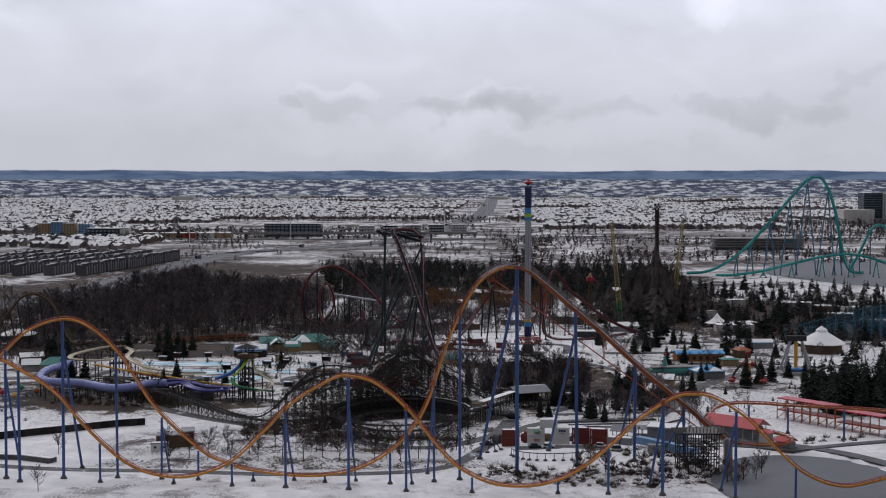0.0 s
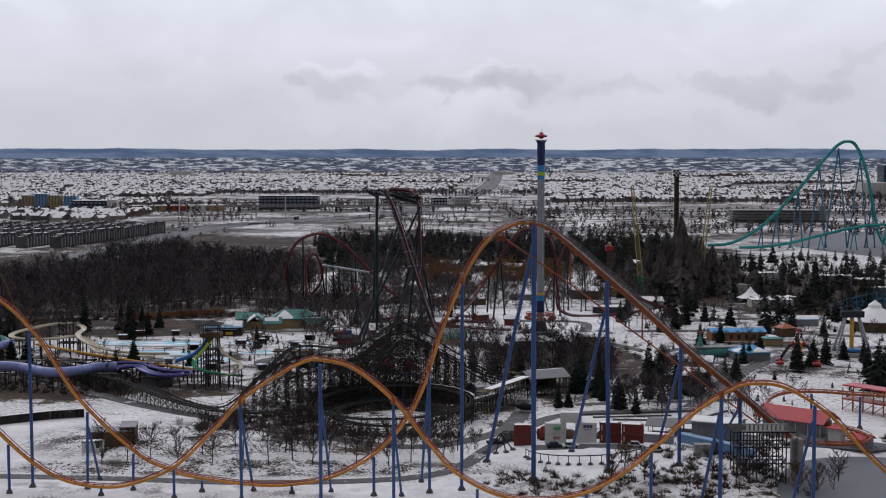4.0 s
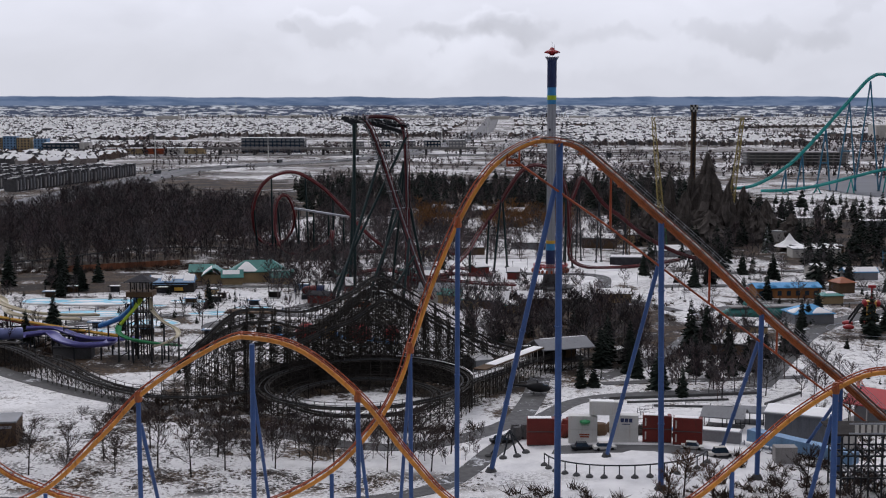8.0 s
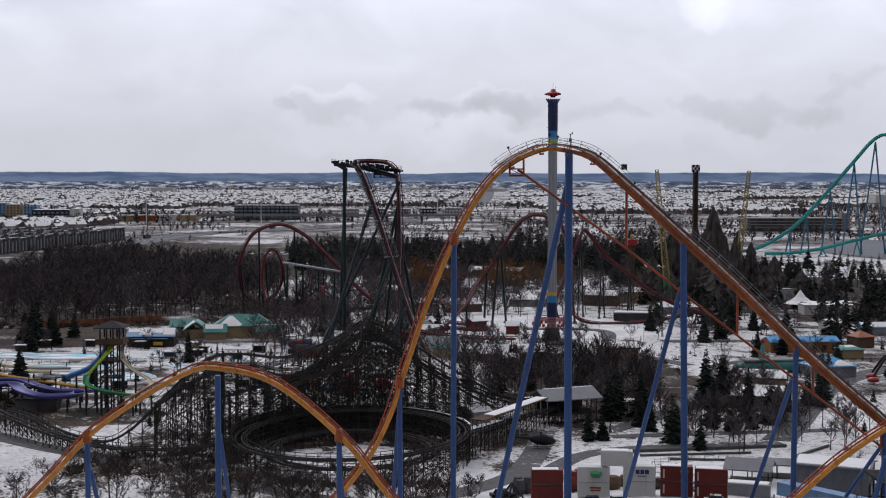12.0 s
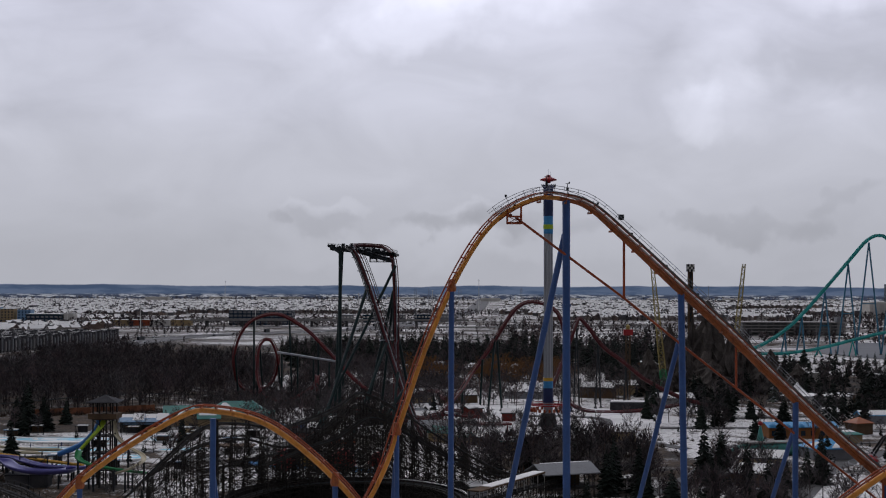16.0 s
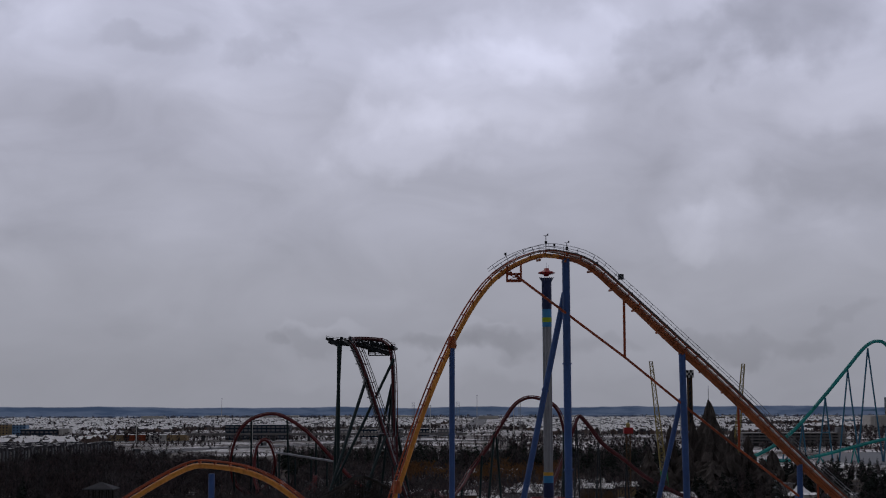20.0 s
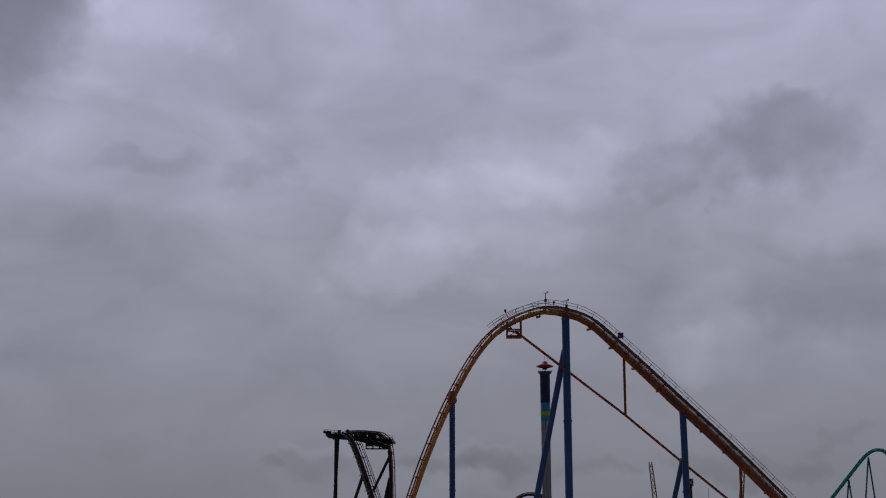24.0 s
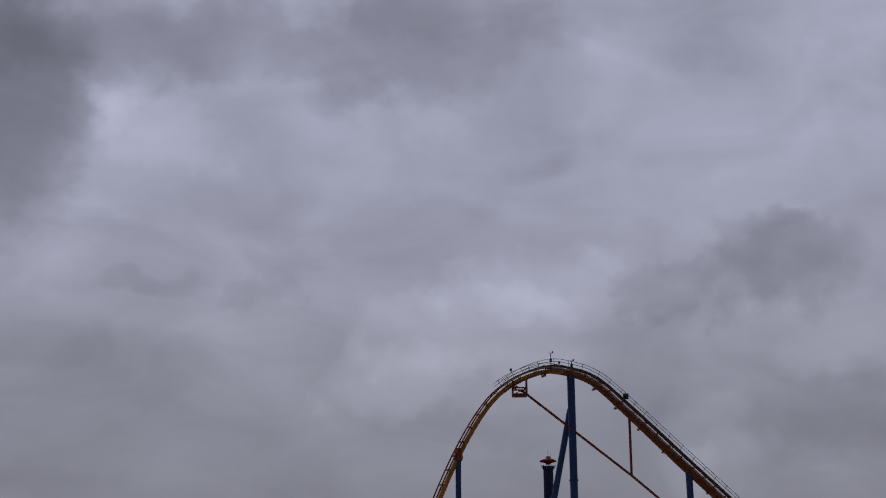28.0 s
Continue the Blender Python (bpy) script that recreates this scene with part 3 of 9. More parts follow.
def land(x, y):
    """Height of the ground."""
    z = bump(x, y, 26, 24, 30, 30, 2.6) + bump(x, y, -95, 45, 40, 26, 2.2) + bump(x, y, 5, 340, 60, 55, 4.0)
    z += 0.25 * noise.noise(V((x * 0.03, y * 0.03, 0.0))) if abs(x) < 700 and -200 < y < 900 else 0.0
    lake = max(0.0, 1 - ((x - 95) / 34) ** 2 - ((y + 12) / 53) ** 2)
    return z - 3.0 * min(1.0, lake * 3)


def on(x, y, dz=0.0):
    return (x, y, land(x, y) + dz)


# ---------------------------------------------------------------- ground
def build_ground():
    xs = sorted(set([-4900, -4200, -3500, -2900, -2400, -2000, -1600, -1300, -1000, -800, -650, -520, -420, -340, -290, -260] +
                    list(range(-240, 241, 6)) + [260, 290, 340, 420, 520, 650, 800, 1000, 1300, 1600, 2000, 2400, 2900, 3500, 4200, 4900]))
    ys = sorted(set([-4500, -3500, -2500, -1800, -1200, -900, -700, -560, -460, -380, -300, -240, -180, -130, -90] + list(range(-60, 421, 6)) +
                    [440, 480, 520, 580, 650, 740, 850, 1000, 1200, 1450, 1800, 2200, 2700, 3300, 3900, 4400, 4900]))
    mb = Mesh()
    mb.add([(x, y, land(x, y)) for y in ys for x in xs],
           [(j * len(xs) + i, j * len(xs) + i + 1, (j + 1) * len(xs) + i + 1, (j + 1) * len(xs) + i) for j in range(len(ys) - 1) for i in range(len(xs) - 1)], True)
    solo("ground", mb, GROUND, (0, 0, 0), "patchy snow over brown dormant grass and soil", "ground", kind="structure")
    ice = Mesh()
    ring = [(95 + 33 * math.cos(g) * (1 + 0.05 * math.sin(3 * g)), -12 + 51 * math.sin(g) * (1 + 0.06 * math.cos(2 * g)), -1.0) for g in np.linspace(0, 2 * math.pi, 60, endpoint=False)]
    ice.add(ring, [tuple(range(60))])
    solo("water", ice, ICE, (122, 8, -1.0), "frozen grey pond with thin wet ice", "pond", kind="structure")
    far = Mesh()
    ring = [(470 + 190 * math.cos(g), 900 + 210 * math.sin(g) * (1 + 0.1 * math.cos(3 * g)), 0.35) for g in np.linspace(0, 2 * math.pi, 48, endpoint=False)]
    far.add(ring, [tuple(range(48))])
    solo("parking_lot_ground", far, ICE, (470, 900, 0), "wide empty pale grey paved lot under thin snow", "parking lot", kind="structure")


build_ground()


def road(name, pts, w, label, mat=None, lift=0.12):
    mat = mat or SNOWROAD
    c = curve([on(x, y) for x, y in pts], 5)
    c = [V(on(p.x, p.y)) for p in c]
    mb = Mesh().ribbon(c, w, 0.5, lift)
    solo(name, mb, mat, on(*pts[0]), label, "road", kind="structure")
    return c


road("road", [(-260, 52), (-180, 12), (-120, 2), (-60, -2), (-25, 8), (-10, 40), (2, 72), (18, 95), (60, 105)], 5, "grey gravel service track with wheel ruts in snow", lift=0.10)
road("road_2", [(-190, 170), (-150, 132), (-118, 100), (-90, 78), (-60, 52), (-30, 42), (-8, 62), (0, 90), (4, 120)], 6, "dark wet asphalt service road beside the wooden coaster")
road("road_3", [(60, 108), (70, 132), (84, 168), (98, 198), (120, 228), (150, 248), (190, 262)], 8, "curved dark asphalt park road")
road("road_4", [(20, 112), (50, 118), (78, 122)], 4, "narrow paved footpath with a low kerb")
road("road_5", [(70, 66), (88, 56), (106, 46), (120, 30), (131, 8), (140, -16), (152, -50), (170, -90)], 6, "dark asphalt service road along the pond", ASPHALT, 0.14)
HIGHWAY = [(-700, 300), (-520, 410), (-400, 500), (-335, 640), (-314, 900), (-284, 1200), (-210, 1340), (-128, 1455), (-60, 1750), (23, 2500), (60, 3200), (110, 4600)]
road("highway", HIGHWAY, 40, "broad snowy strip of the multi-lane highway", None, 0.35)
for lane in (-9.5, 9.5):
    hw = [V((px, py, 0)) for px, py in HIGHWAY]
    hs = sides(hw)
    road("highway_lanes_%d" % (1 if lane < 0 else 2), [tuple((q + sd[0] * lane).xy) for q, sd in zip(hw, hs)], 13, "grey salt-stained highway carriageway", LANES, 0.50)
road("ramp_road", [(-420, 1000), (-330, 1180), (-210, 1300), (-60, 1500), (160, 1640), (420, 1660)], 16, "pale grey highway ramp", lift=0.5)
road("cross_road", [(-900, 1560), (-300, 1560), (200, 1580), (900, 1600)], 30, "broad snowy crossing road", lift=0.42)


# ---------------------------------------------------------------- tall steel coaster with orange track and blue columns
TRACK_A = [(86, 34, 3.2), (73, 23, 8), (57.4, 17, 21), (43, 11.7, 33), (28.4, 6.4, 46.4), (18.9, 2.9, 54.6), (9.1, -0.7, 63), (3.3, -2.8, 67.5), (-1.5, -4.6, 68.8), (-5, -6, 68.7), (-10, -7.9, 66.4),
           (-14.2, -9.4, 62.4), (-18.6, -11.1, 55), (-23.1, -12.9, 44.6), (-27, -14.3, 33), (-29.2, -15.2, 26.6), (-33, -15.7, 19.7), (-40.5, -16, 11.4), (-51, -15.1, 5.2), (-61.4, -14.2, 2.8),
           (-72, -13.2, 2.4), (-87, -11.8, 4), (-94, -11.1, 6), (-102.4, -10.3, 10), (-117.3, -8.9, 23.7), (-128, -8.6, 40), (-138, -8.3, 49.5), (-147.3, -8, 52.2), (-158.5, -8, 48.5), (-168, -8, 40)]
TRACK_L = [(-168, -8, 40), (-182, -7, 24), (-198, -4, 13), (-218, 2, 10), (-238, 2, 17), (-248, -12, 30), (-238, -30, 42), (-214, -28, 48), (-188, -18, 46), (-164, -14, 39.2)]
TRACK_B = [(-164, -14, 39.2), (-149, -14.3, 30), (-139, -14.4, 18.8), (-129, -14.9, 9.4), (-120.5, -15.6, 4.4), (-110.7, -16.6, 2.6), (-102, -17.7, 3.6), (-91, -19.2, 8.4), (-80.5, -20.8, 18.3), (-72, -22.1, 27),
           (-59, -24.2, 35.2), (-53, -25.1, 36.3), (-44.5, -26, 34), (-34.6, -27, 26), (-27, -27.5, 16.6), (-20, -27.9, 9), (-10, -28.5, 3.8), (0, -29, 2.6), (10, -29.5, 4.2), (19.5, -29.9, 9),
           (28.5, -30.3, 16.6), (37, -30.7, 24.4), (46.5, -31, 30.5), (53, -31, 31.7), (60, -31, 30.3), (70, -31, 23.9), (80, -31, 13.6), (88.5, -31, 6.6), (100, -30, 3), (114, -27, 5)]
TRACK_R = [(114, -27, 5), (132, -20, 11), (148, 0, 15), (152, 24, 15), (140, 46, 13), (124, 60, 12), (106, 72, 11), (96, 80, 10.5), (86, 82, 10), (79, 78, 8.5), (78, 71, 7), (82, 64, 6), (90, 56, 5), (98, 48, 4.4), (100, 40, 4), (95, 34, 3.4), (86, 34, 3.2)]


def steel_track(parent, ctrl, spine, rail, gauge=0.75, rise=0.78, r_spine=0.40, r_rail=0.12, tie=1.6, mats=(ORANGE, RUST), step=1.3, bank=None):
    pts = curve(ctrl, step)
    sd = sides(pts, bank)
    part(spine, Mesh().sweep(offset(pts, sd, 0, -rise * 0.5), r_spine, 10), mats[0], parent)
    for a in (-gauge, gauge):
        part(rail, Mesh().sweep(offset(pts, sd, a, rise * 0.5), r_rail, 6), mats[1], parent)
    ties, run = Mesh(), 0.0
    for i in range(1, len(pts)):
        run += (pts[i] - pts[i - 1]).length
        if run > tie:
            run = 0.0
            s, u = sd[i]
            lo, hi = pts[i] - u * rise * 0.3, pts[i] + u * rise * 0.5
            ties.beam(lo, hi - s * gauge, 0.16, 0.10)
            ties.beam(lo, hi + s * gauge, 0.16, 0.10)
            ties.beam(hi - s * gauge, hi + s * gauge, 0.16, 0.08)
    part("crosstie", ties, mats[1], parent, kind="stuff")
    return pts, sd


def column(parent, base, top, r, mat=BLUE, foot=True, name="column"):
    col = part(name, Mesh().tube(base, top, r, n=14), mat, parent)
    d = (V(top) - V(base)).normalized()
    n = int((V(top) - V(base)).length / 17)
    for k in range(1, n + 1):
        p = V(base).lerp(V(top), k / (n + 1))
        part("flange", Mesh().tube(p - d * 0.12, p + d * 0.12, r * 1.22, n=12), mat, col)
    if foot:
        b = V(base)
        f = Mesh().lathe((b.x, b.y, b.z - 0.6), [(r * 2.6, 0), (r * 2.4, 0.7), (r * 1.5, 1.5)], 8, False)
        part("footing", f, DARKCON, col, "damp concrete footing")
    return col


def track_z(pts, x, y):
    return min(pts, key=lambda p: (p.x - x) ** 2 + (p.y - y) ** 2)


def build_orange_coaster():
    c = thing("roller_coaster", on(0, 0), "tall steel roller coaster with orange track on blue columns", "roller coaster")
    steel_track(c, TRACK_A[:9], "spine", "rail", r_spine=0.36, mats=(LIFT_ORANGE, RUST))
    steel_track(c, TRACK_A[8:], "spine", "rail", r_spine=0.37)
    a = curve(TRACK_A, 1.3)
    sa = sides(a)
    steel_track(c, TRACK_L, "spine", "rail")
    b, sb = steel_track(c, TRACK_B, "spine", "rail")
    r, sr = steel_track(c, TRACK_R, "spine", "rail", mats=(LIFT_ORANGE, RUST))
    # lift hill: catwalks with railings on both sides, chain trough, boxed girder
    lift = [i for i, p in enumerate(a) if p.x > -12.5 and p.z > 5]
    lp, ls = [a[i] for i in lift], [sa[i] for i in lift]
    part("lift_girder", Mesh().sweep([p - u * (0.45 + 0.40 * min(1.0, max(0.0, (p.x - 4) / 14))) for p, (s, u) in zip(lp, ls)], 0.36, 8), LIFT_ORANGE, c, "faded orange lift girder")
    for side in (-1, 1):
        n = len(lp)
        rim = [p + s * (side * 1.45 + a) + u * (0.35 + b) for p, (s, u) in zip(lp, ls) for a, b in ((-0.35, -0.04), (0.35, -0.04), (0.35, 0.04), (-0.35, 0.04))]
        w = Mesh().add([tuple(v) for v in rim], [(4 * i + k, 4 * i + (k + 1) % 4, 4 * i + 4 + (k + 1) % 4, 4 * i + 4 + k) for i in range(n - 1) for k in range(4)] + [(3, 2, 1, 0), (4 * n - 4, 4 * n - 3, 4 * n - 2, 4 * n - 1)])
        part("catwalk", w, DARKGALV, c, "dull galvanised catwalk beside the lift")
        for h in (0.5, 0.95):
            part("handrail", Mesh().sweep(offset(lp, ls, side * 1.8, 0.35 + h), 0.045, 5), STEEL, c)
        posts = Mesh()
        for p, (s, u) in list(zip(lp, ls))[::2]:
            k = p + s * side * 1.8 + u * 0.35
            posts.beam(k, k + u * 1.0, 0.07)
        part("railing", posts, STEEL, c, kind="stuff")
    part("chain_trough", Mesh().sweep(offset(lp, ls, 0, 0.28), 0.16, 6), WHITE, c, "pale lift chain trough")
    # brackets that hang under the lift girder
    for p, (s, u) in list(zip(lp, ls))[3::4]:
        br = Mesh().beam(p - u * 1.05 - s * 0.6, p - u * 1.05 + s * 0.6, 0.3, 0.3)
        br.beam(p - u * 1.0 - s * 0.5, p + u * 0.3 - s * 1.5, 0.1)
        br.beam(p - u * 1.0 + s * 0.5, p + u * 0.3 + s * 1.5, 0.1)
        part("girder_bracket", br, LIFT_ORANGE, c)
    # lamps and instruments along the top railing
    for i in range(6, len(lp), 6):
        p, (s, u) = lp[i], ls[i]
        k = p + s * 1.8 + u * 1.25
        part("lamp", Mesh().tube(k, k + u * 0.35, 0.08, n=6).box(tuple(k + u * 0.3), (0.35, 0.3, 0.35)), DARKSTEEL, c, "small black lamp on the railing")
    for x, h in ((-2.6, 2.6), (1.0, 2.1)):
        i = min(range(len(lp)), key=lambda j: abs(lp[j].x - x))
        p = lp[i] + ls[i][0] * 1.8 + V((0, 0, 0.4))
        m = Mesh().tube(p, p + V((0, 0, h)), 0.06, n=6)
        m.beam(p + V((-0.35, 0, h)), p + V((0.35, 0, h)), 0.07).box(tuple(p + V((0, 0, h * 0.45))), (0.4, 0.4, 0.5))
        m.box(tuple(p + V((0.3, 0, h))), (0.22, 0.2, 0.3))
        part("weather_mast", m, DARKSTEEL, c, "thin mast with wind gauge")
    k = V((9.3, 1.6, 65.2))
    part("drive_cabinet", Mesh().box(tuple(k), (0.9, 0.6, 0.9)), DARKSTEEL, c, "dark box on the lift railing")
    # brace under the lift: lower chord, posts and the anti-rollback box at its top
    chord = [(-8.6, -7.3, 65.2), (9.7, -0.3, 52.2), (19.5, 3.4, 44.6), (29.3, 7, 37.2), (43.5, 11.9, 26.6), (55, 16.2, 17.8), (66, 20.5, 9.5)]
    part("brace_chord", Mesh().sweep(chord, 0.21, 8), RUST, c, "red-orange brace tube under the lift")
    for x, y, z0, z1 in ((9.5, -0.4, 52.3, 62), (29.3, 7, 37.2, 45), (43.5, 11.9, 26.6, 32), (57, 17, 16.4, 20.5)):
        part("brace_post", Mesh().tube((x, y, z0), (x, y, z1), 0.21, n=8), RUST, c)
    bx, by, bz = -8.8, -7.5, 64.2
    cage = part("maintenance_cage", Mesh().box((bx, by, bz - 0.1), (2.4, 2.2, 0.15)), RUST, c, "open red-orange steel cage under the crest")
    bars = [((bx + dx, by + dy, bz), (bx + dx, by + dy, bz + 2.6), 0.22) for dx in (-1.1, 1.1) for dy in (-1, 1)]
    bars += [((bx - 1.2, by + dy, z), (bx + 1.2, by + dy, z), 0.2) for z in (bz + 0.1, bz + 1.1) for dy in (-1, 1)]
    bars += [((bx - 1.1, by - 1, bz), (bx + 1.1, by - 1, bz + 1.1), 0.1), ((bx + 1.1, by - 1, bz), (bx - 1.1, by - 1, bz + 1.1), 0.1)]
    for p, q, w in bars:
        part("cage_bar", Mesh().beam(p, q, w), RUST, cage)
    # columns: foot, head, radius
    for x, y, tx, ty, tz, rr in [(0.1, -1.2, -0.25, -4.1, 68.1, 0.62), (-18.8, -9.5, -18.7, -11.3, 53.6, 0.44), (20.3, 4, 19.4, 3.1, 53.0, 0.56), (40.3, 12, 40.2, 10.7, 34.6, 0.5), (58, 18, 57.6, 17.1, 19.5, 0.5),
                                 (-27, -12.5, -27.1, -14.3, 31.6, 0.4), (-147.3, -9, -147.3, -8, 51, 0.5), (-130, -8, -130, -8.5, 41, 0.42), (-115.2, -10, -115.2, -9.1, 20, 0.38), (-103.2, -11, -103.2, -10.3, 9.4, 0.35),
                                 (-85.3, -12, -85.3, -11.9, 2.8, 0.35), (-62, -14, -62, -14.2, 1.9, 0.35), (-41, -16, -41, -16, 10, 0.38), (-166, -9, -166, -8, 42, 0.46)]:
        column(c, on(x, y), (tx, ty, tz), rr)
    for x, y, tx, ty, tz, rr in [(-53.6, -24.4, -53.5, -25, 34.9, 0.44), (-35.5, -26.5, -35.5, -26.9, 25.6, 0.4), (-73.7, -21.5, -73.7, -21.8, 24.4, 0.42), (-91, -19.2, -91, -19.2, 7.2, 0.36), (-110, -16.8, -110, -16.7, 1.8, 0.35),
                                 (-134, -14.6, -134, -14.7, 12.6, 0.38), (-160, -14, -160, -14.1, 36, 0.46), (-15, -28.2, -15, -28.2, 4.8, 0.36), (11.5, -29.6, 11.5, -29.6, 4, 0.36), (27, -30.2, 27, -30.3, 14.4, 0.4), (43.6, -31, 43.6, -31, 28, 0.5),
                                 (66, -31, 66, -31, 26, 0.46), (84.5, -31, 84.5, -31, 9, 0.38), (148, 2, 148, 2, 14.3, 0.45), (150, 30, 150, 30, 14, 0.45), (124, 60, 124, 60, 11.2, 0.4), (106, 72, 106, 72, 10, 0.4), (93, 81, 93, 81, 9.4, 0.4), (79, 76, 79, 76, 7.2, 0.4)]:
        column(c, on(x, y), (tx, ty, tz), rr)
    # raking legs
    for x, y, tx, ty, tz, rr in [(-11.8, 21, -0.45, -3.5, 62.6, 0.5), (12.3, 27, 19.3, 4.2, 45.5, 0.42), (37.5, 34, 40.1, 12.4, 29, 0.4), (54, 34, 57.3, 18.2, 16, 0.36), (-29.4, -1, -27.3, -13.2, 27, 0.34), (-72.2, -11, -73.6, -20.6, 20, 0.34),
                                 (-145.5, 7, -147.2, -7.4, 42, 0.42), (-165.3, 4, -166, -7.6, 33, 0.4), (-114.6, 0, -115.1, -8.6, 16, 0.32), (41, -20, 43.4, -30.2, 24, 0.4), (63.5, -20, 65.8, -30.2, 22, 0.38), (-34, -16, -35.4, -26.2, 20, 0.32), (-52.2, -12, -53.4, -24.2, 26, 0.3)]:
        column(c, on(x, y), (tx, ty, tz), rr, name="raking_leg")
    # orange saddles between column and track
    for x, y, z in [(-18.7, -11.2, 53.6), (-27.1, -14.3, 31.6), (-73.7, -21.8, 24.4), (-35.5, -26.9, 25.6), (43.6, -31, 28)]:
        part("saddle", Mesh().lathe((x, y, z - 0.2), [(0.62, 0), (0.75, 0.5), (0.5, 1.9)], 8, False), LIFT_ORANGE, c, "orange saddle on a column head")


build_orange_coaster()


# ---------------------------------------------------------------- swing tower
def build_swing_tower():
    x, y = 18.2, 291
    z0 = land(x, y)
    c = thing("swing_tower", (x, y, z0), "tall silver and navy swing ride tower with a red cap", "ride tower")
    R = 1.40
    sh = Mesh()
    for k in range(8):
        g = math.pi / 4 * k + math.pi / 8
        sh.tube((x + R * math.cos(g), y + R * math.sin(g), z0), (x + R * math.cos(g), y + R * math.sin(g), z0 + 72), 0.34, n=8)
    sh.lathe((x, y, z0), [(R, 0), (R, 72)], 16, False)
    part("shaft", sh, SILVER, c, "ribbed silver shaft")
    part("band", Mesh().lathe((x, y, z0 + 71.5), [(R + 0.35, 0), (R + 0.35, 1.6), (R + 0.35, 3.2)], 20), SKYBAND, c, "sky-blue band")
    part("band", Mesh().lathe((x, y, z0 + 73.2), [(R + 0.42, 0), (R + 0.42, 1.7)], 20), LIME, c, "yellow-green band")
    part("band", Mesh().lathe((x, y, z0 + 74.9), [(R + 0.36, 0), (R + 0.36, 3.2)], 20), SKYBAND, c, "sky-blue band")
    part("upper_shaft", Mesh().lathe((x, y, z0 + 78), [(R + 0.42, 0), (R + 0.42, 10.2), (R + 0.9, 11.0), (R + 0.9, 11.5)], 20), NAVY, c, "navy upper shaft")
    part("band", Mesh().lathe((x, y, z0 + 17.4), [(R + 0.42, 0), (R + 0.42, 1.2)], 20), YELLOWFG, c, "yellow band")
    part("band", Mesh().lathe((x, y, z0 + 14.8), [(R + 0.42, 0), (R + 0.42, 2.6)], 20), SKYBAND, c, "sky-blue band")
    part("lower_shaft", Mesh().lathe((x, y, z0 + 9.5), [(R + 0.5, 0), (R + 0.5, 5.3)], 20), NAVY, c, "navy lower shaft")
    part("cap", Mesh().lathe((x, y, z0 + 90.2), [(0.8, 0), (1.0, 0.5), (3.0, 1.0), (3.2, 1.3), (2.4, 1.7), (1.1, 2.2), (0.8, 2.9), (0.3, 3.1)], 20), REDFG, c, "red saucer-shaped cap")
    for k in range(16):
        g = math.pi / 8 * k
        a = (x + 2.0 * math.cos(g), y + 2.0 * math.sin(g), z0 + 88.6)
        b = (x + 2.7 * math.cos(g), y + 2.7 * math.sin(g), z0 + 89.8)
        part("crown_arm", Mesh().beam(a, b, 0.16), STEEL, c)
    part("antenna", Mesh().tube((x, y, z0 + 93.3), (x, y, z0 + 95.4), 0.06, n=5).tube((x + 0.9, y, z0 + 92.2), (x + 0.9, y, z0 + 94.4), 0.05, n=5), STEEL, c)
    ring = Mesh()
    for k in range(32):
        g0, g1 = math.pi / 16 * k, math.pi / 16 * (k + 1)
        for rr, z in ((3.0, 8.2), (6.6, 8.6), (6.6, 9.3)):
            ring.beam((x + rr * math.cos(g0), y + rr * math.sin(g0), z0 + z), (x + rr * math.cos(g1), y + rr * math.sin(g1), z0 + z), 0.3)
        ring.beam((x + 2.2 * math.cos(g0), y + 2.2 * math.sin(g0), z0 + 8.2), (x + 6.6 * math.cos(g0), y + 6.6 * math.sin(g0), z0 + 8.6), 0.2)
    part("gondola_ring", ring, REDFG, c, "orange-red ring that carries the seats")
    for k in range(24):
        g = math.pi / 12 * k
        part("seat", Mesh().box((x + 6.9 * math.cos(g), y + 6.9 * math.sin(g), z0 + 6.3), (1.0, 0.7, 1.1), math.degrees(g)).beam((x + 6.6 * math.cos(g), y + 6.6 * math.sin(g), z0 + 8.6), (x + 6.9 * math.cos(g), y + 6.9 * math.sin(g), z0 + 7.3), 0.06), RUST, c)
    part("plinth", Mesh().lathe((x, y, z0), [(9, 0), (9, 0.6), (3.4, 0.8), (2.6, 5.5), (2.3, 5.6)], 24, False), DARKCON, c, "dark round plinth")


build_swing_tower()


# ---------------------------------------------------------------- dive coaster
DIVE_LIFT = [(-27, 250, 3), (-29, 252, 6.5), (-32.5, 257, 14), (-40, 265, 35), (-46.5, 270, 54), (-50.5, 273, 64), (-53, 275.5, 67.6), (-52, 281, 68.6), (-46, 284, 68.6), (-41.5, 281, 67.8), (-38.7, 276, 64.5), (-37.6, 273.5, 58), (-37.2, 272.5, 46), (-37, 272.5, 30), (-37, 274, 14), (-37, 279, 4), (-37, 290, -1.0)]
RED_LOOPS = [(-48, 395, 4), (-58.6, 398, 11.3), (-71, 400, 24), (-81.2, 400, 34.2), (-93.7, 401, 41), (-105, 402, 38.8), (-111.5, 403, 31.7), (-114.2, 405, 21.6), (-113, 410, 10), (-106, 418, 5), (-99, 420, 10), (-96, 417, 20), (-99, 414, 29), (-103.5, 411, 27), (-104, 406, 14), (-99, 398, 5), (-88, 392, 4), (-77, 392, 10), (-76, 396, 14), (-75, 400, 4), (-60, 408, 3), (-40, 402, 4), (-25, 390, 8), (-20, 375, 6)]
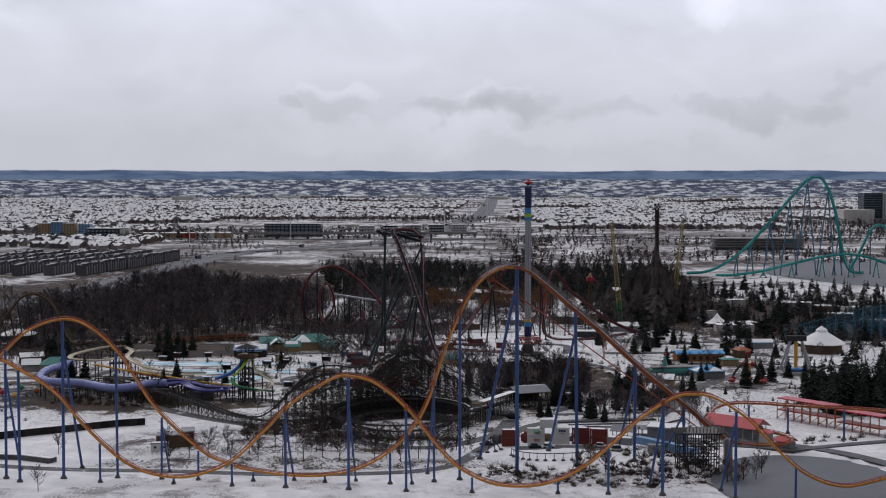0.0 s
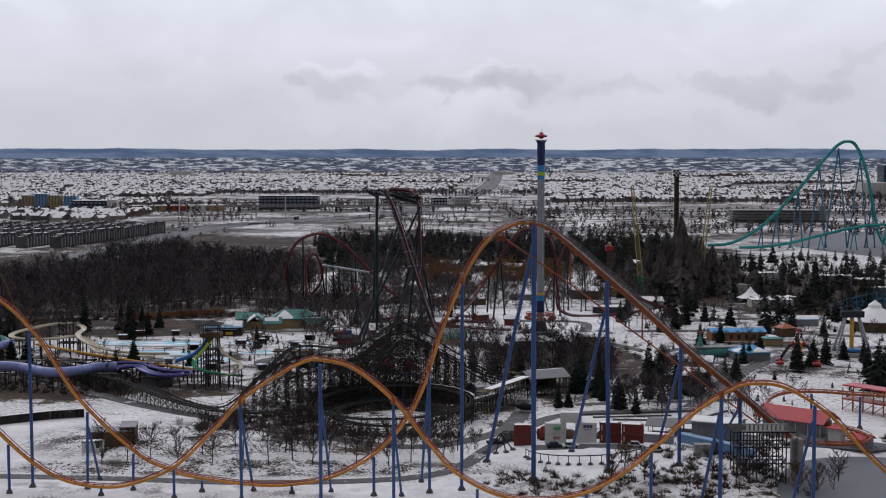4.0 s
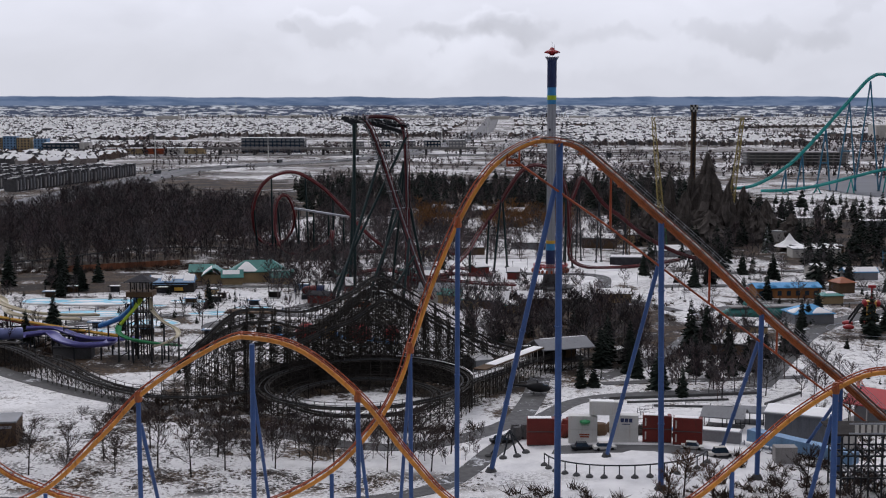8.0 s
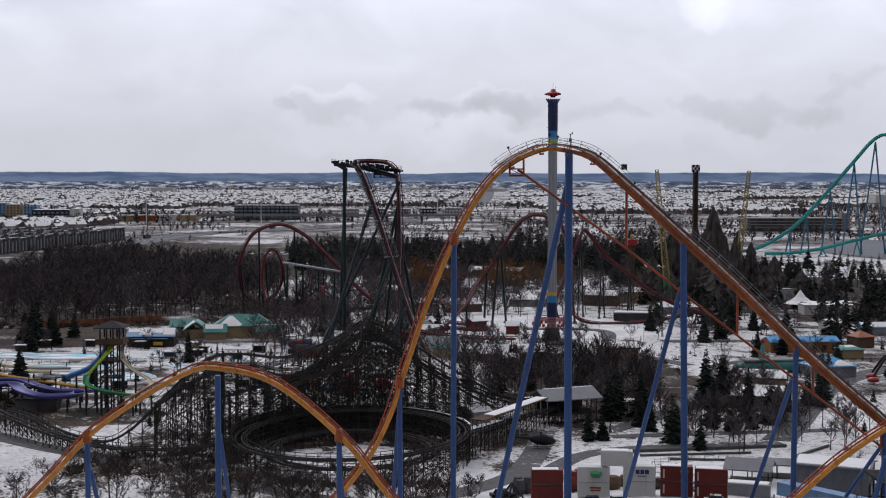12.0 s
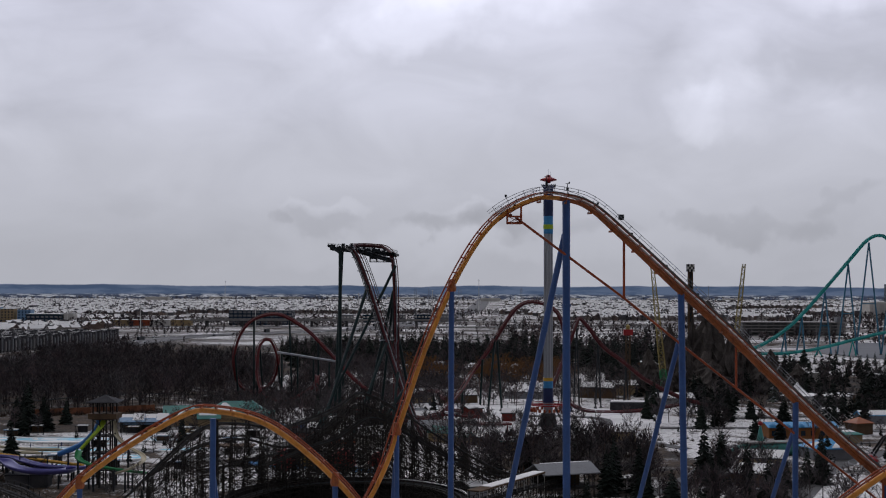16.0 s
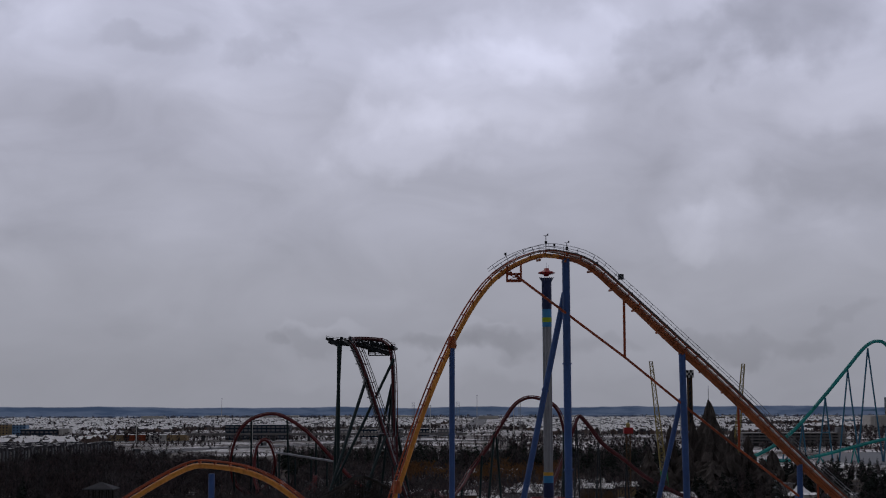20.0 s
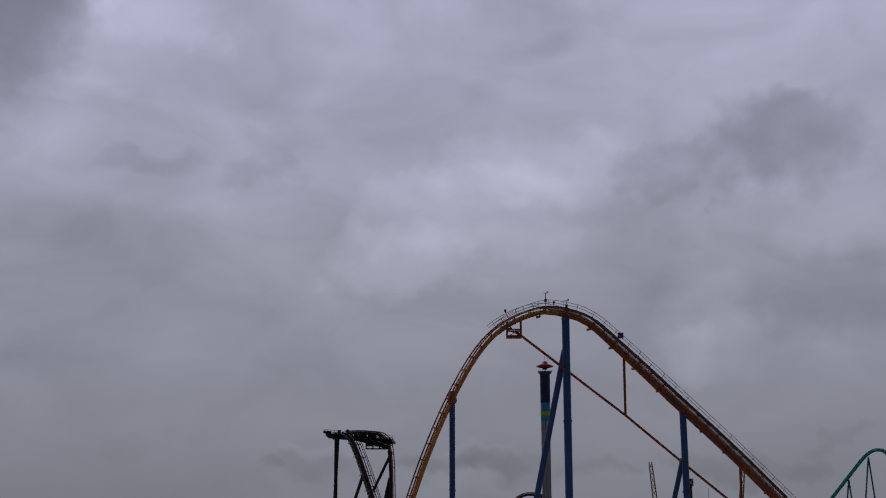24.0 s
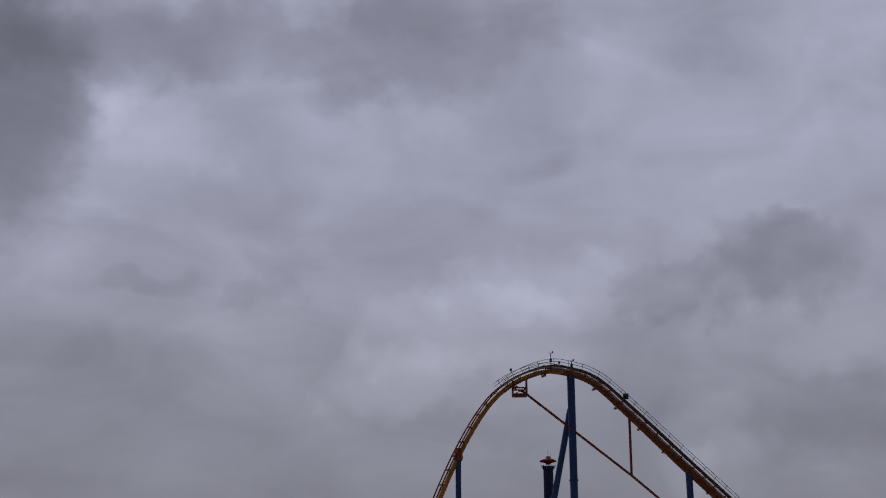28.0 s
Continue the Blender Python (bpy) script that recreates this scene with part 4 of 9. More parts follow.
RED_HILL = [(-24, 300, 4), (-14, 315, 13), (-9.2, 325, 19.8), (-2.5, 328, 28.8), (3.1, 330, 37.8), (8.7, 331, 45.4), (15.4, 332, 47.8), (24.4, 333, 44), (28, 334, 34), (29, 335, 20), (30, 336, 8), (40, 342, 3.5), (60, 352, 3), (78, 350, 6)]


def build_dive_coaster():
    c = thing("dive_coaster", on(-45, 265), "dive roller coaster with maroon track on black steel frame", "roller coaster")
    pts, sd = steel_track(c, DIVE_LIFT, "spine", "rail", gauge=0.9, r_spine=0.62, r_rail=0.18, tie=2.0, mats=(MAROON, MAROON), step=1.6)
    # catwalk ladder at the side of the lift
    lift = [(p, s) for p, s in zip(pts, sd) if p.y < 276 and p.z > 34 and p.x < -39]
    for off in (-3.3, -2.2, 2.4, 3.4):
        part("stair_stringer", Mesh().sweep([p + s[0] * off + s[1] * 0.3 for p, s in lift], 0.13, 5), DARKGALV, c)
    rungs = Mesh()
    for i, (p, s) in enumerate(lift):
        rungs.beam(p - s[0] * 3.3 + s[1] * 0.3, p - s[0] * 2.2 + s[1] * 0.3, 0.14)
        rungs.beam(p + s[0] * 3.4 + s[1] * 0.3, p + s[0] * 2.4 + s[1] * 0.3, 0.14)
        if i % 4 == 0:
            rungs.beam(p - s[0] * 3.4 - s[1] * 0.4, p + s[0] * 3.4 - s[1] * 0.4, 0.28, 0.3)
    part("stair_treads", rungs, STEEL, c, kind="stuff")
    part("lift_girder", Mesh().sweep([p - s[1] * 1.0 for p, s in zip(pts, sd) if p.y < 276 and p.x < -29], 0.75, 8), DARKSTEEL, c, "black girder under the lift")
    part("lift_chain", Mesh().sweep([p + s[1] * 0.3 for p, s in zip(pts, sd) if p.y < 276 and p.x < -29], 0.16, 5), STEEL, c, "pale lift chain")
    # sloping machine deck at the top
    slope = lambda x: 67.6 - (x + 60.5) * 0.098
    top = Mesh()
    for y0, y1 in ((273.5, 277), (279.5, 281), (285, 285.5)):
        top.beam((-60.8, y0, slope(-60.8) - 0.5), (-37.2, y1, slope(-37.2) - 0.5), 0.7, 1.1)
    for k in range(7):
        x = -60.4 + k * 3.8
        top.beam((x, 272.6 + 0.4 * k * 0.6, slope(x) - 0.4), (x + 0.8, 286, slope(x) - 0.4), 0.5, 0.8)
    top.beam((-61.6, 273, 68.3), (-57.5, 273.2, 65.7), 0.5, 0.9).beam((-61.6, 285, 68.3), (-57.5, 285, 65.7), 0.5, 0.9)
    part("top_frame", top, DARKSTEEL, c, "heavy sloping black frame at the top")
    for k in range(5):
        x = -58.6 + k * 4.7
        part("deck_plate", Mesh().beam((x - 2.2, 279.4, slope(x - 2.2) + 0.1), (x + 2.2, 279.8, slope(x + 2.2) + 0.1), 10.5, 0.16), DARKSTEEL, c)
    rail = Mesh()
    for y in (273, 286):
        for k in range(20):
            x = -61.5 + k * 1.28
            rail.beam((x, y, slope(x)), (x, y, slope(x) + 1.25 + 0.35 * ((k * 7) % 3 == 0)), 0.11)
        for h in (0.65, 1.25):
            rail.beam((-61.5, y, slope(-61.5) + h), (-37.2, y, slope(-37.2) + h), 0.1)
    part("top_railing", rail, DARKSTEEL, c)
    rd = random.Random(9)
    for k in range(22):
        x = -60.6 + k * 1.06
        hh = rd.uniform(0.6, 1.3) + (1.0 if 3 < k < 10 else 0.0) * rd.random()
        mech = Mesh().box((x, 274.2 + 9 * rd.random(), slope(x)), (rd.uniform(0.5, 1.3), rd.uniform(0.6, 1.6), hh))
        part("drive_unit", mech, DARKSTEEL, c)
    cage = part("service_cage", Mesh().box((-43.2, 279, 62.3), (7.4, 5, 0.25)), DARKSTEEL, c, "black service cage hung under the deck")
    for x in (-46.8, -44.4, -42, -39.6):
        for y in (276.6, 281.4):
            part("cage_bar", Mesh().beam((x, y, 62.4), (x, y, slope(x) - 0.4), 0.22), DARKSTEEL, cage)
    for z in (63.0, 63.6):
        part("cage_bar", Mesh().beam((-46.8, 276.6, z), (-39.6, 276.6, z), 0.14), DARKSTEEL, cage)
    part("motor_box", Mesh().box((-45.6, 278.4, 63.4), (2.6, 2.4, 1.6)), DARKSTEEL, cage)
    for a, b, r in [((-57, 272, 0), (-57, 272, 66), 0.62), ((-63, 248, 0), (-47, 269.5, 54), 0.56), ((-66, 262, 0), (-37.5, 273.6, 61), 0.5), ((-52, 244, 0), (-40, 263, 34), 0.5), ((-50, 290, 0), (-38.2, 275, 52), 0.56), ((-44, 292, 0), (-37.6, 275, 55), 0.5),
                    ((-38, 246, 0), (-36, 260, 24), 0.5), ((-46, 244, 0), (-34, 257, 18), 0.5), ((-30, 282, 0), (-37.2, 274, 40), 0.55), ((-60, 286, 0), (-57, 280, 66), 0.6)]:
        column(c, on(a[0], a[1]), b, r, GREENSTEEL)
    loops = thing("looping_coaster", on(-90, 405), "red looping coaster track on dark green columns", "roller coaster")
    lp, ls = steel_track(loops, RED_LOOPS, "spine", "rail", gauge=0.8, r_spine=0.6, r_rail=0.17, tie=2.2, mats=(REDTRACK, REDTRACK), step=1.8)
    for i in range(3, len(lp), 9):
        p = lp[i]
        if p.z > 4:
            column(loops, on(p.x + random.uniform(-2, 2), p.y + random.uniform(1, 4)), (p.x, p.y, p.z - 0.6), 0.42, GREENSTEEL)
    deck = Mesh()
    for k in range(8):
        deck.beam((-94 + k * 3.2, 398, 24.2 - k * 0.5), (-90.8 + k * 3.2, 398, 23.7 - k * 0.5), 3.0, 0.7)
    part("brake_deck", deck, STEEL, loops, "grey brake run deck with snow")
    for k in range(4):
        column(loops, on(-92 + k * 7, 398), (-92 + k * 7, 398, 23.4 - k * 1.2), 0.4, GREENSTEEL)
    hill = thing("hill_coaster", on(5, 328), "dark red coaster hill on tall black columns", "roller coaster")
    hp, hs = steel_track(hill, RED_HILL, "spine", "rail", gauge=0.8, r_spine=0.55, r_rail=0.16, tie=2.2, mats=(MAROON, REDTRACK), step=1.8)
    for x0, y0, x1, y1, z1 in ((-3, 324, 0, 329, 34), (3, 336, 0.6, 329.5, 34.5), (-13, 316, -13, 316.5, 14), (27, 330, 27.5, 334, 36), (31, 340, 28.2, 334.5, 30), (-6, 330, -5, 326.5, 25)):
        column(hill, on(x0, y0), (x1, y1, z1), 0.45, GREENSTEEL)
    fly = thing("lattice_coaster", on(45, 372), "dark red lattice-legged coaster spiral", "roller coaster")
    fp, fs = steel_track(fly, [(22, 360, 5), (30, 372, 22), (35.6, 376, 36), (38, 378, 40), (42, 378, 36), (48, 376, 28), (56, 374, 22), (66, 372, 14), (80, 368, 7), (92, 362, 4)], "spine", "rail", gauge=0.9, r_spine=0.7, r_rail=0.2, tie=1.8, mats=(MAROON, MAROON), step=1.8)
    for i in range(4, len(fp), 9):
        p = fp[i]
        column(fly, on(p.x + 1.5, p.y + 3), (p.x, p.y, p.z - 0.6), 0.3, DARKSTEEL)
        column(fly, on(p.x - 1.5, p.y - 3), (p.x, p.y, p.z - 0.6), 0.3, DARKSTEEL, name="raking_leg")


build_dive_coaster()


def build_forest_track():
    c = thing("forest_track", on(-190, 366), "low dark coaster track winding along the edge of the wood", "ride track")
    pts = curve([on(-262, 330, 3.4), on(-232, 342, 3.8), on(-205, 358, 4.4), on(-190, 372, 4.8), on(-172, 392, 5.2), on(-156, 406, 5.0), on(-132, 412, 4.2), on(-112, 408, 3.6)], 2.0)
    sd = sides(pts)
    for off in (-0.7, 0.7):
        part("rail", Mesh().sweep(offset(pts, sd, off, 0.0), 0.16, 5), DARKSTEEL, c)
    ties = Mesh()
    for i, (p, (a, u)) in enumerate(zip(pts, sd)):
        ties.beam(p - a * 0.9, p + a * 0.9, 0.22, 0.14)
        if i % 2 == 0:
            part("support_post", Mesh().beam(on(p.x, p.y), tuple(p), 0.26), DARKSTEEL, c)
    part("crosstie", ties, DARKSTEEL, c, kind="stuff")


build_forest_track()


# ---------------------------------------------------------------- wooden coaster
W_MAIN = [(4, 142, 4.6), (-3, 137, 5.4), (-10, 133, 8.6), (-20, 130, 14.8), (-30, 128, 21.4), (-37, 125, 25.8), (-41.5, 122.5, 27.0), (-47, 118, 23.6), (-58, 106, 20.4), (-69, 100, 21.8), (-76, 97.5, 20.8), (-85, 92, 12.8), (-92.8, 90, 5.4), (-100, 92, 2.4),
          (-113, 104, 2.6), (-126, 120, 4), (-139, 135, 3.4), (-158, 158, 4.2), (-176, 180, 3.6)]
W_BACK = [(-180, 176, 5.4), (-160, 152, 4.4), (-143, 132, 5.6), (-128, 114, 4.4), (-114, 99, 3.2), (-100, 87, 2.6), (-88, 79, 3.2), (-76, 74, 4.6), (-66, 76, 5.8)]
W_HILL2 = [(-88, 100, 10), (-78, 104, 16), (-68, 107, 17.4), (-58, 112, 15), (-49, 122, 18.6), (-42, 128, 23.4), (-34, 132, 20), (-24, 135, 13.4), (-12, 138, 6.6), (-4, 142, 3.6)]
W_HILL3 = [(-78, 110, 9), (-66, 114, 12), (-55, 122, 14), (-46, 129, 21), (-38, 134, 21), (-30, 138, 16), (-20, 142, 10), (-8, 147, 3.6)]
W_HILL4 = [(-62, 100, 12), (-53, 108, 15), (-46, 114, 17), (-38, 119, 21.4), (-30, 122, 17.6), (-22, 125, 12.6), (-14, 128, 7.6), (-8, 131, 4)]
W_EXIT = [(-17, 78, 6), (-15, 88, 5.4), (-10, 100, 4.6), (-4, 112, 4.2), (3, 123, 4.2), (8, 131, 4.4), (12, 138, 4.6)]
BOWL = [(-41.5 + 25 * math.cos(g), 83 + 26 * math.sin(g), 6.2 + 0.9 * math.sin(g + 0.6)) for g in np.linspace(0, 2 * math.pi, 28, endpoint=False)]
BOWL_IN = [(-41.5 + 18.5 * math.cos(g), 83 + 19 * math.sin(g), 2.6 + 0.6 * math.sin(g)) for g in np.linspace(0, 2 * math.pi, 24, endpoint=False)]


def timber_run(c, ctrl, closed=False, gap=2.6, wide=1.5, tall=True, level=2.6, mat=None):
    mat = mat or WOOD
    pts = curve(ctrl, 1.3, closed)
    if closed:
        pts = pts + [pts[0]]
    sd = sides(pts)
    for off in (-0.8, 0.8):
        deck = Mesh()
        for p, q, (s, u), (s2, u2) in zip(pts, pts[1:], sd, sd[1:]):
            deck.beam(p + s * off, q + s2 * off, 0.3, 0.35)
        part("track_timber", deck, mat, c)
    for off in (-0.6, 0.6):
        part("rail", Mesh().sweep([p + s * off + u * 0.26 for p, (s, u) in zip(pts, sd)], 0.08, 4), DARKSTEEL, c)
    for off in (-1.5, 1.5):
        hand, plank = Mesh(), Mesh()
        for p, q, (s, u), (s2, u2) in zip(pts, pts[1:], sd, sd[1:]):
            hand.beam(p + s * off + u, q + s2 * off + u, 0.1, 0.12)
            plank.beam(p + s * off, q + s2 * off, 0.4, 0.07)
        part("handrail", hand, DECK, c)
        part("walkway", plank, DECK, c)
    run, last = 99.0, None
    for i in range(len(pts)):
        run += (pts[i] - pts[i - 1]).length if i else 0
        if run < gap:
            continue
        run = 0.0
        p, (s, u) = pts[i], sd[i]
        s = V((s.x, s.y, 0)).normalized()
        m = Mesh()
        g0 = land(p.x, p.y)
        h = p.z - g0
        if h < 0.6:
            last = None
            continue
        splay = wide + (0.13 * h if tall else 0)
        feet = [p - s * splay, p - s * wide * 0.5, p + s * wide * 0.5, p + s * splay] if h > 8 else [p - s * wide, p + s * wide]
        heads = [p - s * wide, p - s * wide * 0.5, p + s * wide * 0.5, p + s * wide] if h > 8 else [p - s * wide, p + s * wide]
        legs = []
        for f, t in zip(feet, heads):
            a, b = V((f.x, f.y, land(f.x, f.y) - 0.2)), V((t.x, t.y, p.z + 0.9))
            m.beam(a, b, 0.17)
            legs.append((a, b))
        n = max(1, int(h / level))
        for k in range(1, n + 1):
            z = g0 + h * k / n
            q = [a.lerp(b, (z - a.z) / (b.z - a.z)) for a, b in (legs[0], legs[-1])]
            m.beam(q[0], q[1], 0.1, 0.18)
            if k < n + 1:
                z1 = g0 + h * (k - 1) / n
                r = [a.lerp(b, max(0, (z1 - a.z)) / (b.z - a.z)) for a, b in (legs[0], legs[-1])]
                m.beam(q[k % 2], r[1 - k % 2], 0.09, 0.14)
            if last:
                for w in (0, 1):
                    o, oh = last
                    zo = land(o[w][0].x, o[w][0].y) + oh * k / n
                    e = o[w][0].lerp(o[w][1], min(1, max(0, (zo - o[w][0].z) / (o[w][1].z - o[w][0].z))))
                    m.beam(q[w], e, 0.09, 0.13)
                    zo1 = zo - oh / n
                    e1 = o[w][0].lerp(o[w][1], min(1, max(0, (zo1 - o[w][0].z) / (o[w][1].z - o[w][0].z))))
                    m.beam(q[w], e1, 0.07, 0.10)
                    if tall and h > 6:
                        e2 = q[w] - V((0, 0, h / n))
                        m.beam(e, e2, 0.07, 0.10)
        part("bent", m, mat, c)
        last = ((legs[0], legs[-1]), h)
    return pts


def build_wooden_coaster():
    c = thing("wooden_coaster", on(-45, 100), "old wooden roller coaster of dark weathered timber trestles", "roller coaster")
    timber_run(c, W_MAIN, gap=2.9, level=2.5)
    timber_run(c, W_BACK)
    timber_run(c, W_HILL2, gap=3.6, level=2.5)
    timber_run(c, W_HILL3, gap=4.6, level=2.6)
    timber_run(c, W_HILL4, gap=4.2, level=2.6)
    timber_run(c, W_EXIT)
    timber_run(c, BOWL, closed=True, gap=1.9, tall=False, level=1.7)
    timber_run(c, BOWL_IN, closed=True, gap=4.0, tall=False, level=1.9, mat=PLANK)
    # plank wall round the far side of the bowl
    for k in range(64):
        g0, g1 = math.pi * (-0.04 + 1.08 * k / 64), math.pi * (-0.04 + 1.08 * (k + 0.96) / 64)
        a = (-41.5 + 26.8 * math.cos(g0), 83 + 27.8 * math.sin(g0))
        b = (-41.5 + 26.8 * math.cos(g1), 83 + 27.8 * math.sin(g1))
        z = 7.6 + 0.5 * math.sin(g0)
        w = Mesh().beam((a[0], a[1], z / 2 + 0.9), (b[0], b[1], z / 2 + 0.9), 0.12, z - 2.0 + 0.25 * random.random())
        part("plank", w, PLANK, c)
    cap = Mesh()
    ring = [(-41.5 + 26.9 * math.cos(g), 83 + 27.9 * math.sin(g), 8.55 + 0.5 * math.sin(g)) for g in np.linspace(0.05 * math.pi, 0.42 * math.pi, 24)]
    cap.ribbon([(a, b, z - 1.0) for a, b, z in ring], 0.6, 0.14)
    part("snow_strip", cap, SNOW, c, "strip of snow along the wall")
    shed = Mesh().ends((-13, 131, land(-13, 131)), (5, 8), 3.6, 0.9, 28)
    part("lift_house", shed, GREYWALL, c, "pale grey lift motor house")
    part("snow_cover", Mesh().gable((-13, 131, land(-13, 131) + 3.62), (5, 8), 0.9, 28, 0.4, 0.25), SNOW, c)


build_wooden_coaster()


# ---------------------------------------------------------------- buildings
def windows(parent, at, size, rz, rows, cols, w, h, z0, dz, face=0, mat=GLASS):
    """A grid of set-in windows on one face: 0 towards -y, 1 +x, 2 +y, 3 -x before the turn."""
    sx, sy = size[0] / 2, size[1] / 2
    ca, sa = math.cos(radians(rz)), math.sin(radians(rz))
    for r in range(rows):
        for k in range(cols):
            L = size[0] if face in (0, 2) else size[1]
            t = (k + 0.5) / cols * L - L / 2
            lx, ly = ((t, -sy), (sx, t), (t, sy), (-sx, t))[face]
            p = (at[0] + lx * ca - ly * sa, at[1] + lx * sa + ly * ca, at[2] + z0 + r * dz)
            dims = (w, 0.16, h) if face in (0, 2) else (0.16, w, h)
            win = part("window", Mesh().box(p, dims, rz), mat, parent)


def building(name, x, y, size, h, label, rz=0.0, wall=GREYWALL, roof=None, rise=0.0, kind="flat", snow=True, win=None, category="building", group="", base=None, over=0.5):
    z = land(x, y) if base is None else base
    b = thing(name, (x, y, z), label, category, group)
    if kind == "gable":
        part("wall", Mesh().ends((x, y, z - 0.4), size, h + 0.4, rise, rz), wall, b)
        part("roof", Mesh().gable((x, y, z + h), size, rise, rz, over), roof or DARKROOF, b)
        if snow:
            part("snow_cover", Mesh().gable((x, y, z + h + 0.27), (size[0] * 0.97, size[1] * 0.96), rise, rz, over * 0.7, 0.16), SNOW, b, "snow lying on the roof")
    elif kind == "hip":
        part("wall", Mesh().box((x, y, z - 0.4), (size[0], size[1], h + 0.4), rz), wall, b)
        part("roof", Mesh().hip((x, y, z + h), size, rise, rz, over), roof or DARKROOF, b)
        if snow:
            part("snow_cover", Mesh().hip((x, y, z + h + 0.16), (size[0] * 0.9, size[1] * 0.9), rise * 0.98, rz, 0.0), SNOW, b, "snow lying on the roof")
    else:
        part("wall", Mesh().box((x, y, z - 0.4), (size[0], size[1], h + 0.4), rz), wall, b)
        rm = Mesh().box((x, y, z + h + 0.002), (size[0] + 0.3, size[1] + 0.3, 0.35), rz)
        part("roof", rm, roof or GREYWALL, b)
        if snow:
            part("snow_cover", Mesh().box((x, y, z + h + 0.354), (size[0] - 0.5, size[1] - 0.5, 0.16), rz), SNOW, b, "snow lying on the roof")
    for w in win or ():
        windows(b, (x, y, z), size, rz, *w)
    return b


DULLBLUE = material("faded_sky_blue_paint", (0.15, 0.27, 0.42), 0.5, 0.0, 0.15, 0.4, (0.08, 0.10, 0.13), 0.4)
DARKCLAD = material("dark_grey_cladding", (0.15, 0.155, 0.165), 0.6, 0.1, 0.15, 0.5, (0.04, 0.04, 0.04), 0.4)


def open_pavilion(name, x, y, size, h, label, rz, rise):
    o = thing(name, on(x, y), label, "pavilion", "queue pavilions")
    part("roof", Mesh().gable(on(x, y, h), size, rise, rz, 0.5), GREYWALL, o)
    part("snow_cover", Mesh().gable(on(x + 0.5, y + 0.5, h + 0.14), (size[0] * 0.8, size[1] * 0.9), rise * 0.9, rz, 0.2, 0.15), SNOW, o)
    ca, sa = math.cos(radians(rz)), math.sin(radians(rz))
    for lx in (-0.46, 0, 0.46):
        for ly in (-0.46, 0.46):
            px, py = x + lx * size[0] * ca - ly * size[1] * sa, y + lx * size[0] * sa + ly * size[1] * ca
            part("post", Mesh().beam(on(px, py), on(px, py, h + 0.1), 0.2), DARKSTEEL, o)
    part("floor_deck", Mesh().box(on(x, y, 0.1), (size[0] * 0.95, size[1] * 0.95, 0.25), rz), DARKCON, o)
    return o


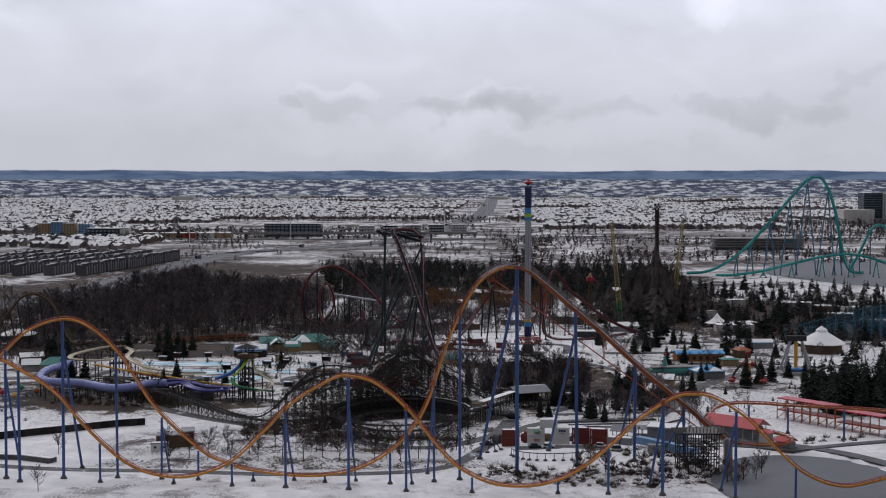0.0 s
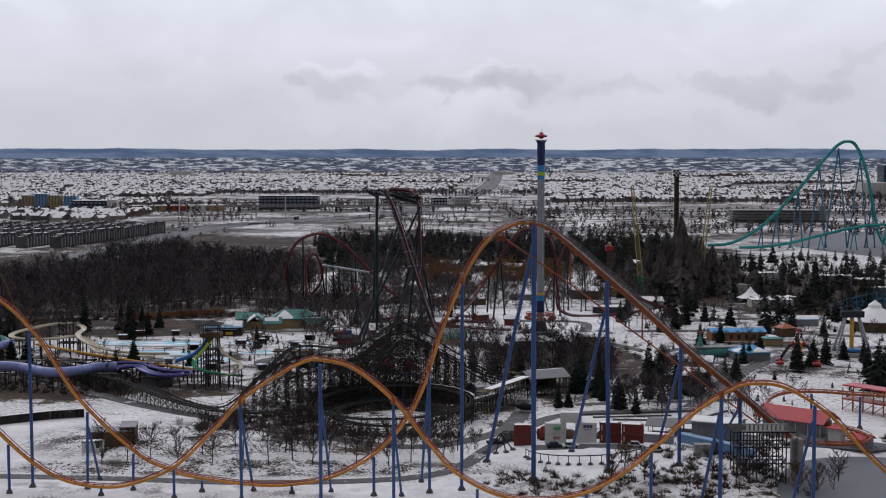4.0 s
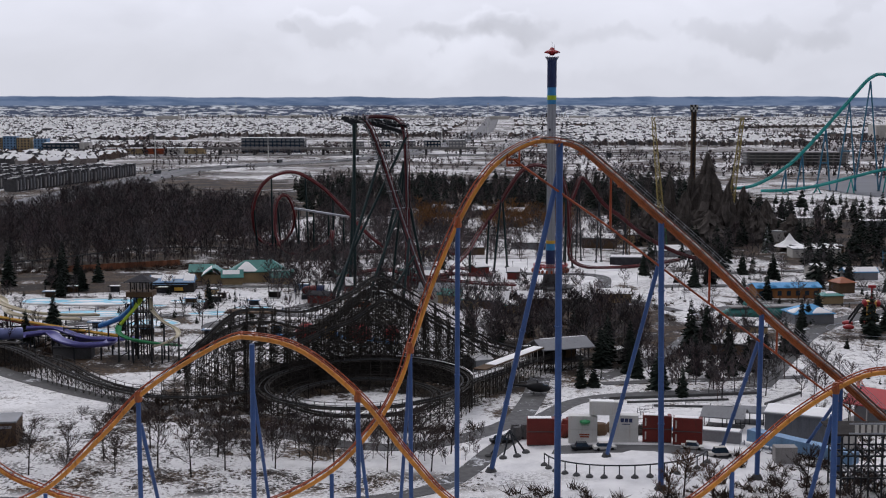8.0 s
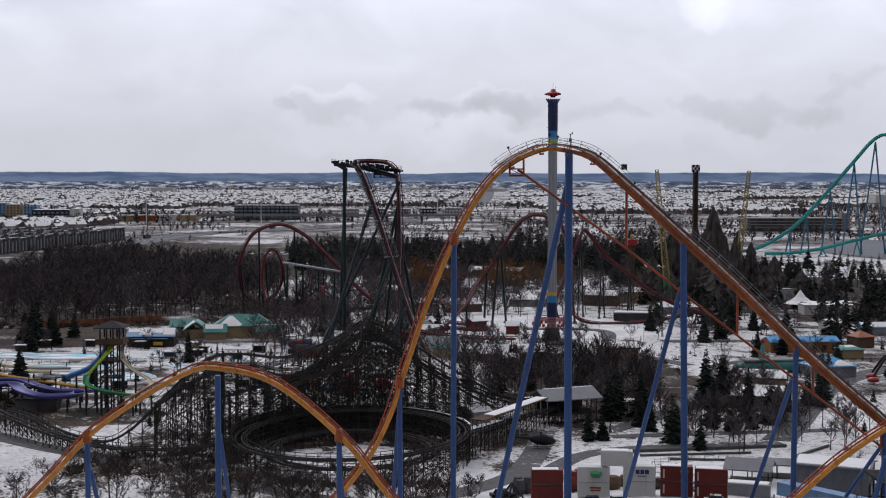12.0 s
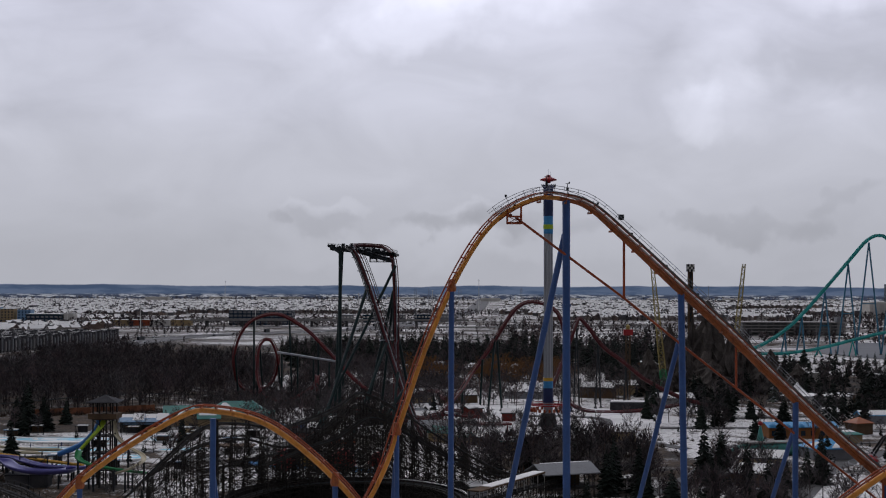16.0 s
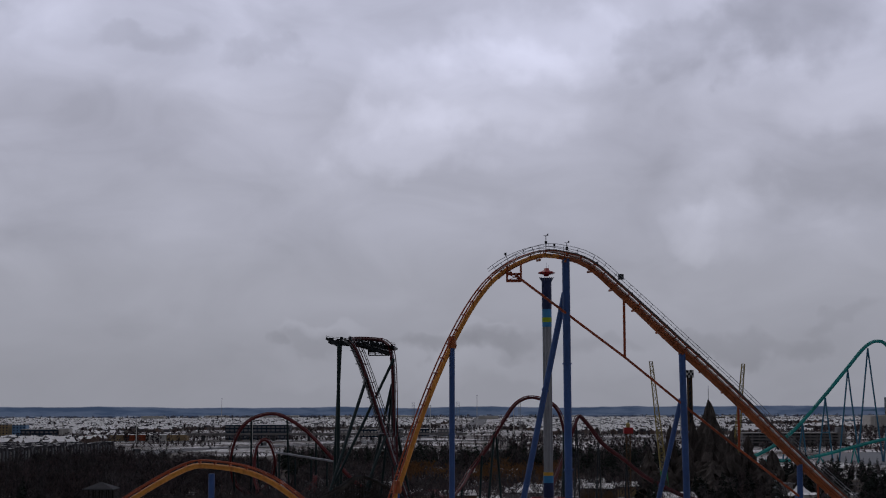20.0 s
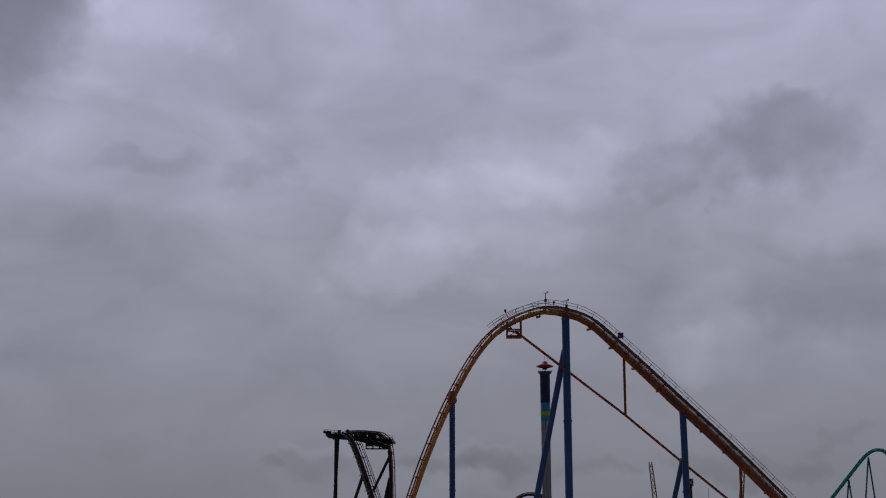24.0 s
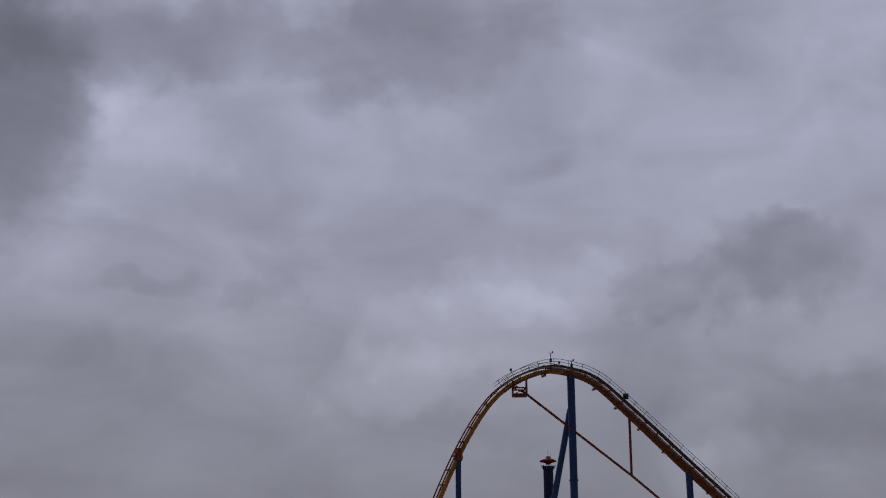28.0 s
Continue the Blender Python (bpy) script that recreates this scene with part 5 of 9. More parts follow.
def near_buildings():
    # station of the wooden coaster and its covered ramp
    st = thing("coaster_station", on(10.5, 134), "open dark station of the wooden coaster with snowy roof", "station")
    z0, g = land(10.5, 134), radians(24)
    at = lambda lx, ly, z: (10.5 + lx * math.cos(g) - ly * math.sin(g), 134 + lx * math.sin(g) + ly * math.cos(g), z)
    part("roof", Mesh().gable(at(0, 0, z0 + 6.6), (15, 9), 1.9, 24, 0.8), GREYWALL, st, "grey metal roof")
    part("snow_cover", Mesh().gable(at(0.8, 0.3, z0 + 6.82), (13.4, 8.6), 1.85, 24, 0.4, 0.2), SNOW, st, "snow lying on the roof")
    part("platform", Mesh().box(at(0, 0, z0 + 2.4), (15, 9, 0.5), 24), DECK, st)
    part("rear_wall", Mesh().box(at(0, 3.9, z0 + 2.9), (14.4, 0.3, 3.6), 24), DECK, st)
    part("control_booth", Mesh().box(at(3, 0.6, z0 + 2.9), (3, 2.4, 2.6), 24), BROWNWALL, st)
    for k in range(6):
        for sgn in (-1, 1):
            p = at(-7 + 2.8 * k, sgn * 4.1, 0)
            part("post", Mesh().beam((p[0], p[1], land(p[0], p[1])), (p[0], p[1], z0 + 6.7), 0.28), DECK, st)
        p, q = at(-7 + 2.8 * k, -4.1, z0 + 0.2), at(-7 + 2.8 * min(k + 1, 5), -4.1, z0 + 2.4)
        part("brace", Mesh().beam(p, q, 0.18), DECK, st)
    for zz in (3.2, 3.9):
        part("railing", Mesh().beam(at(-7.2, -4.4, z0 + zz), at(7.2, -4.4, z0 + zz), 0.08), DARKSTEEL, st)
    for k in range(3):
        dx = (13, 17, -9)[k]
        o = thing("queue_shelter", on(13 + dx, 146 + 3 * k), "low snow-topped queue shelter on posts", "shelter", "queue shelters")
        part("roof", Mesh().box(on(13 + dx, 146 + 3 * k, 3.0), (6, 4, 0.25), 24), DARKROOF, o)
        part("snow_cover", Mesh().box(on(13 + dx, 146 + 3 * k, 3.25), (5.7, 3.7, 0.18), 24), SNOW, o)
        for ex in (-2.4, 2.4):
            part("post", Mesh().beam(on(13 + dx + ex, 146 + 3 * k + ex * 0.4), on(13 + dx + ex, 146 + 3 * k + ex * 0.4, 3.0), 0.2), DECK, o)
    ramp = thing("covered_walkway", on(-4, 113), "long flat-roofed walkway up to the coaster station", "walkway")
    a, b = V((-13, 98, 0)), V((4, 127, 0))
    d = (b - a).normalized()
    s = V((d.y, -d.x, 0))
    part("roof", Mesh().beam(a + V((0, 0, 6.6)), b + V((0, 0, 7.2)), 3.6, 0.3), BROWNWALL, ramp, "dull purple-brown flat roof")
    part("snow_cover", Mesh().beam(a + d * 6 + V((0, 0, 6.95)), b + V((0, 0, 7.43)), 3.0, 0.14), SNOW, ramp, "patchy snow on the roof")
    part("deck", Mesh().beam(a + V((0, 0, 3.6)), b + V((0, 0, 4.2)), 3.4, 0.3), DECK, ramp)
    for k in range(10):
        q = a.lerp(b, k / 9)
        for sg in (-1.6, 1.6):
            f = q + s * sg
            part("post", Mesh().beam((f.x, f.y, land(f.x, f.y)), (f.x, f.y, 6.6 + 0.06 * k), 0.16), OFFWHITE, ramp)
    terrace = Mesh().ribbon([on(-21, 108, 0.2), on(-13, 120, 0.2), on(-5, 132, 0.2)], 7, 0.4, 0.3)
    solo("terrace", terrace, SNOW, on(-13, 120), "snow-covered queue terrace beside the coaster ramp", "terrace", kind="structure")
    # shipping containers
    boxes = [(-0.4, 42, 0, REDBOX, 0), (-0.4, 42, 1, REDBOX, 0), (8.7, 42.5, 0, WHITE, -4), (8.7, 42.5, 1, WHITE, -4), (17.5, 41.5, 0, WHITE, -6), (17.5, 41.5, 1, WHITE, -6), (13.2, 42.2, 2, WHITE, -5), (24.6, 40.5, 0, REDBOX, -8), (24.6, 40.5, 1, REDBOX, -8), (30.8, 37.6, 0, REDBOX, -12), (30.8, 37.6, 1, REDBOX, -12)]
    for x, y, lev, mat, rz in boxes:
        red = mat == REDBOX
        z = land(x, y) + 0.05 + lev * 2.98
        L = 6.1
        lab = "rust-red corrugated shipping container, stacked" if red else "off-white corrugated shipping container, stacked"
        c = thing("shipping_container", (x, y, z), lab, "container", "stacked containers")
        part("body", Mesh().box((x, y, z), (L, 2.5, 2.92), rz), mat, c)
        ca, sa = math.cos(radians(rz)), math.sin(radians(rz))
        for k in range(14):
            lx = -L / 2 + 0.35 + k * (L - 0.7) / 13
            p = (x + lx * ca + 1.26 * sa, y + lx * sa - 1.26 * ca, z + 0.15)
            part("corrugation", Mesh().box(p, (0.2, 0.07, 2.6), rz), mat, c)
        for lx in (-L / 2 + 0.09, L / 2 - 0.09):
            for ly in (-1.2, 1.2):
                part("corner_post", Mesh().box((x + lx * ca - ly * sa, y + lx * sa + ly * ca, z - 0.01), (0.2, 0.2, 2.95), rz), mat, c)
        at = lambda lx, ly, h: (x + lx * ca - ly * sa, y + lx * sa + ly * ca, z + h)
        part("top_rail", Mesh().box(at(0, -1.24, 2.78), (L - 0.1, 0.12, 0.14), rz), mat, c)
        part("bottom_rail", Mesh().box(at(0, -1.24, 0.02), (L - 0.1, 0.12, 0.16), rz), DARKCON if red else mat, c)
        for ly in (-0.6, 0.6):
            door = part("door", Mesh().box(at(L / 2 + 0.03, ly, 0.12), (0.08, 1.14, 2.6), rz), mat, c)
            part("lock_rod", Mesh().tube(at(L / 2 + 0.12, ly * 0.6, 0.15), at(L / 2 + 0.12, ly * 0.6, 2.7), 0.035, n=6), STEEL, door)
        if lev == 2 or (lev == 1 and red):
            part("snow_cover", Mesh().box(at(-0.3, 0.1, 2.93), (L - 1.0, 2.1, 0.10), rz), SNOW, c, "thin snow on the roof")
        if not red and lev == 1:
            mark = GREENFG if x < 15 else NAVY
            part("logo_shape", Mesh().lathe(at(0.5, -1.3, 1.75), [(0.02, -0.5), (1.05, -0.3), (1.2, 0.0), (1.05, 0.3), (0.02, 0.5)], 18) if x < 15 else Mesh().box(at(-0.3, -1.31, 1.45), (0.75, 0.05, 0.85), rz).box(at(0.6, -1.31, 1.45), (0.75, 0.05, 0.85), rz).box(at(1.5, -1.31, 1.45), (0.75, 0.05, 0.85), rz), mark, c, "painted logo shape")
            part("marking_bar", Mesh().box(at(0.5, -1.31, 0.95), (1.7, 0.04, 0.16), rz), mark, c)
        if not red and lev == 0 and x < 15:
            for dz, w in ((1.75, 2.2), (1.25, 2.0)):
                part("marking_bar", Mesh().box(at(0.4, -1.31, dz), (w, 0.04, 0.3), rz), RUST, c)
        if red and x > 20:
            part("marking_bar", Mesh().box(at(-2.4, -1.31, 0.7), (0.3, 0.04, 1.7), rz), OFFWHITE, c)
    # sheds and works buildings beside the lift
    building("works_building", 57.5, 48, (14, 9), 6.6, "big dark grey clad works building with snowy roof", -24, DARKCLAD, GREYWALL, 0.8, "gable")
    for k in range(15):
        g = radians(-24)
        lx = -6.6 + k * 0.94
        o = solo("cladding_rib", Mesh().box((57.5 + lx * math.cos(g) + 4.56 * math.sin(g), 48 + lx * math.sin(g) - 4.56 * math.cos(g), land(57.5, 48)), (0.12, 0.1, 6.5), -24), DARKCLAD, on(57.5, 48), "thin vertical rib of grey wall cladding", "trim", kind="structure") if k % 2 == 0 else None
    building("works_annex", 66, 43, (5, 5), 3.6, "small pale grey annex with a snowy flat roof", -24, OFFWHITE)
    building("low_shed", 39, 44, (9, 3.4), 2.2, "long low snow-topped shed", -18, GREYWALL)
    open_pavilion("pavilion", 43, 60, (9, 7), 3.2, "grey-roofed open queue pavilion with snow", -20, 1.6)
    open_pavilion("pavilion", 50, 66, (7, 5), 3.0, "small open pavilion with a snowy roof", -12, 0.8)
    ch = thing("blue_chute", on(50, 36), "faded sky-blue enclosed chute on grey frame", "chute")
    part("housing", Mesh().beam((45, 41, 3.6), (63, 24, 2.6), 3.0, 2.5), DULLBLUE, ch)
    for k in range(5):
        q = V((45, 41, 0)).lerp(V((63, 24, 0)), k / 4)
        part("frame_leg", Mesh().beam((q.x - 1.3, q.y, land(q.x, q.y)), (q.x - 1.3, q.y, 2.2), 0.25).beam((q.x + 1.3, q.y, land(q.x, q.y)), (q.x + 1.3, q.y, 2.2), 0.25), STEEL, ch)
    part("control_cabin", Mesh().box(on(49, 26), (4.5, 3, 3.4)), CONCRETE, ch, "pale concrete cabin")
    # steel ride frame with a concrete wall next to the pond
    rig = thing("ride_structure", on(62, 8), "black steel ride structure with grey concrete fins", "ride")
    for ix in range(6):
        for iy in range(3):
            x, y = 54 + ix * 2.6, 2 + iy * 4.5
            part("post", Mesh().beam(on(x, y), (x, y, 13), 0.3), DARKSTEEL, rig)
    for z in (4.5, 8.8, 12.8):
        for iy in range(3):
            part("beam", Mesh().beam((53, 2 + iy * 4.5, z), (68, 2 + iy * 4.5, z), 0.3), DARKSTEEL, rig)
        for ix in range(6):
            part("beam", Mesh().beam((54 + ix * 2.6, 1, z), (54 + ix * 2.6, 12, z), 0.26), DARKSTEEL, rig)
    for ix in range(5):
        for k, z in enumerate((0.5, 3, 5.5, 8)):
            x0, x1 = 54 + ix * 2.6, 56.6 + ix * 2.6
            part("brace", Mesh().beam((x0, 2, z), (x1, 2, z + 2.5), 0.18) if (ix + k) % 2 else Mesh().beam((x1, 2, z), (x0, 2, z + 2.5), 0.18), DARKSTEEL, rig)
    part("deck", Mesh().box((61, 6.5, 12.9), (17, 11, 0.35)), DECK, rig)
    for k in range(3):
        part("concrete_fin", Mesh().box((70.5 + k * 0.3, 2 + k * 4.5, land(71, 5) - 1), (1.4, 2.6, 15 - k)), CONCRETE, rig, "weathered grey concrete fin")
    part("fin_beam", Mesh().beam((70.6, 1, 9.4), (71.4, 12.4, 9.0), 0.9, 1.4), CONCRETE, rig)
    part("sign_board", Mesh().box((61, 0.7, 13.3), (12, 0.25, 0.25)).box((61, 0.7, 15.2), (12, 0.25, 0.25)), STEEL, rig)
    for k in range(9):
        part("sign_bar", Mesh().box((56.4 + k * 1.15, 0.7, 13.6), (0.65, 0.2, 1.5)), OFFWHITE, rig, "pale block letter shape on a frame")
    # low footers with small posts (old ride track)
    for k in range(16):
        g = math.pi * (1.05 + 0.85 * k / 15)
        x, y = 16 + 17 * math.cos(g), 26 + 15 * math.sin(g)
        f = thing("footing_post", on(x, y), "short dark steel post on a concrete footing in snow", "post", "row of footing posts")
        part("post", Mesh().beam(on(x, y), on(x, y, 2.4), 0.22), DARKSTEEL, f)
        part("footing", Mesh().lathe(on(x, y, -0.2), [(0.8, 0), (0.7, 0.5), (0.35, 0.8)], 8, False), DARKCON, f)
    low = thing("low_ride_track", on(16, 14), "thin dark tubular ride track close to the ground", "ride track")
    part("tube", Mesh().sweep(curve([(16 + 17 * math.cos(g), 26 + 15 * math.sin(g), land(16 + 17 * math.cos(g), 26 + 15 * math.sin(g)) + 2.5) for g in np.linspace(1.05 * math.pi, 1.9 * math.pi, 12)], 1.5), 0.16, 6), DARKSTEEL, low)
    trip = thing("tripod_frame", on(-8, 34), "purple-grey steel tripod frame on round footings", "steel frame")
    for x, y in ((-12, 33), (-9, 31), (-6, 32), (-4, 35)):
        part("leg", Mesh().tube(on(x, y), (-7.5, 34, 6.0), 0.2, n=8), DARKSTEEL, trip)
        part("footing", Mesh().lathe(on(x, y, -0.2), [(0.9, 0), (0.8, 0.6), (0.4, 0.9)], 8, False), DARKCON, trip)
    # rubble and props by the containers
    for x, y, sz, m, lab in [(4, 50, (5, 4, 4.5), REDBOX, "pinkish rust tank among dark scaffolding"), (-3, 49, (6, 4, 3.5), DARKCON, "heap of dark broken scenery blocks"), (14, 52, (9, 4, 4), BROWNWALL, "dark brown timber stage flat"), (24, 50, (7, 3, 2.4), DECK, "low dark timber stack")]:
        t = thing("scenery_pile", on(x, y), lab, "scenery")
        for k in range(5):
            part("block", Mesh().lathe(on(x + random.uniform(-1, 1) * sz[0] / 2, y + random.uniform(-1, 1) * sz[1] / 2, -0.2), [(sz[0] * 0.16, 0), (sz[0] * 0.22, sz[2] * 0.4), (sz[0] * 0.14, sz[2] * random.uniform(0.6, 1.0))], 7, False), m, t)
    for k in range(5):
        x, y = 27 + k * 2.8, 57 - k * 1.5
        t = thing("blue_boat", on(x, y), "small blue fibreglass ride boat lying on snow", "boat", "stored boats")
        part("hull", Mesh().sweep([on(x - 1.5, y, 0.5), on(x, y, 0.45), on(x + 1.6, y - 0.4, 0.6)], [0.45, 0.7, 0.25], 8, squash=0.7), BLUEROOF, t)
        part("seat", Mesh().box(on(x, y, 0.85), (0.8, 0.7, 0.3)), WHITE, t)
    # plaza lawn edge, kerb walls and stairs
    for k, (p, q, h) in enumerate([((20, 92), (60, 100), 0.7), ((24, 88), (50, 92), 0.5), ((30, 84), (56, 82), 0.5), ((58, 86), (70, 100), 0.6)]):
        solo("retaining_wall", Mesh().beam((*p, land(*p) + h / 2), (*q, land(*q) + h / 2), 0.5, h), DARKCON, on(*p), "low dark concrete retaining wall with snow", "wall", kind="structure")
    for k in range(18):
        g = math.pi * (0.1 + 1.2 * k / 17)
        x, y = 40 + 14 * math.cos(g), 76 + 8 * math.sin(g)
        f = thing("fence_panel", on(x, y), "dark thin metal fence panel along a snowy lawn", "fence", "lawn fence")
        part("rail", Mesh().beam(on(x - 1.1, y, 1.0), on(x + 1.1, y, 1.0), 0.06).beam(on(x - 1.1, y, 0.3), on(x + 1.1, y, 0.3), 0.06), DARKSTEEL, f)
        part("post", Mesh().beam(on(x - 1.1, y), on(x - 1.1, y, 1.1), 0.08), DARKSTEEL, f)
    # shed and trailer on the open slope
    building("stone_shed", -121, 39, (12, 7), 4.2, "low brown-grey block building with a flat grey roof", 8, BROWNWALL, GREYWALL, snow=False)
    building("stone_shed_wing", -116.5, 41.5, (4.5, 9), 5.0, "taller block wing with a flat grey roof", 8, BROWNWALL, GREYWALL, snow=False)
    building("site_trailer", -124.5, 31.5, (6, 2.6), 2.7, "small white site trailer with snow on top", 6, WHITE, win=[(1, 2, 0.9, 0.8, 1.2, 1, 0)])
    wl = thing("screen_wall", on(-165, 74), "long dark timber screen wall topped with snow", "wall", kind="structure")
    c = [on(-206, 48), on(-190, 58), on(-172, 70), on(-152, 84), on(-142, 88)]
    for p, q in zip(c, c[1:]):
        n = 7
        for k in range(n):
            a, b = V(p).lerp(V(q), k / n), V(p).lerp(V(q), (k + 0.97) / n)
            part("panel", Mesh().beam((a.x, a.y, a.z + 1.3), (b.x, b.y, b.z + 1.3), 0.35, 3.0), PLANK, wl)
    part("snow_cap", Mesh().ribbon([V(p) + V((0, 0, 2.92)) for p in c], 0.9, 0.14), SNOW, wl)
    wl2 = thing("retaining_pool", on(-185, 22), "dark concrete basin edge with snowy rim", "basin", kind="structure")
    part("rim", Mesh().ribbon([on(-215, 20, 1.6), on(-190, 24, 1.6), on(-170, 22, 1.6), on(-158, 16, 1.6)], 4, 1.8), DARKCON, wl2)
    part("snow_cap", Mesh().ribbon([on(-215, 20, 1.75), on(-190, 24, 1.75), on(-170, 22, 1.75), on(-158, 16, 1.75)], 2.4, 0.14), SNOW, wl2)


near_buildings()


def stunt_helicopter():
    x, y = 2, 98
    z = land(x, y)
    h = thing("helicopter_prop", (x, y, z), "small black helicopter prop standing on its skids", "helicopter")
    part("cabin", Mesh().sweep([(x + 3.4, y, z + 1.5), (x + 2.6, y, z + 1.7), (x + 1.0, y, z + 1.9), (x - 1.0, y, z + 2.0), (x - 2.6, y, z + 2.2)], [0.3, 0.85, 1.25, 1.1, 0.5], 12, squash=1.05), BLACK, h)
    part("windscreen", Mesh().sweep([(x + 3.3, y, z + 1.75), (x + 2.4, y, z + 2.1), (x + 1.3, y, z + 2.4)], [0.25, 0.72, 0.9], 10, squash=0.9), GLASS, h)
    boom = part("tail_boom", Mesh().tube((x - 2.2, y, z + 2.3), (x - 7.6, y, z + 2.7), 0.42, 0.16, 8), BLACK, h)
    part("tail_fin", Mesh().beam((x - 7.2, y, z + 2.3), (x - 8.0, y, z + 4.3), 0.16, 0.7), BLACK, boom)
    part("tail_rotor", Mesh().beam((x - 7.7, y + 0.25, z + 2.3), (x - 7.7, y + 0.25, z + 4.0), 0.08, 0.16), DARKSTEEL, boom)
    part("rotor_mast", Mesh().tube((x, y, z + 3.0), (x, y, z + 3.9), 0.16, n=8), DARKSTEEL, h)
    for g in (0.35, 0.35 + math.pi / 2, 0.35 + math.pi, 0.35 + 1.5 * math.pi):
        part("rotor_blade", Mesh().beam((x, y, z + 3.85), (x + 5.6 * math.cos(g), y + 5.6 * math.sin(g), z + 3.7), 0.34, 0.06), DARKSTEEL, h)
    for dy in (-1.0, 1.0):
        part("skid", Mesh().tube((x - 1.8, y + dy, z + 0.12), (x + 2.4, y + dy, z + 0.12), 0.09, n=6).tube((x - 0.9, y + dy, z + 0.12), (x - 0.7, y + dy * 0.6, z + 1.1), 0.06, n=5).tube((x + 1.3, y + dy, z + 0.12), (x + 1.1, y + dy * 0.6, z + 1.0), 0.06, n=5), DARKSTEEL, h)


stunt_helicopter()


def vehicle(name, x, y, rz, paint, label, length=4.8, high=1.7):
    v = thing(name, on(x, y), label, "vehicle")
    m = Matrix.Translation(on(x, y)) @ Matrix.Rotation(radians(rz), 4, "Z")

    def tr(mb):
        mb.v = [tuple(m @ V(p)) for p in mb.v]
        return mb

    w = 1.85
    part("body", tr(Mesh().add([(-length / 2, -w / 2, 0.35), (length / 2, -w / 2, 0.35), (length / 2, w / 2, 0.35), (-length / 2, w / 2, 0.35), (-length / 2, -w / 2, 0.95), (length / 2, -w / 2, 0.85), (length / 2, w / 2, 0.85), (-length / 2, w / 2, 0.95)],
                               [(3, 2, 1, 0), (4, 5, 6, 7), (0, 1, 5, 4), (1, 2, 6, 5), (2, 3, 7, 6), (3, 0, 4, 7)])), paint, v)
    c0, c1 = -length * 0.34, length * 0.2
    part("cabin", tr(Mesh().add([(c0, -w / 2 + 0.05, 0.9), (c1 + 0.5, -w / 2 + 0.05, 0.87), (c1 + 0.5, w / 2 - 0.05, 0.87), (c0, w / 2 - 0.05, 0.9), (c0 + 0.4, -w / 2 + 0.25, high - 0.1), (c1 - 0.2, -w / 2 + 0.25, high - 0.1), (c1 - 0.2, w / 2 - 0.25, high - 0.1), (c0 + 0.4, w / 2 - 0.25, high - 0.1)],
                                [(3, 2, 1, 0), (4, 5, 6, 7), (0, 1, 5, 4), (1, 2, 6, 5), (2, 3, 7, 6), (3, 0, 4, 7)])), GLASS, v, "dark window glass")
    part("roof", tr(Mesh().box(((c0 + c1) / 2 + 0.1, 0, high - 0.1), (c1 - c0 - 0.5, w - 0.45, 0.09))), paint, v)
    for lx in (-length * 0.31, length * 0.31):
        for ly in (-w / 2, w / 2):
            part("wheel", tr(Mesh().tube((lx, ly - 0.11, 0.34), (lx, ly + 0.11, 0.34), 0.34, n=12)), BLACK, v)
    return v


vehicle("car", 12.5, 33, 8, WHITE, "white car parked on dark asphalt by containers")
vehicle("car", 31, 32.5, -14, WHITE, "white pickup parked beside red containers")
vehicle("car", 36, 27, 10, OFFWHITE, "pale van parked near the coaster foot", 5.2, 2.1)
vehicle("pickup", -9, 45, 12, BLACK, "black pickup on the service road")
vehicle("pickup", 8, 34.5, 4, DARKSTEEL, "dark car parked by containers")
yard = Mesh().ribbon([on(2, 36, 0), on(14, 33.5, 0), on(26, 31.5, 0), on(38, 28, 0)], 7, 0.5, 0.12)
solo("yard_road", yard, ASPHALT, on(2, 36), "dark bare asphalt yard in front of containers", "road", kind="structure")


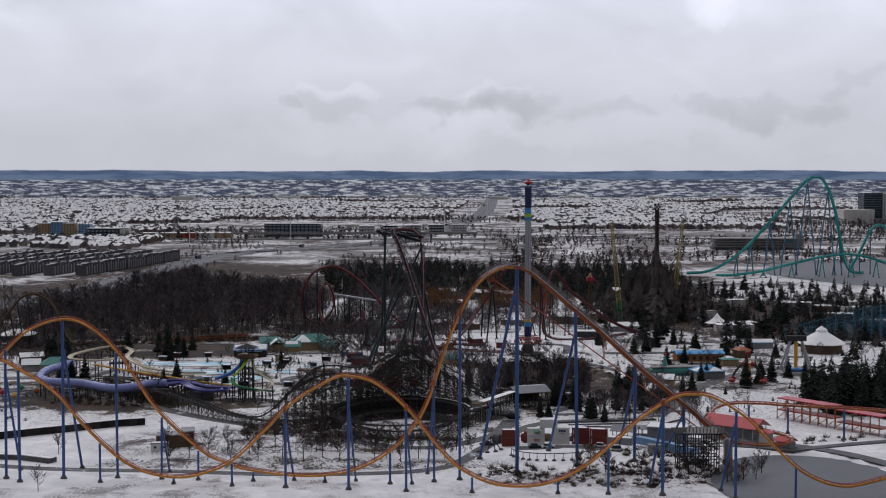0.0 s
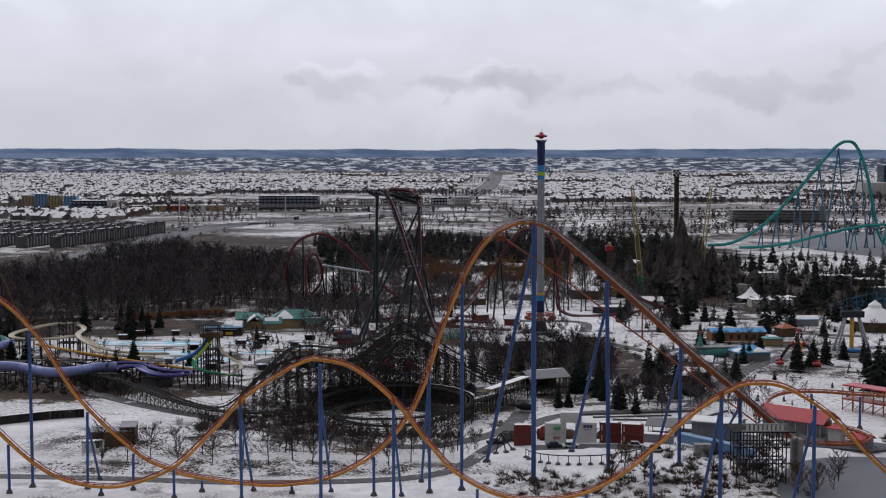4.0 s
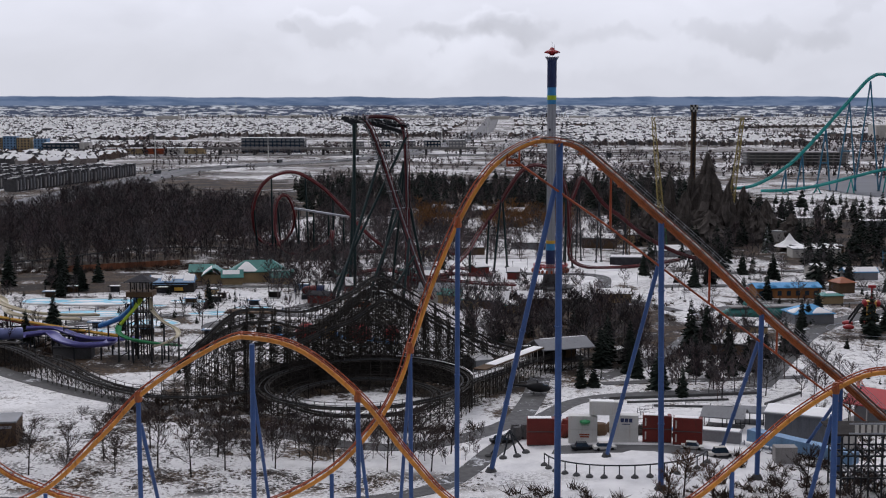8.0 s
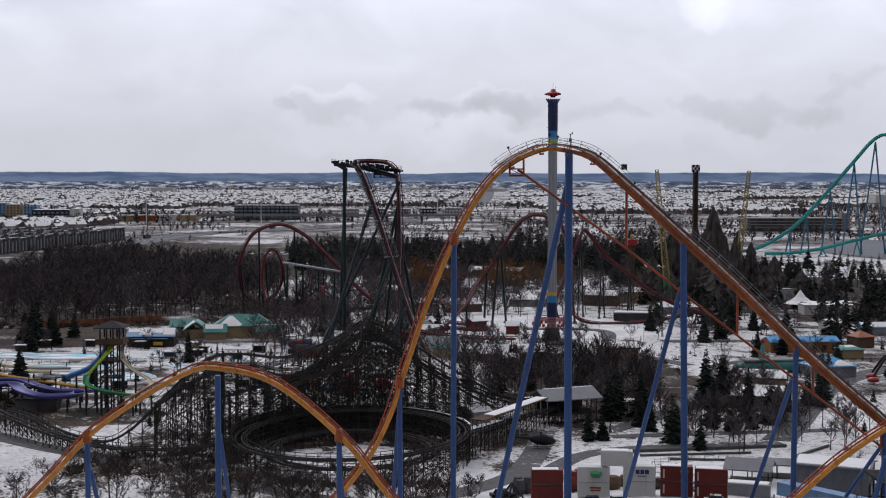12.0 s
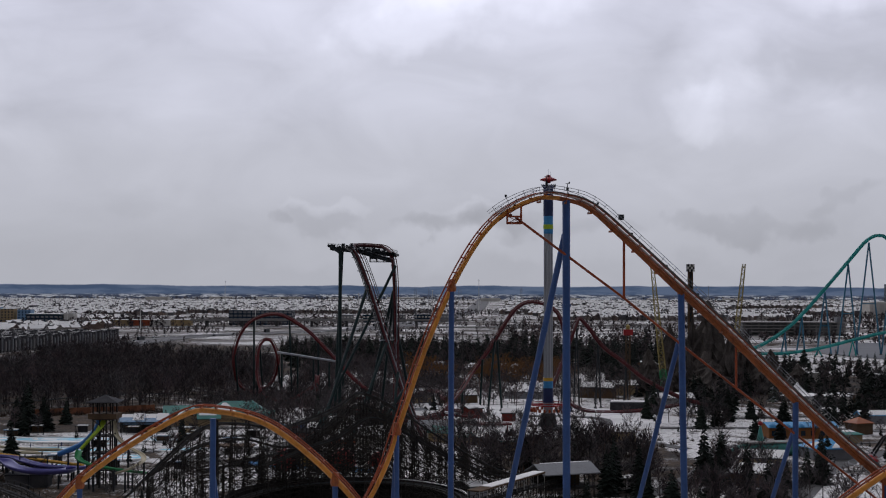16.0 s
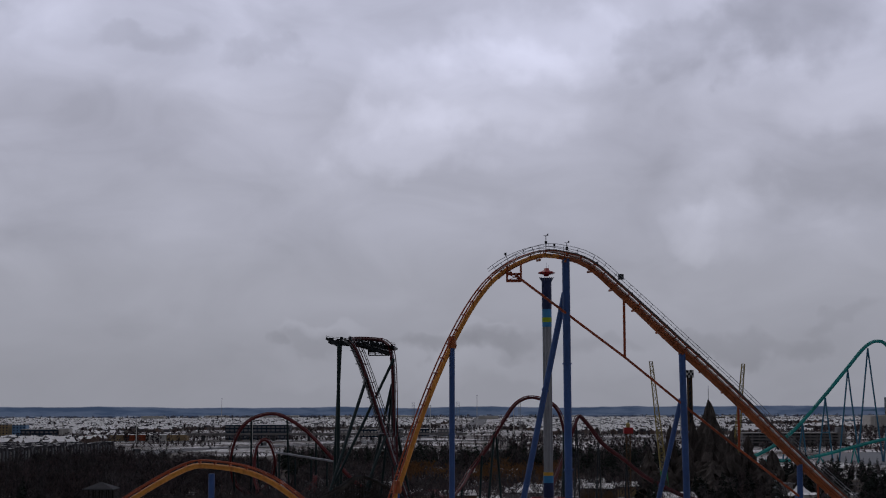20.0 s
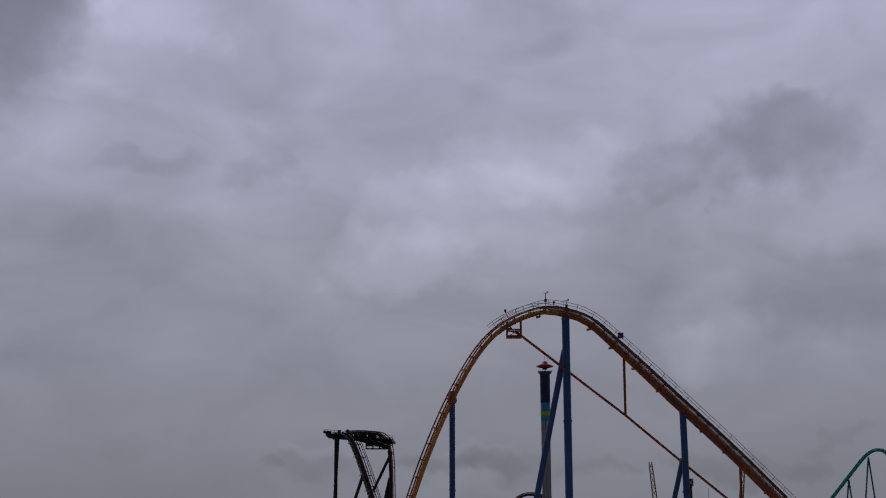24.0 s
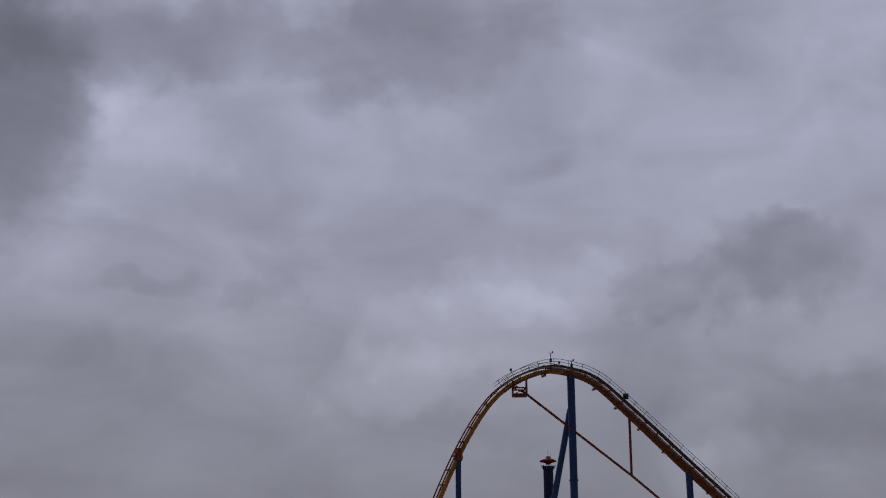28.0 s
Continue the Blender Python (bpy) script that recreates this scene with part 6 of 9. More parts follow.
# ---------------------------------------------------------------- trees and woods
def bare_template(rng, h=14.0, limbs=11, twigs=6, sub=2, thick=0.22, tw=0.05, low=0.2):
    """Trunk and limbs as one list of corners and faces; wood above and twigs as thin blades."""
    tr, cr = Mesh(), Mesh()
    lean = V((rng.uniform(-0.5, 0.5), rng.uniform(-0.5, 0.5), 0))
    top = V((0, 0, h * 0.93)) + lean * 2
    tr.sweep([(0, 0, -0.3), tuple(lean * 0.4 + V((0, 0, h * 0.3))), tuple(lean + V((0, 0, h * 0.62))), tuple(top)], [thick, thick * 0.75, thick * 0.4, 0.03], 5, False)

    def blade(a, d, L, w):
        s = d.cross(V((rng.uniform(-1, 1), rng.uniform(-1, 1), rng.uniform(-1, 1)))).normalized() * w
        cr.add([tuple(a - s), tuple(a + s), tuple(a + d * L)], [(0, 1, 2)])

    for k in range(limbs):
        f = rng.uniform(low, 0.95)
        a = V((0, 0, h * f * 0.93)) + lean * (f * 1.6)
        g = k * 2.4 + rng.uniform(-0.4, 0.4)
        L = h * 0.42 * (1.15 - f) + h * 0.10
        d = V((math.cos(g), math.sin(g), rng.uniform(0.5, 1.3))).normalized()
        mid = a + d * L * 0.55
        end = mid + (d + V((0, 0, 0.5))).normalized() * L * 0.5
        tr.sweep([tuple(a), tuple(mid), tuple(end)], [thick * 0.38, thick * 0.2, 0.015], 3, False)
        for j in range(twigs):
            q = a.lerp(mid, rng.uniform(0.3, 1)) if j % 2 else mid.lerp(end, rng.uniform(0, 1))
            e = (d + V((rng.uniform(-1, 1), rng.uniform(-1, 1), rng.uniform(-0.2, 1)))).normalized()
            l2 = L * rng.uniform(0.25, 0.5)
            blade(q, e, l2, tw)
            for _ in range(sub):
                q2 = q + e * l2 * rng.uniform(0.2, 0.8)
                e2 = (e + V((rng.uniform(-1, 1), rng.uniform(-1, 1), rng.uniform(-0.2, 0.9)))).normalized()
                blade(q2, e2, l2 * rng.uniform(0.4, 0.8), tw * 0.75)
    return tr, cr


def spruce_template(rng, h=11.0, whorls=15, arms=9, spread=0.24):
    tr, cr = Mesh(), Mesh()
    tr.sweep([(0, 0, -0.3), (0, 0, h * 0.95)], [h * 0.016, 0.02], 5, False)
    for w in range(whorls):
        f = 0.06 + 0.92 * (w + rng.uniform(0, 0.4)) / whorls
        zb, R = h * f, h * spread * (1.02 - f) ** 0.85 + 0.12
        for k in range(arms):
            g = 2 * math.pi * (k + rng.uniform(-0.35, 0.35)) / arms + w
            r = R * rng.uniform(0.62, 1.18)
            z = zb + rng.uniform(-0.6, 0.6) * h / whorls
            d, s = V((math.cos(g), math.sin(g), 0)), V((-math.sin(g), math.cos(g), 0))
            a = V((0, 0, z + 0.12 * R))
            m = d * r * 0.6 + V((0, 0, z - 0.18 * r))
            e = d * r + V((0, 0, z - 0.32 * r + rng.uniform(-0.1, 0.15)))
            wd = r * rng.uniform(0.2, 0.3)
            cr.add([tuple(a), tuple(m - s * wd), tuple(e), tuple(m + s * wd), tuple(m - V((0, 0, 0.25 * r)))], [(0, 1, 2), (0, 2, 3), (0, 4, 1), (0, 3, 4), (1, 4, 2), (4, 3, 2)])
    cr.add([(0.12, 0, h * 0.93), (-0.06, 0.1, h * 0.93), (-0.06, -0.1, h * 0.93), (0, 0, h * 1.02)], [(0, 1, 3), (1, 2, 3), (2, 0, 3)])
    return tr, cr


def scatter(mesh_list, spots, rng, lo=0.75, hi=1.2):
    """Joins turned and scaled copies of a few templates at spots (x, y) into big arrays."""
    vs, fs, n = [], [], 0
    packs = [(np.array(m.v), m.f) for m in mesh_list]
    for x, y in spots:
        v, f = packs[rng.randrange(len(packs))]
        g, k = rng.uniform(0, 6.28), rng.uniform(lo, hi)
        kx = k * rng.uniform(0.85, 1.15)
        R = np.array([[math.cos(g) * kx, -math.sin(g) * kx, 0], [math.sin(g) * kx, math.cos(g) * kx, 0], [0, 0, k]])
        vs.append(v @ R.T + np.array(on(x, y)))
        fs.append((f, n))
        n += len(v)
    return vs, fs


def stuff(name, mesh_list, spots, mat, label, category, rng, lo=0.75, hi=1.2):
    vs, fs = scatter(mesh_list, spots, rng, lo, hi)
    me = bpy.data.meshes.new(name)
    me.from_pydata(np.concatenate(vs).tolist(), [], [tuple(i + n for i in q) for f, n in fs for q in f])
    me.materials.append(mat)
    me.update()
    return tagged(new(name, me), label, category, kind="stuff")


def joined(*ms):
    out = Mesh()
    for m in ms:
        out.add(m.v, m.f)
    return out


def inside(x, y, poly):
    odd = False
    for (x0, y0), (x1, y1) in zip(poly, poly[1:] + poly[:1]):
        if (y0 > y) != (y1 > y) and x < x0 + (y - y0) / (y1 - y0) * (x1 - x0):
            odd = not odd
    return odd


def fill(poly, gap, rng, keep=1.0):
    xs, ys = [p[0] for p in poly], [p[1] for p in poly]
    spots = []
    y = min(ys)
    while y < max(ys):
        x = min(xs)
        while x < max(xs):
            q = (x + rng.uniform(-0.5, 0.5) * gap, y + rng.uniform(-0.5, 0.5) * gap)
            if inside(q[0], q[1], poly) and rng.random() < keep:
                spots.append(q)
            x += gap
        y += gap
    return spots


RNG = random.Random(7)
FAR_BARE = [joined(*bare_template(RNG, RNG.uniform(10, 17), 14, 8, 2, 0.22, 0.10, 0.14)) for _ in range(6)]
MID_BARE = [joined(*bare_template(RNG, RNG.uniform(7, 13), 15, 9, 3, 0.18, 0.075)) for _ in range(4)]
FAR_FIR = [joined(*spruce_template(RNG, RNG.uniform(8, 15), 10, 8, RNG.uniform(0.26, 0.40))) for _ in range(4)]
BUSH = []
for _ in range(3):
    b = Mesh()
    for k in range(34):
        g, e = RNG.uniform(0, 6.28), RNG.uniform(0.3, 1.4)
        d = V((math.cos(g) * math.cos(e), math.sin(g) * math.cos(e), math.sin(e)))
        a = V((RNG.uniform(-0.7, 0.7), RNG.uniform(-0.7, 0.7), 0))
        s = d.cross(V((RNG.uniform(-1, 1), RNG.uniform(-1, 1), 0.3))).normalized() * 0.07
        b.add([tuple(a - s), tuple(a + s), tuple(a + d * RNG.uniform(0.7, 1.7))], [(0, 1, 2)])
    BUSH.append(b)


CLUMP = []
for _ in range(4):
    b = Mesh()
    for k in range(26):
        g, q, z = RNG.uniform(0, 6.28), RNG.uniform(0, 4.5), RNG.uniform(0.5, 9)
        q *= math.sqrt(max(0.1, 1 - (z / 10.5) ** 2))
        a, d = V((q * math.cos(g), q * math.sin(g), z)), V((RNG.uniform(-1, 1), RNG.uniform(-1, 1), RNG.uniform(-0.3, 1.2))).normalized()
        s_ = d.cross(V((RNG.uniform(-1, 1), RNG.uniform(-1, 1), 0.3))).normalized() * RNG.uniform(0.5, 1.2)
        b.add([tuple(a - s_), tuple(a + s_), tuple(a + d * RNG.uniform(1.6, 3.2))], [(0, 1, 2)])
    b.tube((0, 0, -0.2), (0, 0, 6), 0.2, n=4)
    CLUMP.append(b)


def off_highway(spots, wide=34):
    """Leaves the highway's strip free of trees."""
    ln = [np.array(q, float) for q in HIGHWAY[:7]]
    keep = []
    for q in spots:
        p = np.array(q)
        near = min(np.linalg.norm(p - a - (b - a) * min(1.0, max(0.0, float((p - a) @ (b - a) / ((b - a) @ (b - a)))))) for a, b in zip(ln, ln[1:]))
        if near > wide:
            keep.append(q)
    return keep


def build_woods():
    woods = [(-268, 340), (-235, 345), (-205, 372), (-165, 380), (-140, 405), (-110, 415), (-108, 560), (-128, 640), (-150, 690), (-200, 720), (-262, 830), (-300, 740), (-330, 600), (-315, 520)]
    stuff("far_woods", FAR_BARE, off_highway(fill(woods, 6.4, RNG, 0.86)), WOODS, "dense grey-brown leafless wood standing in snow", "woods", RNG, 0.5, 1.3)
    west = [(-420, 330), (-268, 340), (-345, 640), (-430, 700), (-560, 560)]
    stuff("west_woods", FAR_BARE, off_highway(fill(west, 9, RNG, 0.6)), WOODS, "thin leafless trees beside the highway", "woods", RNG)
    park = [(-100, 392), (-30, 330), (60, 420), (110, 560), (-100, 700)]
    stuff("park_woods", FAR_BARE, [q for q in fill(park, 6.2, RNG, 0.66) if q[0] < -12 or RNG.random() < 0.5], WOODS, "leafless park trees between the rides", "woods", RNG, 0.6, 0.95)
    stuff("loop_woods", FAR_BARE, fill([(-126, 352), (-64, 350), (-60, 392), (-90, 394), (-128, 400)], 5.2, RNG, 0.7), WOODS, "bare dark trees in front of the red loops", "woods", RNG, 0.5, 0.85)
    stuff("willow_grove", FAR_BARE, [q for q in fill([(-40, 515), (48, 525), (52, 610), (-44, 615)], 6, RNG, 0.9) if noise.noise(V((q[0] * 0.035, q[1] * 0.02, 4.0))) > -0.05], WILLOW, "golden-brown leafless willows", "willows", RNG, 0.8, 1.05)
    stuff("glade_trees", MID_BARE, fill([(-92, 268), (-40, 268), (-26, 330), (-60, 345), (-100, 350)], 5.2, RNG, 0.55) + fill([(-60, 250), (-30, 215), (-10, 230), (60, 300), (90, 300), (90, 340), (70, 330), (40, 290), (-20, 300)], 7, RNG, 0.42) + fill([(-110, 200), (-70, 180), (-60, 230), (-100, 232)], 8, RNG, 0.3), WOODS, "bare trees round the rides", "trees", RNG, 0.6, 1.05)
    belt = [(-110, 640), (170, 700), (200, 940), (-160, 960)]
    stuff("conifer_belt", FAR_FIR, fill(belt, 9, RNG, 0.48), NEEDLE, "dark green conifers in a far belt", "conifers", RNG, 0.8, 1.3)
    stuff("belt_woods", FAR_BARE, fill(belt, 10, RNG, 0.6), WOODS, "bare trees mixed into the conifer belt", "woods", RNG, 0.7, 1.0)
    east = [(66, 430), (82, 388), (100, 325), (137, 332), (165, 345), (185, 320), (190, 240), (240, 330), (290, 420), (330, 560), (230, 640), (80, 700)]
    stuff("dark_conifers", FAR_FIR, [q for q in fill(east, 8.0, RNG, 0.40) if ((q[0] - 124) / 15) ** 2 + ((q[1] - 388) / 60) ** 2 > 1], NEEDLE, "dense dark pines round the rock mountain", "conifers", RNG, 0.7, 1.2)
    east2 = [(150, 640), (520, 560), (560, 680), (180, 760)]
    stuff("lot_conifers", FAR_FIR, fill(east2, 15, RNG, 0.5), NEEDLE, "scattered dark conifers by the far lots", "conifers", RNG, 0.7, 1.1)
    mid = [(-12, 168), (26, 136), (36, 140), (42, 190), (48, 228), (12, 236), (-20, 222)]
    stuff("plaza_trees", MID_BARE, fill(mid, 4.8, RNG, 0.5), WOODS, "bare brown trees on the slope behind the station", "trees", RNG)
    mid2 = [(46, 84), (60, 94), (86, 92), (84, 125), (66, 132), (76, 176), (62, 202), (48, 150), (24, 118)]
    stuff("garden_trees", MID_BARE, fill(mid2, 5, RNG, 0.5), WOODS, "bare garden trees among snow patches", "trees", RNG, 0.6, 1.0)
    under = [(-112, 60), (-70, 52), (-20, 48), (-14, 58), (-60, 62), (-100, 78)]
    stuff("trackside_brush", MID_BARE, fill(under, 5.5, RNG, 0.5), WOODS, "brown brush at the foot of the wooden coaster", "brush", RNG, 0.3, 0.5)
    spots = fill([(-60, 112), (-12, 112), (0, 150), (-40, 160)], 4, RNG, 0.5) + fill([(-20, 160), (70, 140), (90, 260), (-30, 300)], 7, RNG, 0.45)
    spots += fill([(60, -8), (84, -8), (84, 20), (56, 20)], 3, RNG, 0.6) + fill([(-14, -6), (4, -12), (8, 6), (-8, 8)], 2.6, RNG, 0.45) + fill([(28, -6), (58, -10), (60, 10), (30, 12)], 2.8, RNG, 0.6)
    spots += fill([(-8, -20), (40, -22), (60, -14), (40, 8), (6, 2)], 2.6, RNG, 0.45) + fill([(34, 10), (66, 6), (70, 34), (38, 34)], 3, RNG, 0.45) + fill([(-190, 136), (-140, 128), (-128, 180), (-195, 190)], 3.4, RNG, 0.6) + fill([(0, 48), (40, 46), (44, 56), (4, 58)], 2.4, RNG, 0.5)
    spots += fill([(66, 36), (80, 40), (76, 60), (62, 56)], 3, RNG, 0.6) + fill([(84, 44), (140, 60), (150, 70), (90, 60)], 3, RNG, 0.5)
    stuff("brush", BUSH, spots, SHRUB, "low brown leafless brush poking through snow", "brush", RNG, 0.8, 1.8)
    tufts = fill([(-132, 24), (-60, 24), (-62, 66), (-128, 66)], 2.3, RNG, 0.4) + fill([(-140, 6), (-10, 6), (-10, 22), (-140, 22)], 2.1, RNG, 0.35)
    stuff("grass_tufts", BUSH, tufts, SHRUB, "dead grass tufts on the snowy bank", "grass", RNG, 0.25, 0.5)
    shrubs = [(x, y) for x, y in fill([(-190, 112), (180, 112), (190, 330), (-190, 330)], 9, RNG, 0.42) if (x - 10) ** 2 / 3600 + (y - 342) ** 2 / 1700 > 1 and not (-80 < x < 20 and y < 160) and not (x < -100 and y < 200) and (noise.noise(V((x * 0.03, y * 0.03, 9.0))) > -0.15)]
    stuff("evergreen_shrubs", FAR_FIR, shrubs, NEEDLE, "clipped dark evergreen shrubs along park paths", "shrubs", RNG, 0.12, 0.34)
    stuff("park_saplings", MID_BARE, [(x + RNG.uniform(-4, 4), y + RNG.uniform(-4, 4)) for x, y in shrubs[::2]], WOODS, "small bare trees along park paths", "trees", RNG, 0.4, 0.8)
    edge = fill([(-300, 310), (-100, 372), (-96, 392), (-300, 335)], 3.2, RNG, 0.6) + fill([(-110, 60), (-70, 56), (-66, 112), (-90, 100)], 3, RNG, 0.5) + fill([(-70, 54), (-14, 54), (-12, 60), (-70, 62)], 2.2, RNG, 0.7)
    rim = fill([(-300, 318), (-235, 330), (-196, 356), (-165, 378), (-106, 400), (-106, 416), (-165, 396), (-240, 356), (-300, 344)], 4.0, RNG, 0.75)
    glade = fill([(-262, 250), (-206, 246), (-196, 286), (-200, 345), (-275, 322)], 5.6, RNG, 0.55)
    stuff("glade_brush", MID_BARE, glade, WOODS, "bare young trees between the pools and the wood", "trees", RNG, 0.35, 0.85)
    stuff("wood_edge_saplings", MID_BARE, rim, WOODS, "dense dark saplings along the edge of the wood", "brush", RNG, 0.3, 0.62)
    stuff("wood_edge_brush", BUSH, edge, SHRUB, "dark brush along the edge of the wood", "brush", RNG, 0.9, 2.0)
    stuff("shore_pines", FAR_FIR, fill([(132, 104), (166, 98), (204, 140), (196, 196), (152, 190), (130, 150)], 6.5, RNG, 0.7), NEEDLE, "tall dark pines above the pond", "conifers", RNG, 1.0, 1.5)
    stuff("east_bare_trees", FAR_BARE, fill(east, 12, RNG, 0.6), WOODS, "bare brown trees among the dark pines", "trees", RNG, 0.6, 0.95)
    stuff("bowl_brush", MID_BARE, fill([(-78, 28), (-14, 26), (-10, 52), (-72, 54)], 3.6, RNG, 0.75), WOODS, "dense brown brush below the wooden bowl", "brush", RNG, 0.28, 0.55)
    verge = [(x, y) for x, y in off_highway(fill([(-430, 930), (60, 930), (240, 1240), (240, 1700), (-420, 1660)], 11, RNG, 0.7), 30) if noise.noise(V((x * 0.008, y * 0.012, 2.0))) > 0.16]
    stuff("verge_brush", CLUMP, verge, WOODS, "dark brush and young trees on the highway verges", "brush", RNG, 0.2, 0.65)
    # far tree lines among the suburbs
    lines = []
    for _ in range(105):
        y = RNG.uniform(1000, 4800) if _ % 3 else RNG.uniform(1000, 2300)
        x0 = RNG.uniform(-0.55, 0.55) * y
        L, sl = RNG.uniform(120, 500), RNG.uniform(-0.15, 0.15)
        lines += [q for q in [(x0 + t * 9 + RNG.uniform(-4, 4), y + sl * t * 9 + RNG.uniform(-9, 9)) for t in range(int(L / 9))] if not (q[1] < 1500 and -420 < q[0] < 40)]
    lines += [(x + RNG.uniform(-8, 8), 4820 + RNG.uniform(-60, 60) + 60 * math.sin(x * 0.004)) for x in range(-2400, 2400, 6)]
    lines += [(x + RNG.uniform(-8, 8), 4350 + RNG.uniform(-40, 40) + 90 * math.sin(x * 0.003)) for x in range(-2200, 300, 8)]
    stuff("far_tree_lines", CLUMP, lines, WOODS, "distant dark tree lines across the plain", "tree line", RNG, 0.7, 1.3)


build_woods()


def tree_things():
    bt = []
    for i in range(4):
        rng = random.Random(20 + i)
        tr, cr = bare_template(rng, (8.5, 10, 11.5, 9.5)[i], 18, 9, 4, 0.17)
        t = thing("bare_tree", (0, 0, 0), "leafless dark-branched tree standing in snow", "tree", "bare trees on the bank")
        part("trunk", tr, BARK, t)
        part("crown", cr, TWIG, t)
        bt.append(t)
    rng = random.Random(3)
    spots = [(-118, 16), (-112, 20), (-105, 17), (-97, 15), (-88, 19), (-80, 22), (-72, 16), (-66, 21), (-60, 17), (-56, 23), (-48, 18), (-44, 24), (-39, 17), (-33, 22), (-28, 30), (-24, 22), (-100, 28), (-92, 26), (-69, 30), (-52, 32), (-40, 36), (-84, 34), (-62, 40), (-30, 38), (-20, 36), (-120, 24),
             (40, -8), (52, -12), (48, 4), (56, -4), (78, -4), (82, 6), (70, -12), (-150, -28), (-172, -26), (-182, -18), (-160, 30), (-150, 150), (-170, 148), (20, 180), (30, 200), (8, 205), (60, 185), (72, 62), (66, 66), (150, 66), (160, 74), (168, 70)]
    for i, (x, y) in enumerate(spots):
        k = rng.uniform(0.75, 1.2) * (0.7 if y < 0 else 1.0)
        m = Matrix.Translation(on(x, y)) @ Matrix.Rotation(rng.uniform(0, 6.28), 4, "Z")
        if i < 4:
            bt[i].matrix_basis = m @ Matrix.Diagonal((k, k, k, 1))
        else:
            copy_thing(bt[i % 4], m).scale = (k, k, k)
    sp = []
    for i in range(3):
        rng2 = random.Random(50 + i)
        tr, cr = spruce_template(rng2, (10, 12, 9)[i], 17, 11, (0.30, 0.26, 0.34)[i])
        t = thing("spruce_tree", (0, 0, 0), "dark green spruce with dense drooping branches", "tree", "spruces by the paths")
        part("trunk", tr, BARK, t)
        part("crown", cr, NEEDLE, t)
        sp.append(t)
    spots = [(31, 140, 1.3), (25, 145, 1.2), (34, 105, 1.2), (56, 158, 1.5), (58, 134, 1.2), (63, 131, 1.2), (84, 159, 1.2), (113, 185, 1.3), (123, 200, 1.3), (129, 204, 1.3), (140, 168, 1.3), (146, 163, 1.3), (22, 135, 1.2), (51, 156, 1.4), (29, 126, 0.9), (66, 134, 1.0), (137, 172, 1.1), (150, 170, 1.2), (-230, 272, 1.5), (-226, 276, 1.4), (-234, 276, 1.4), (-222, 270, 1.3), (-174, 290, 1.3), (-166, 292, 1.2), (30.5, 120, 0.9), (47, 125, 1.1), (51, 121, 0.8), (60, 140, 0.85), (14, 107, 0.75), (17.5, 108, 0.7), (36, 112, 0.8), (39, 96, 0.7), (57, 124, 0.75), (72, 150, 0.8), (80, 160, 0.9), (86, 172, 0.7), (54, 150, 1.0), (24, 140, 0.9),
             (-6, 176, 1.0), (4, 186, 1.1), (-14, 190, 0.9), (20, 196, 1.0), (-46, 262, 1.2), (-108, 246, 0.9), (-128, 196, 0.8), (-152, 172, 1.1), (-170, 276, 0.9), (-200, 196, 1.3), (-206, 200, 1.2), (-196, 204, 1.1), (-203, 190, 1.0), (-152, 202, 1.15), (-178, 308, 1.5), (-183, 311, 1.3), (-173, 312, 1.2), (-199, 305, 1.4), (-124, 300, 0.8), (-166, 318, 1.0),
             (118, 208, 1.0), (122, 200, 0.9), (140, 218, 1.0), (146, 210, 0.9), (100, 214, 0.9), (104, 220, 0.8), (96, 206, 0.8), (110, 240, 0.9),
             (136, 118, 1.7), (141, 124, 1.9), (147, 120, 1.7), (152, 128, 1.9), (157, 122, 1.6), (143, 132, 1.8), (150, 138, 1.9), (160, 136, 1.7), (138, 130, 1.7), (166, 142, 1.6), (174, 148, 1.5), (182, 152, 1.5), (190, 158, 1.4), (198, 160, 1.4), (170, 156, 1.5), (134, 110, 1.2), (146, 112, 1.4), (206, 170, 1.4),
             (88, 262, 1.0), (98, 268, 0.9), (76, 300, 1.1), (84, 312, 1.2), (92, 330, 1.2), (104, 344, 1.1), (60, 330, 1.1), (66, 352, 1.2), (114, 330, 1.2), (-70, 330, 1.0), (-24, 308, 0.9), (-64, 318, 1.0), (126, 300, 1.0), (140, 310, 1.1), (150, 290, 1.0)]
    rng = random.Random(5)
    for i, (x, y, k) in enumerate(spots):
        m = Matrix.Translation(on(x, y)) @ Matrix.Rotation(rng.uniform(0, 6.28), 4, "Z")
        if i < 3:
            sp[i].matrix_basis = m @ Matrix.Diagonal((k, k, k, 1))
        else:
            t = copy_thing(sp[i % 3], m)
            t.scale = (k * rng.uniform(0.9, 1.1), k, k)
    for x, y, h, sd in ((68, -8, 10.5, 91), (74, -4, 9, 92), (24, 0, 9.5, 93), (29, -3, 8, 94), (20, -6, 7.5, 95)):
        t = thing("willow_tree", on(x, y), "brown leafless willow with a dense round crown", "tree", "willows by the pond")
        tr, cr = bare_template(random.Random(sd), h, 26, 12, 4, 0.2, 0.045)
        for m in (tr, cr):
            m.v = [(a + x, b + y, c + land(x, y)) for a, b, c in m.v]
        part("trunk", tr, BARK, t)
        part("crown", cr, WILLOWTWIG, t)
    # snow-dusted tree
    x, y = 133, 430
    t = thing("snowy_spruce", on(x, y), "spruce lit white with clinging snow", "tree")
    tr, cr = spruce_template(random.Random(77), 13, 12, 9, 0.25)
    tr.v = [(a + x, b + y, c + land(x, y)) for a, b, c in tr.v]
    cr.v = [(a + x, b + y, c + land(x, y)) for a, b, c in cr.v]
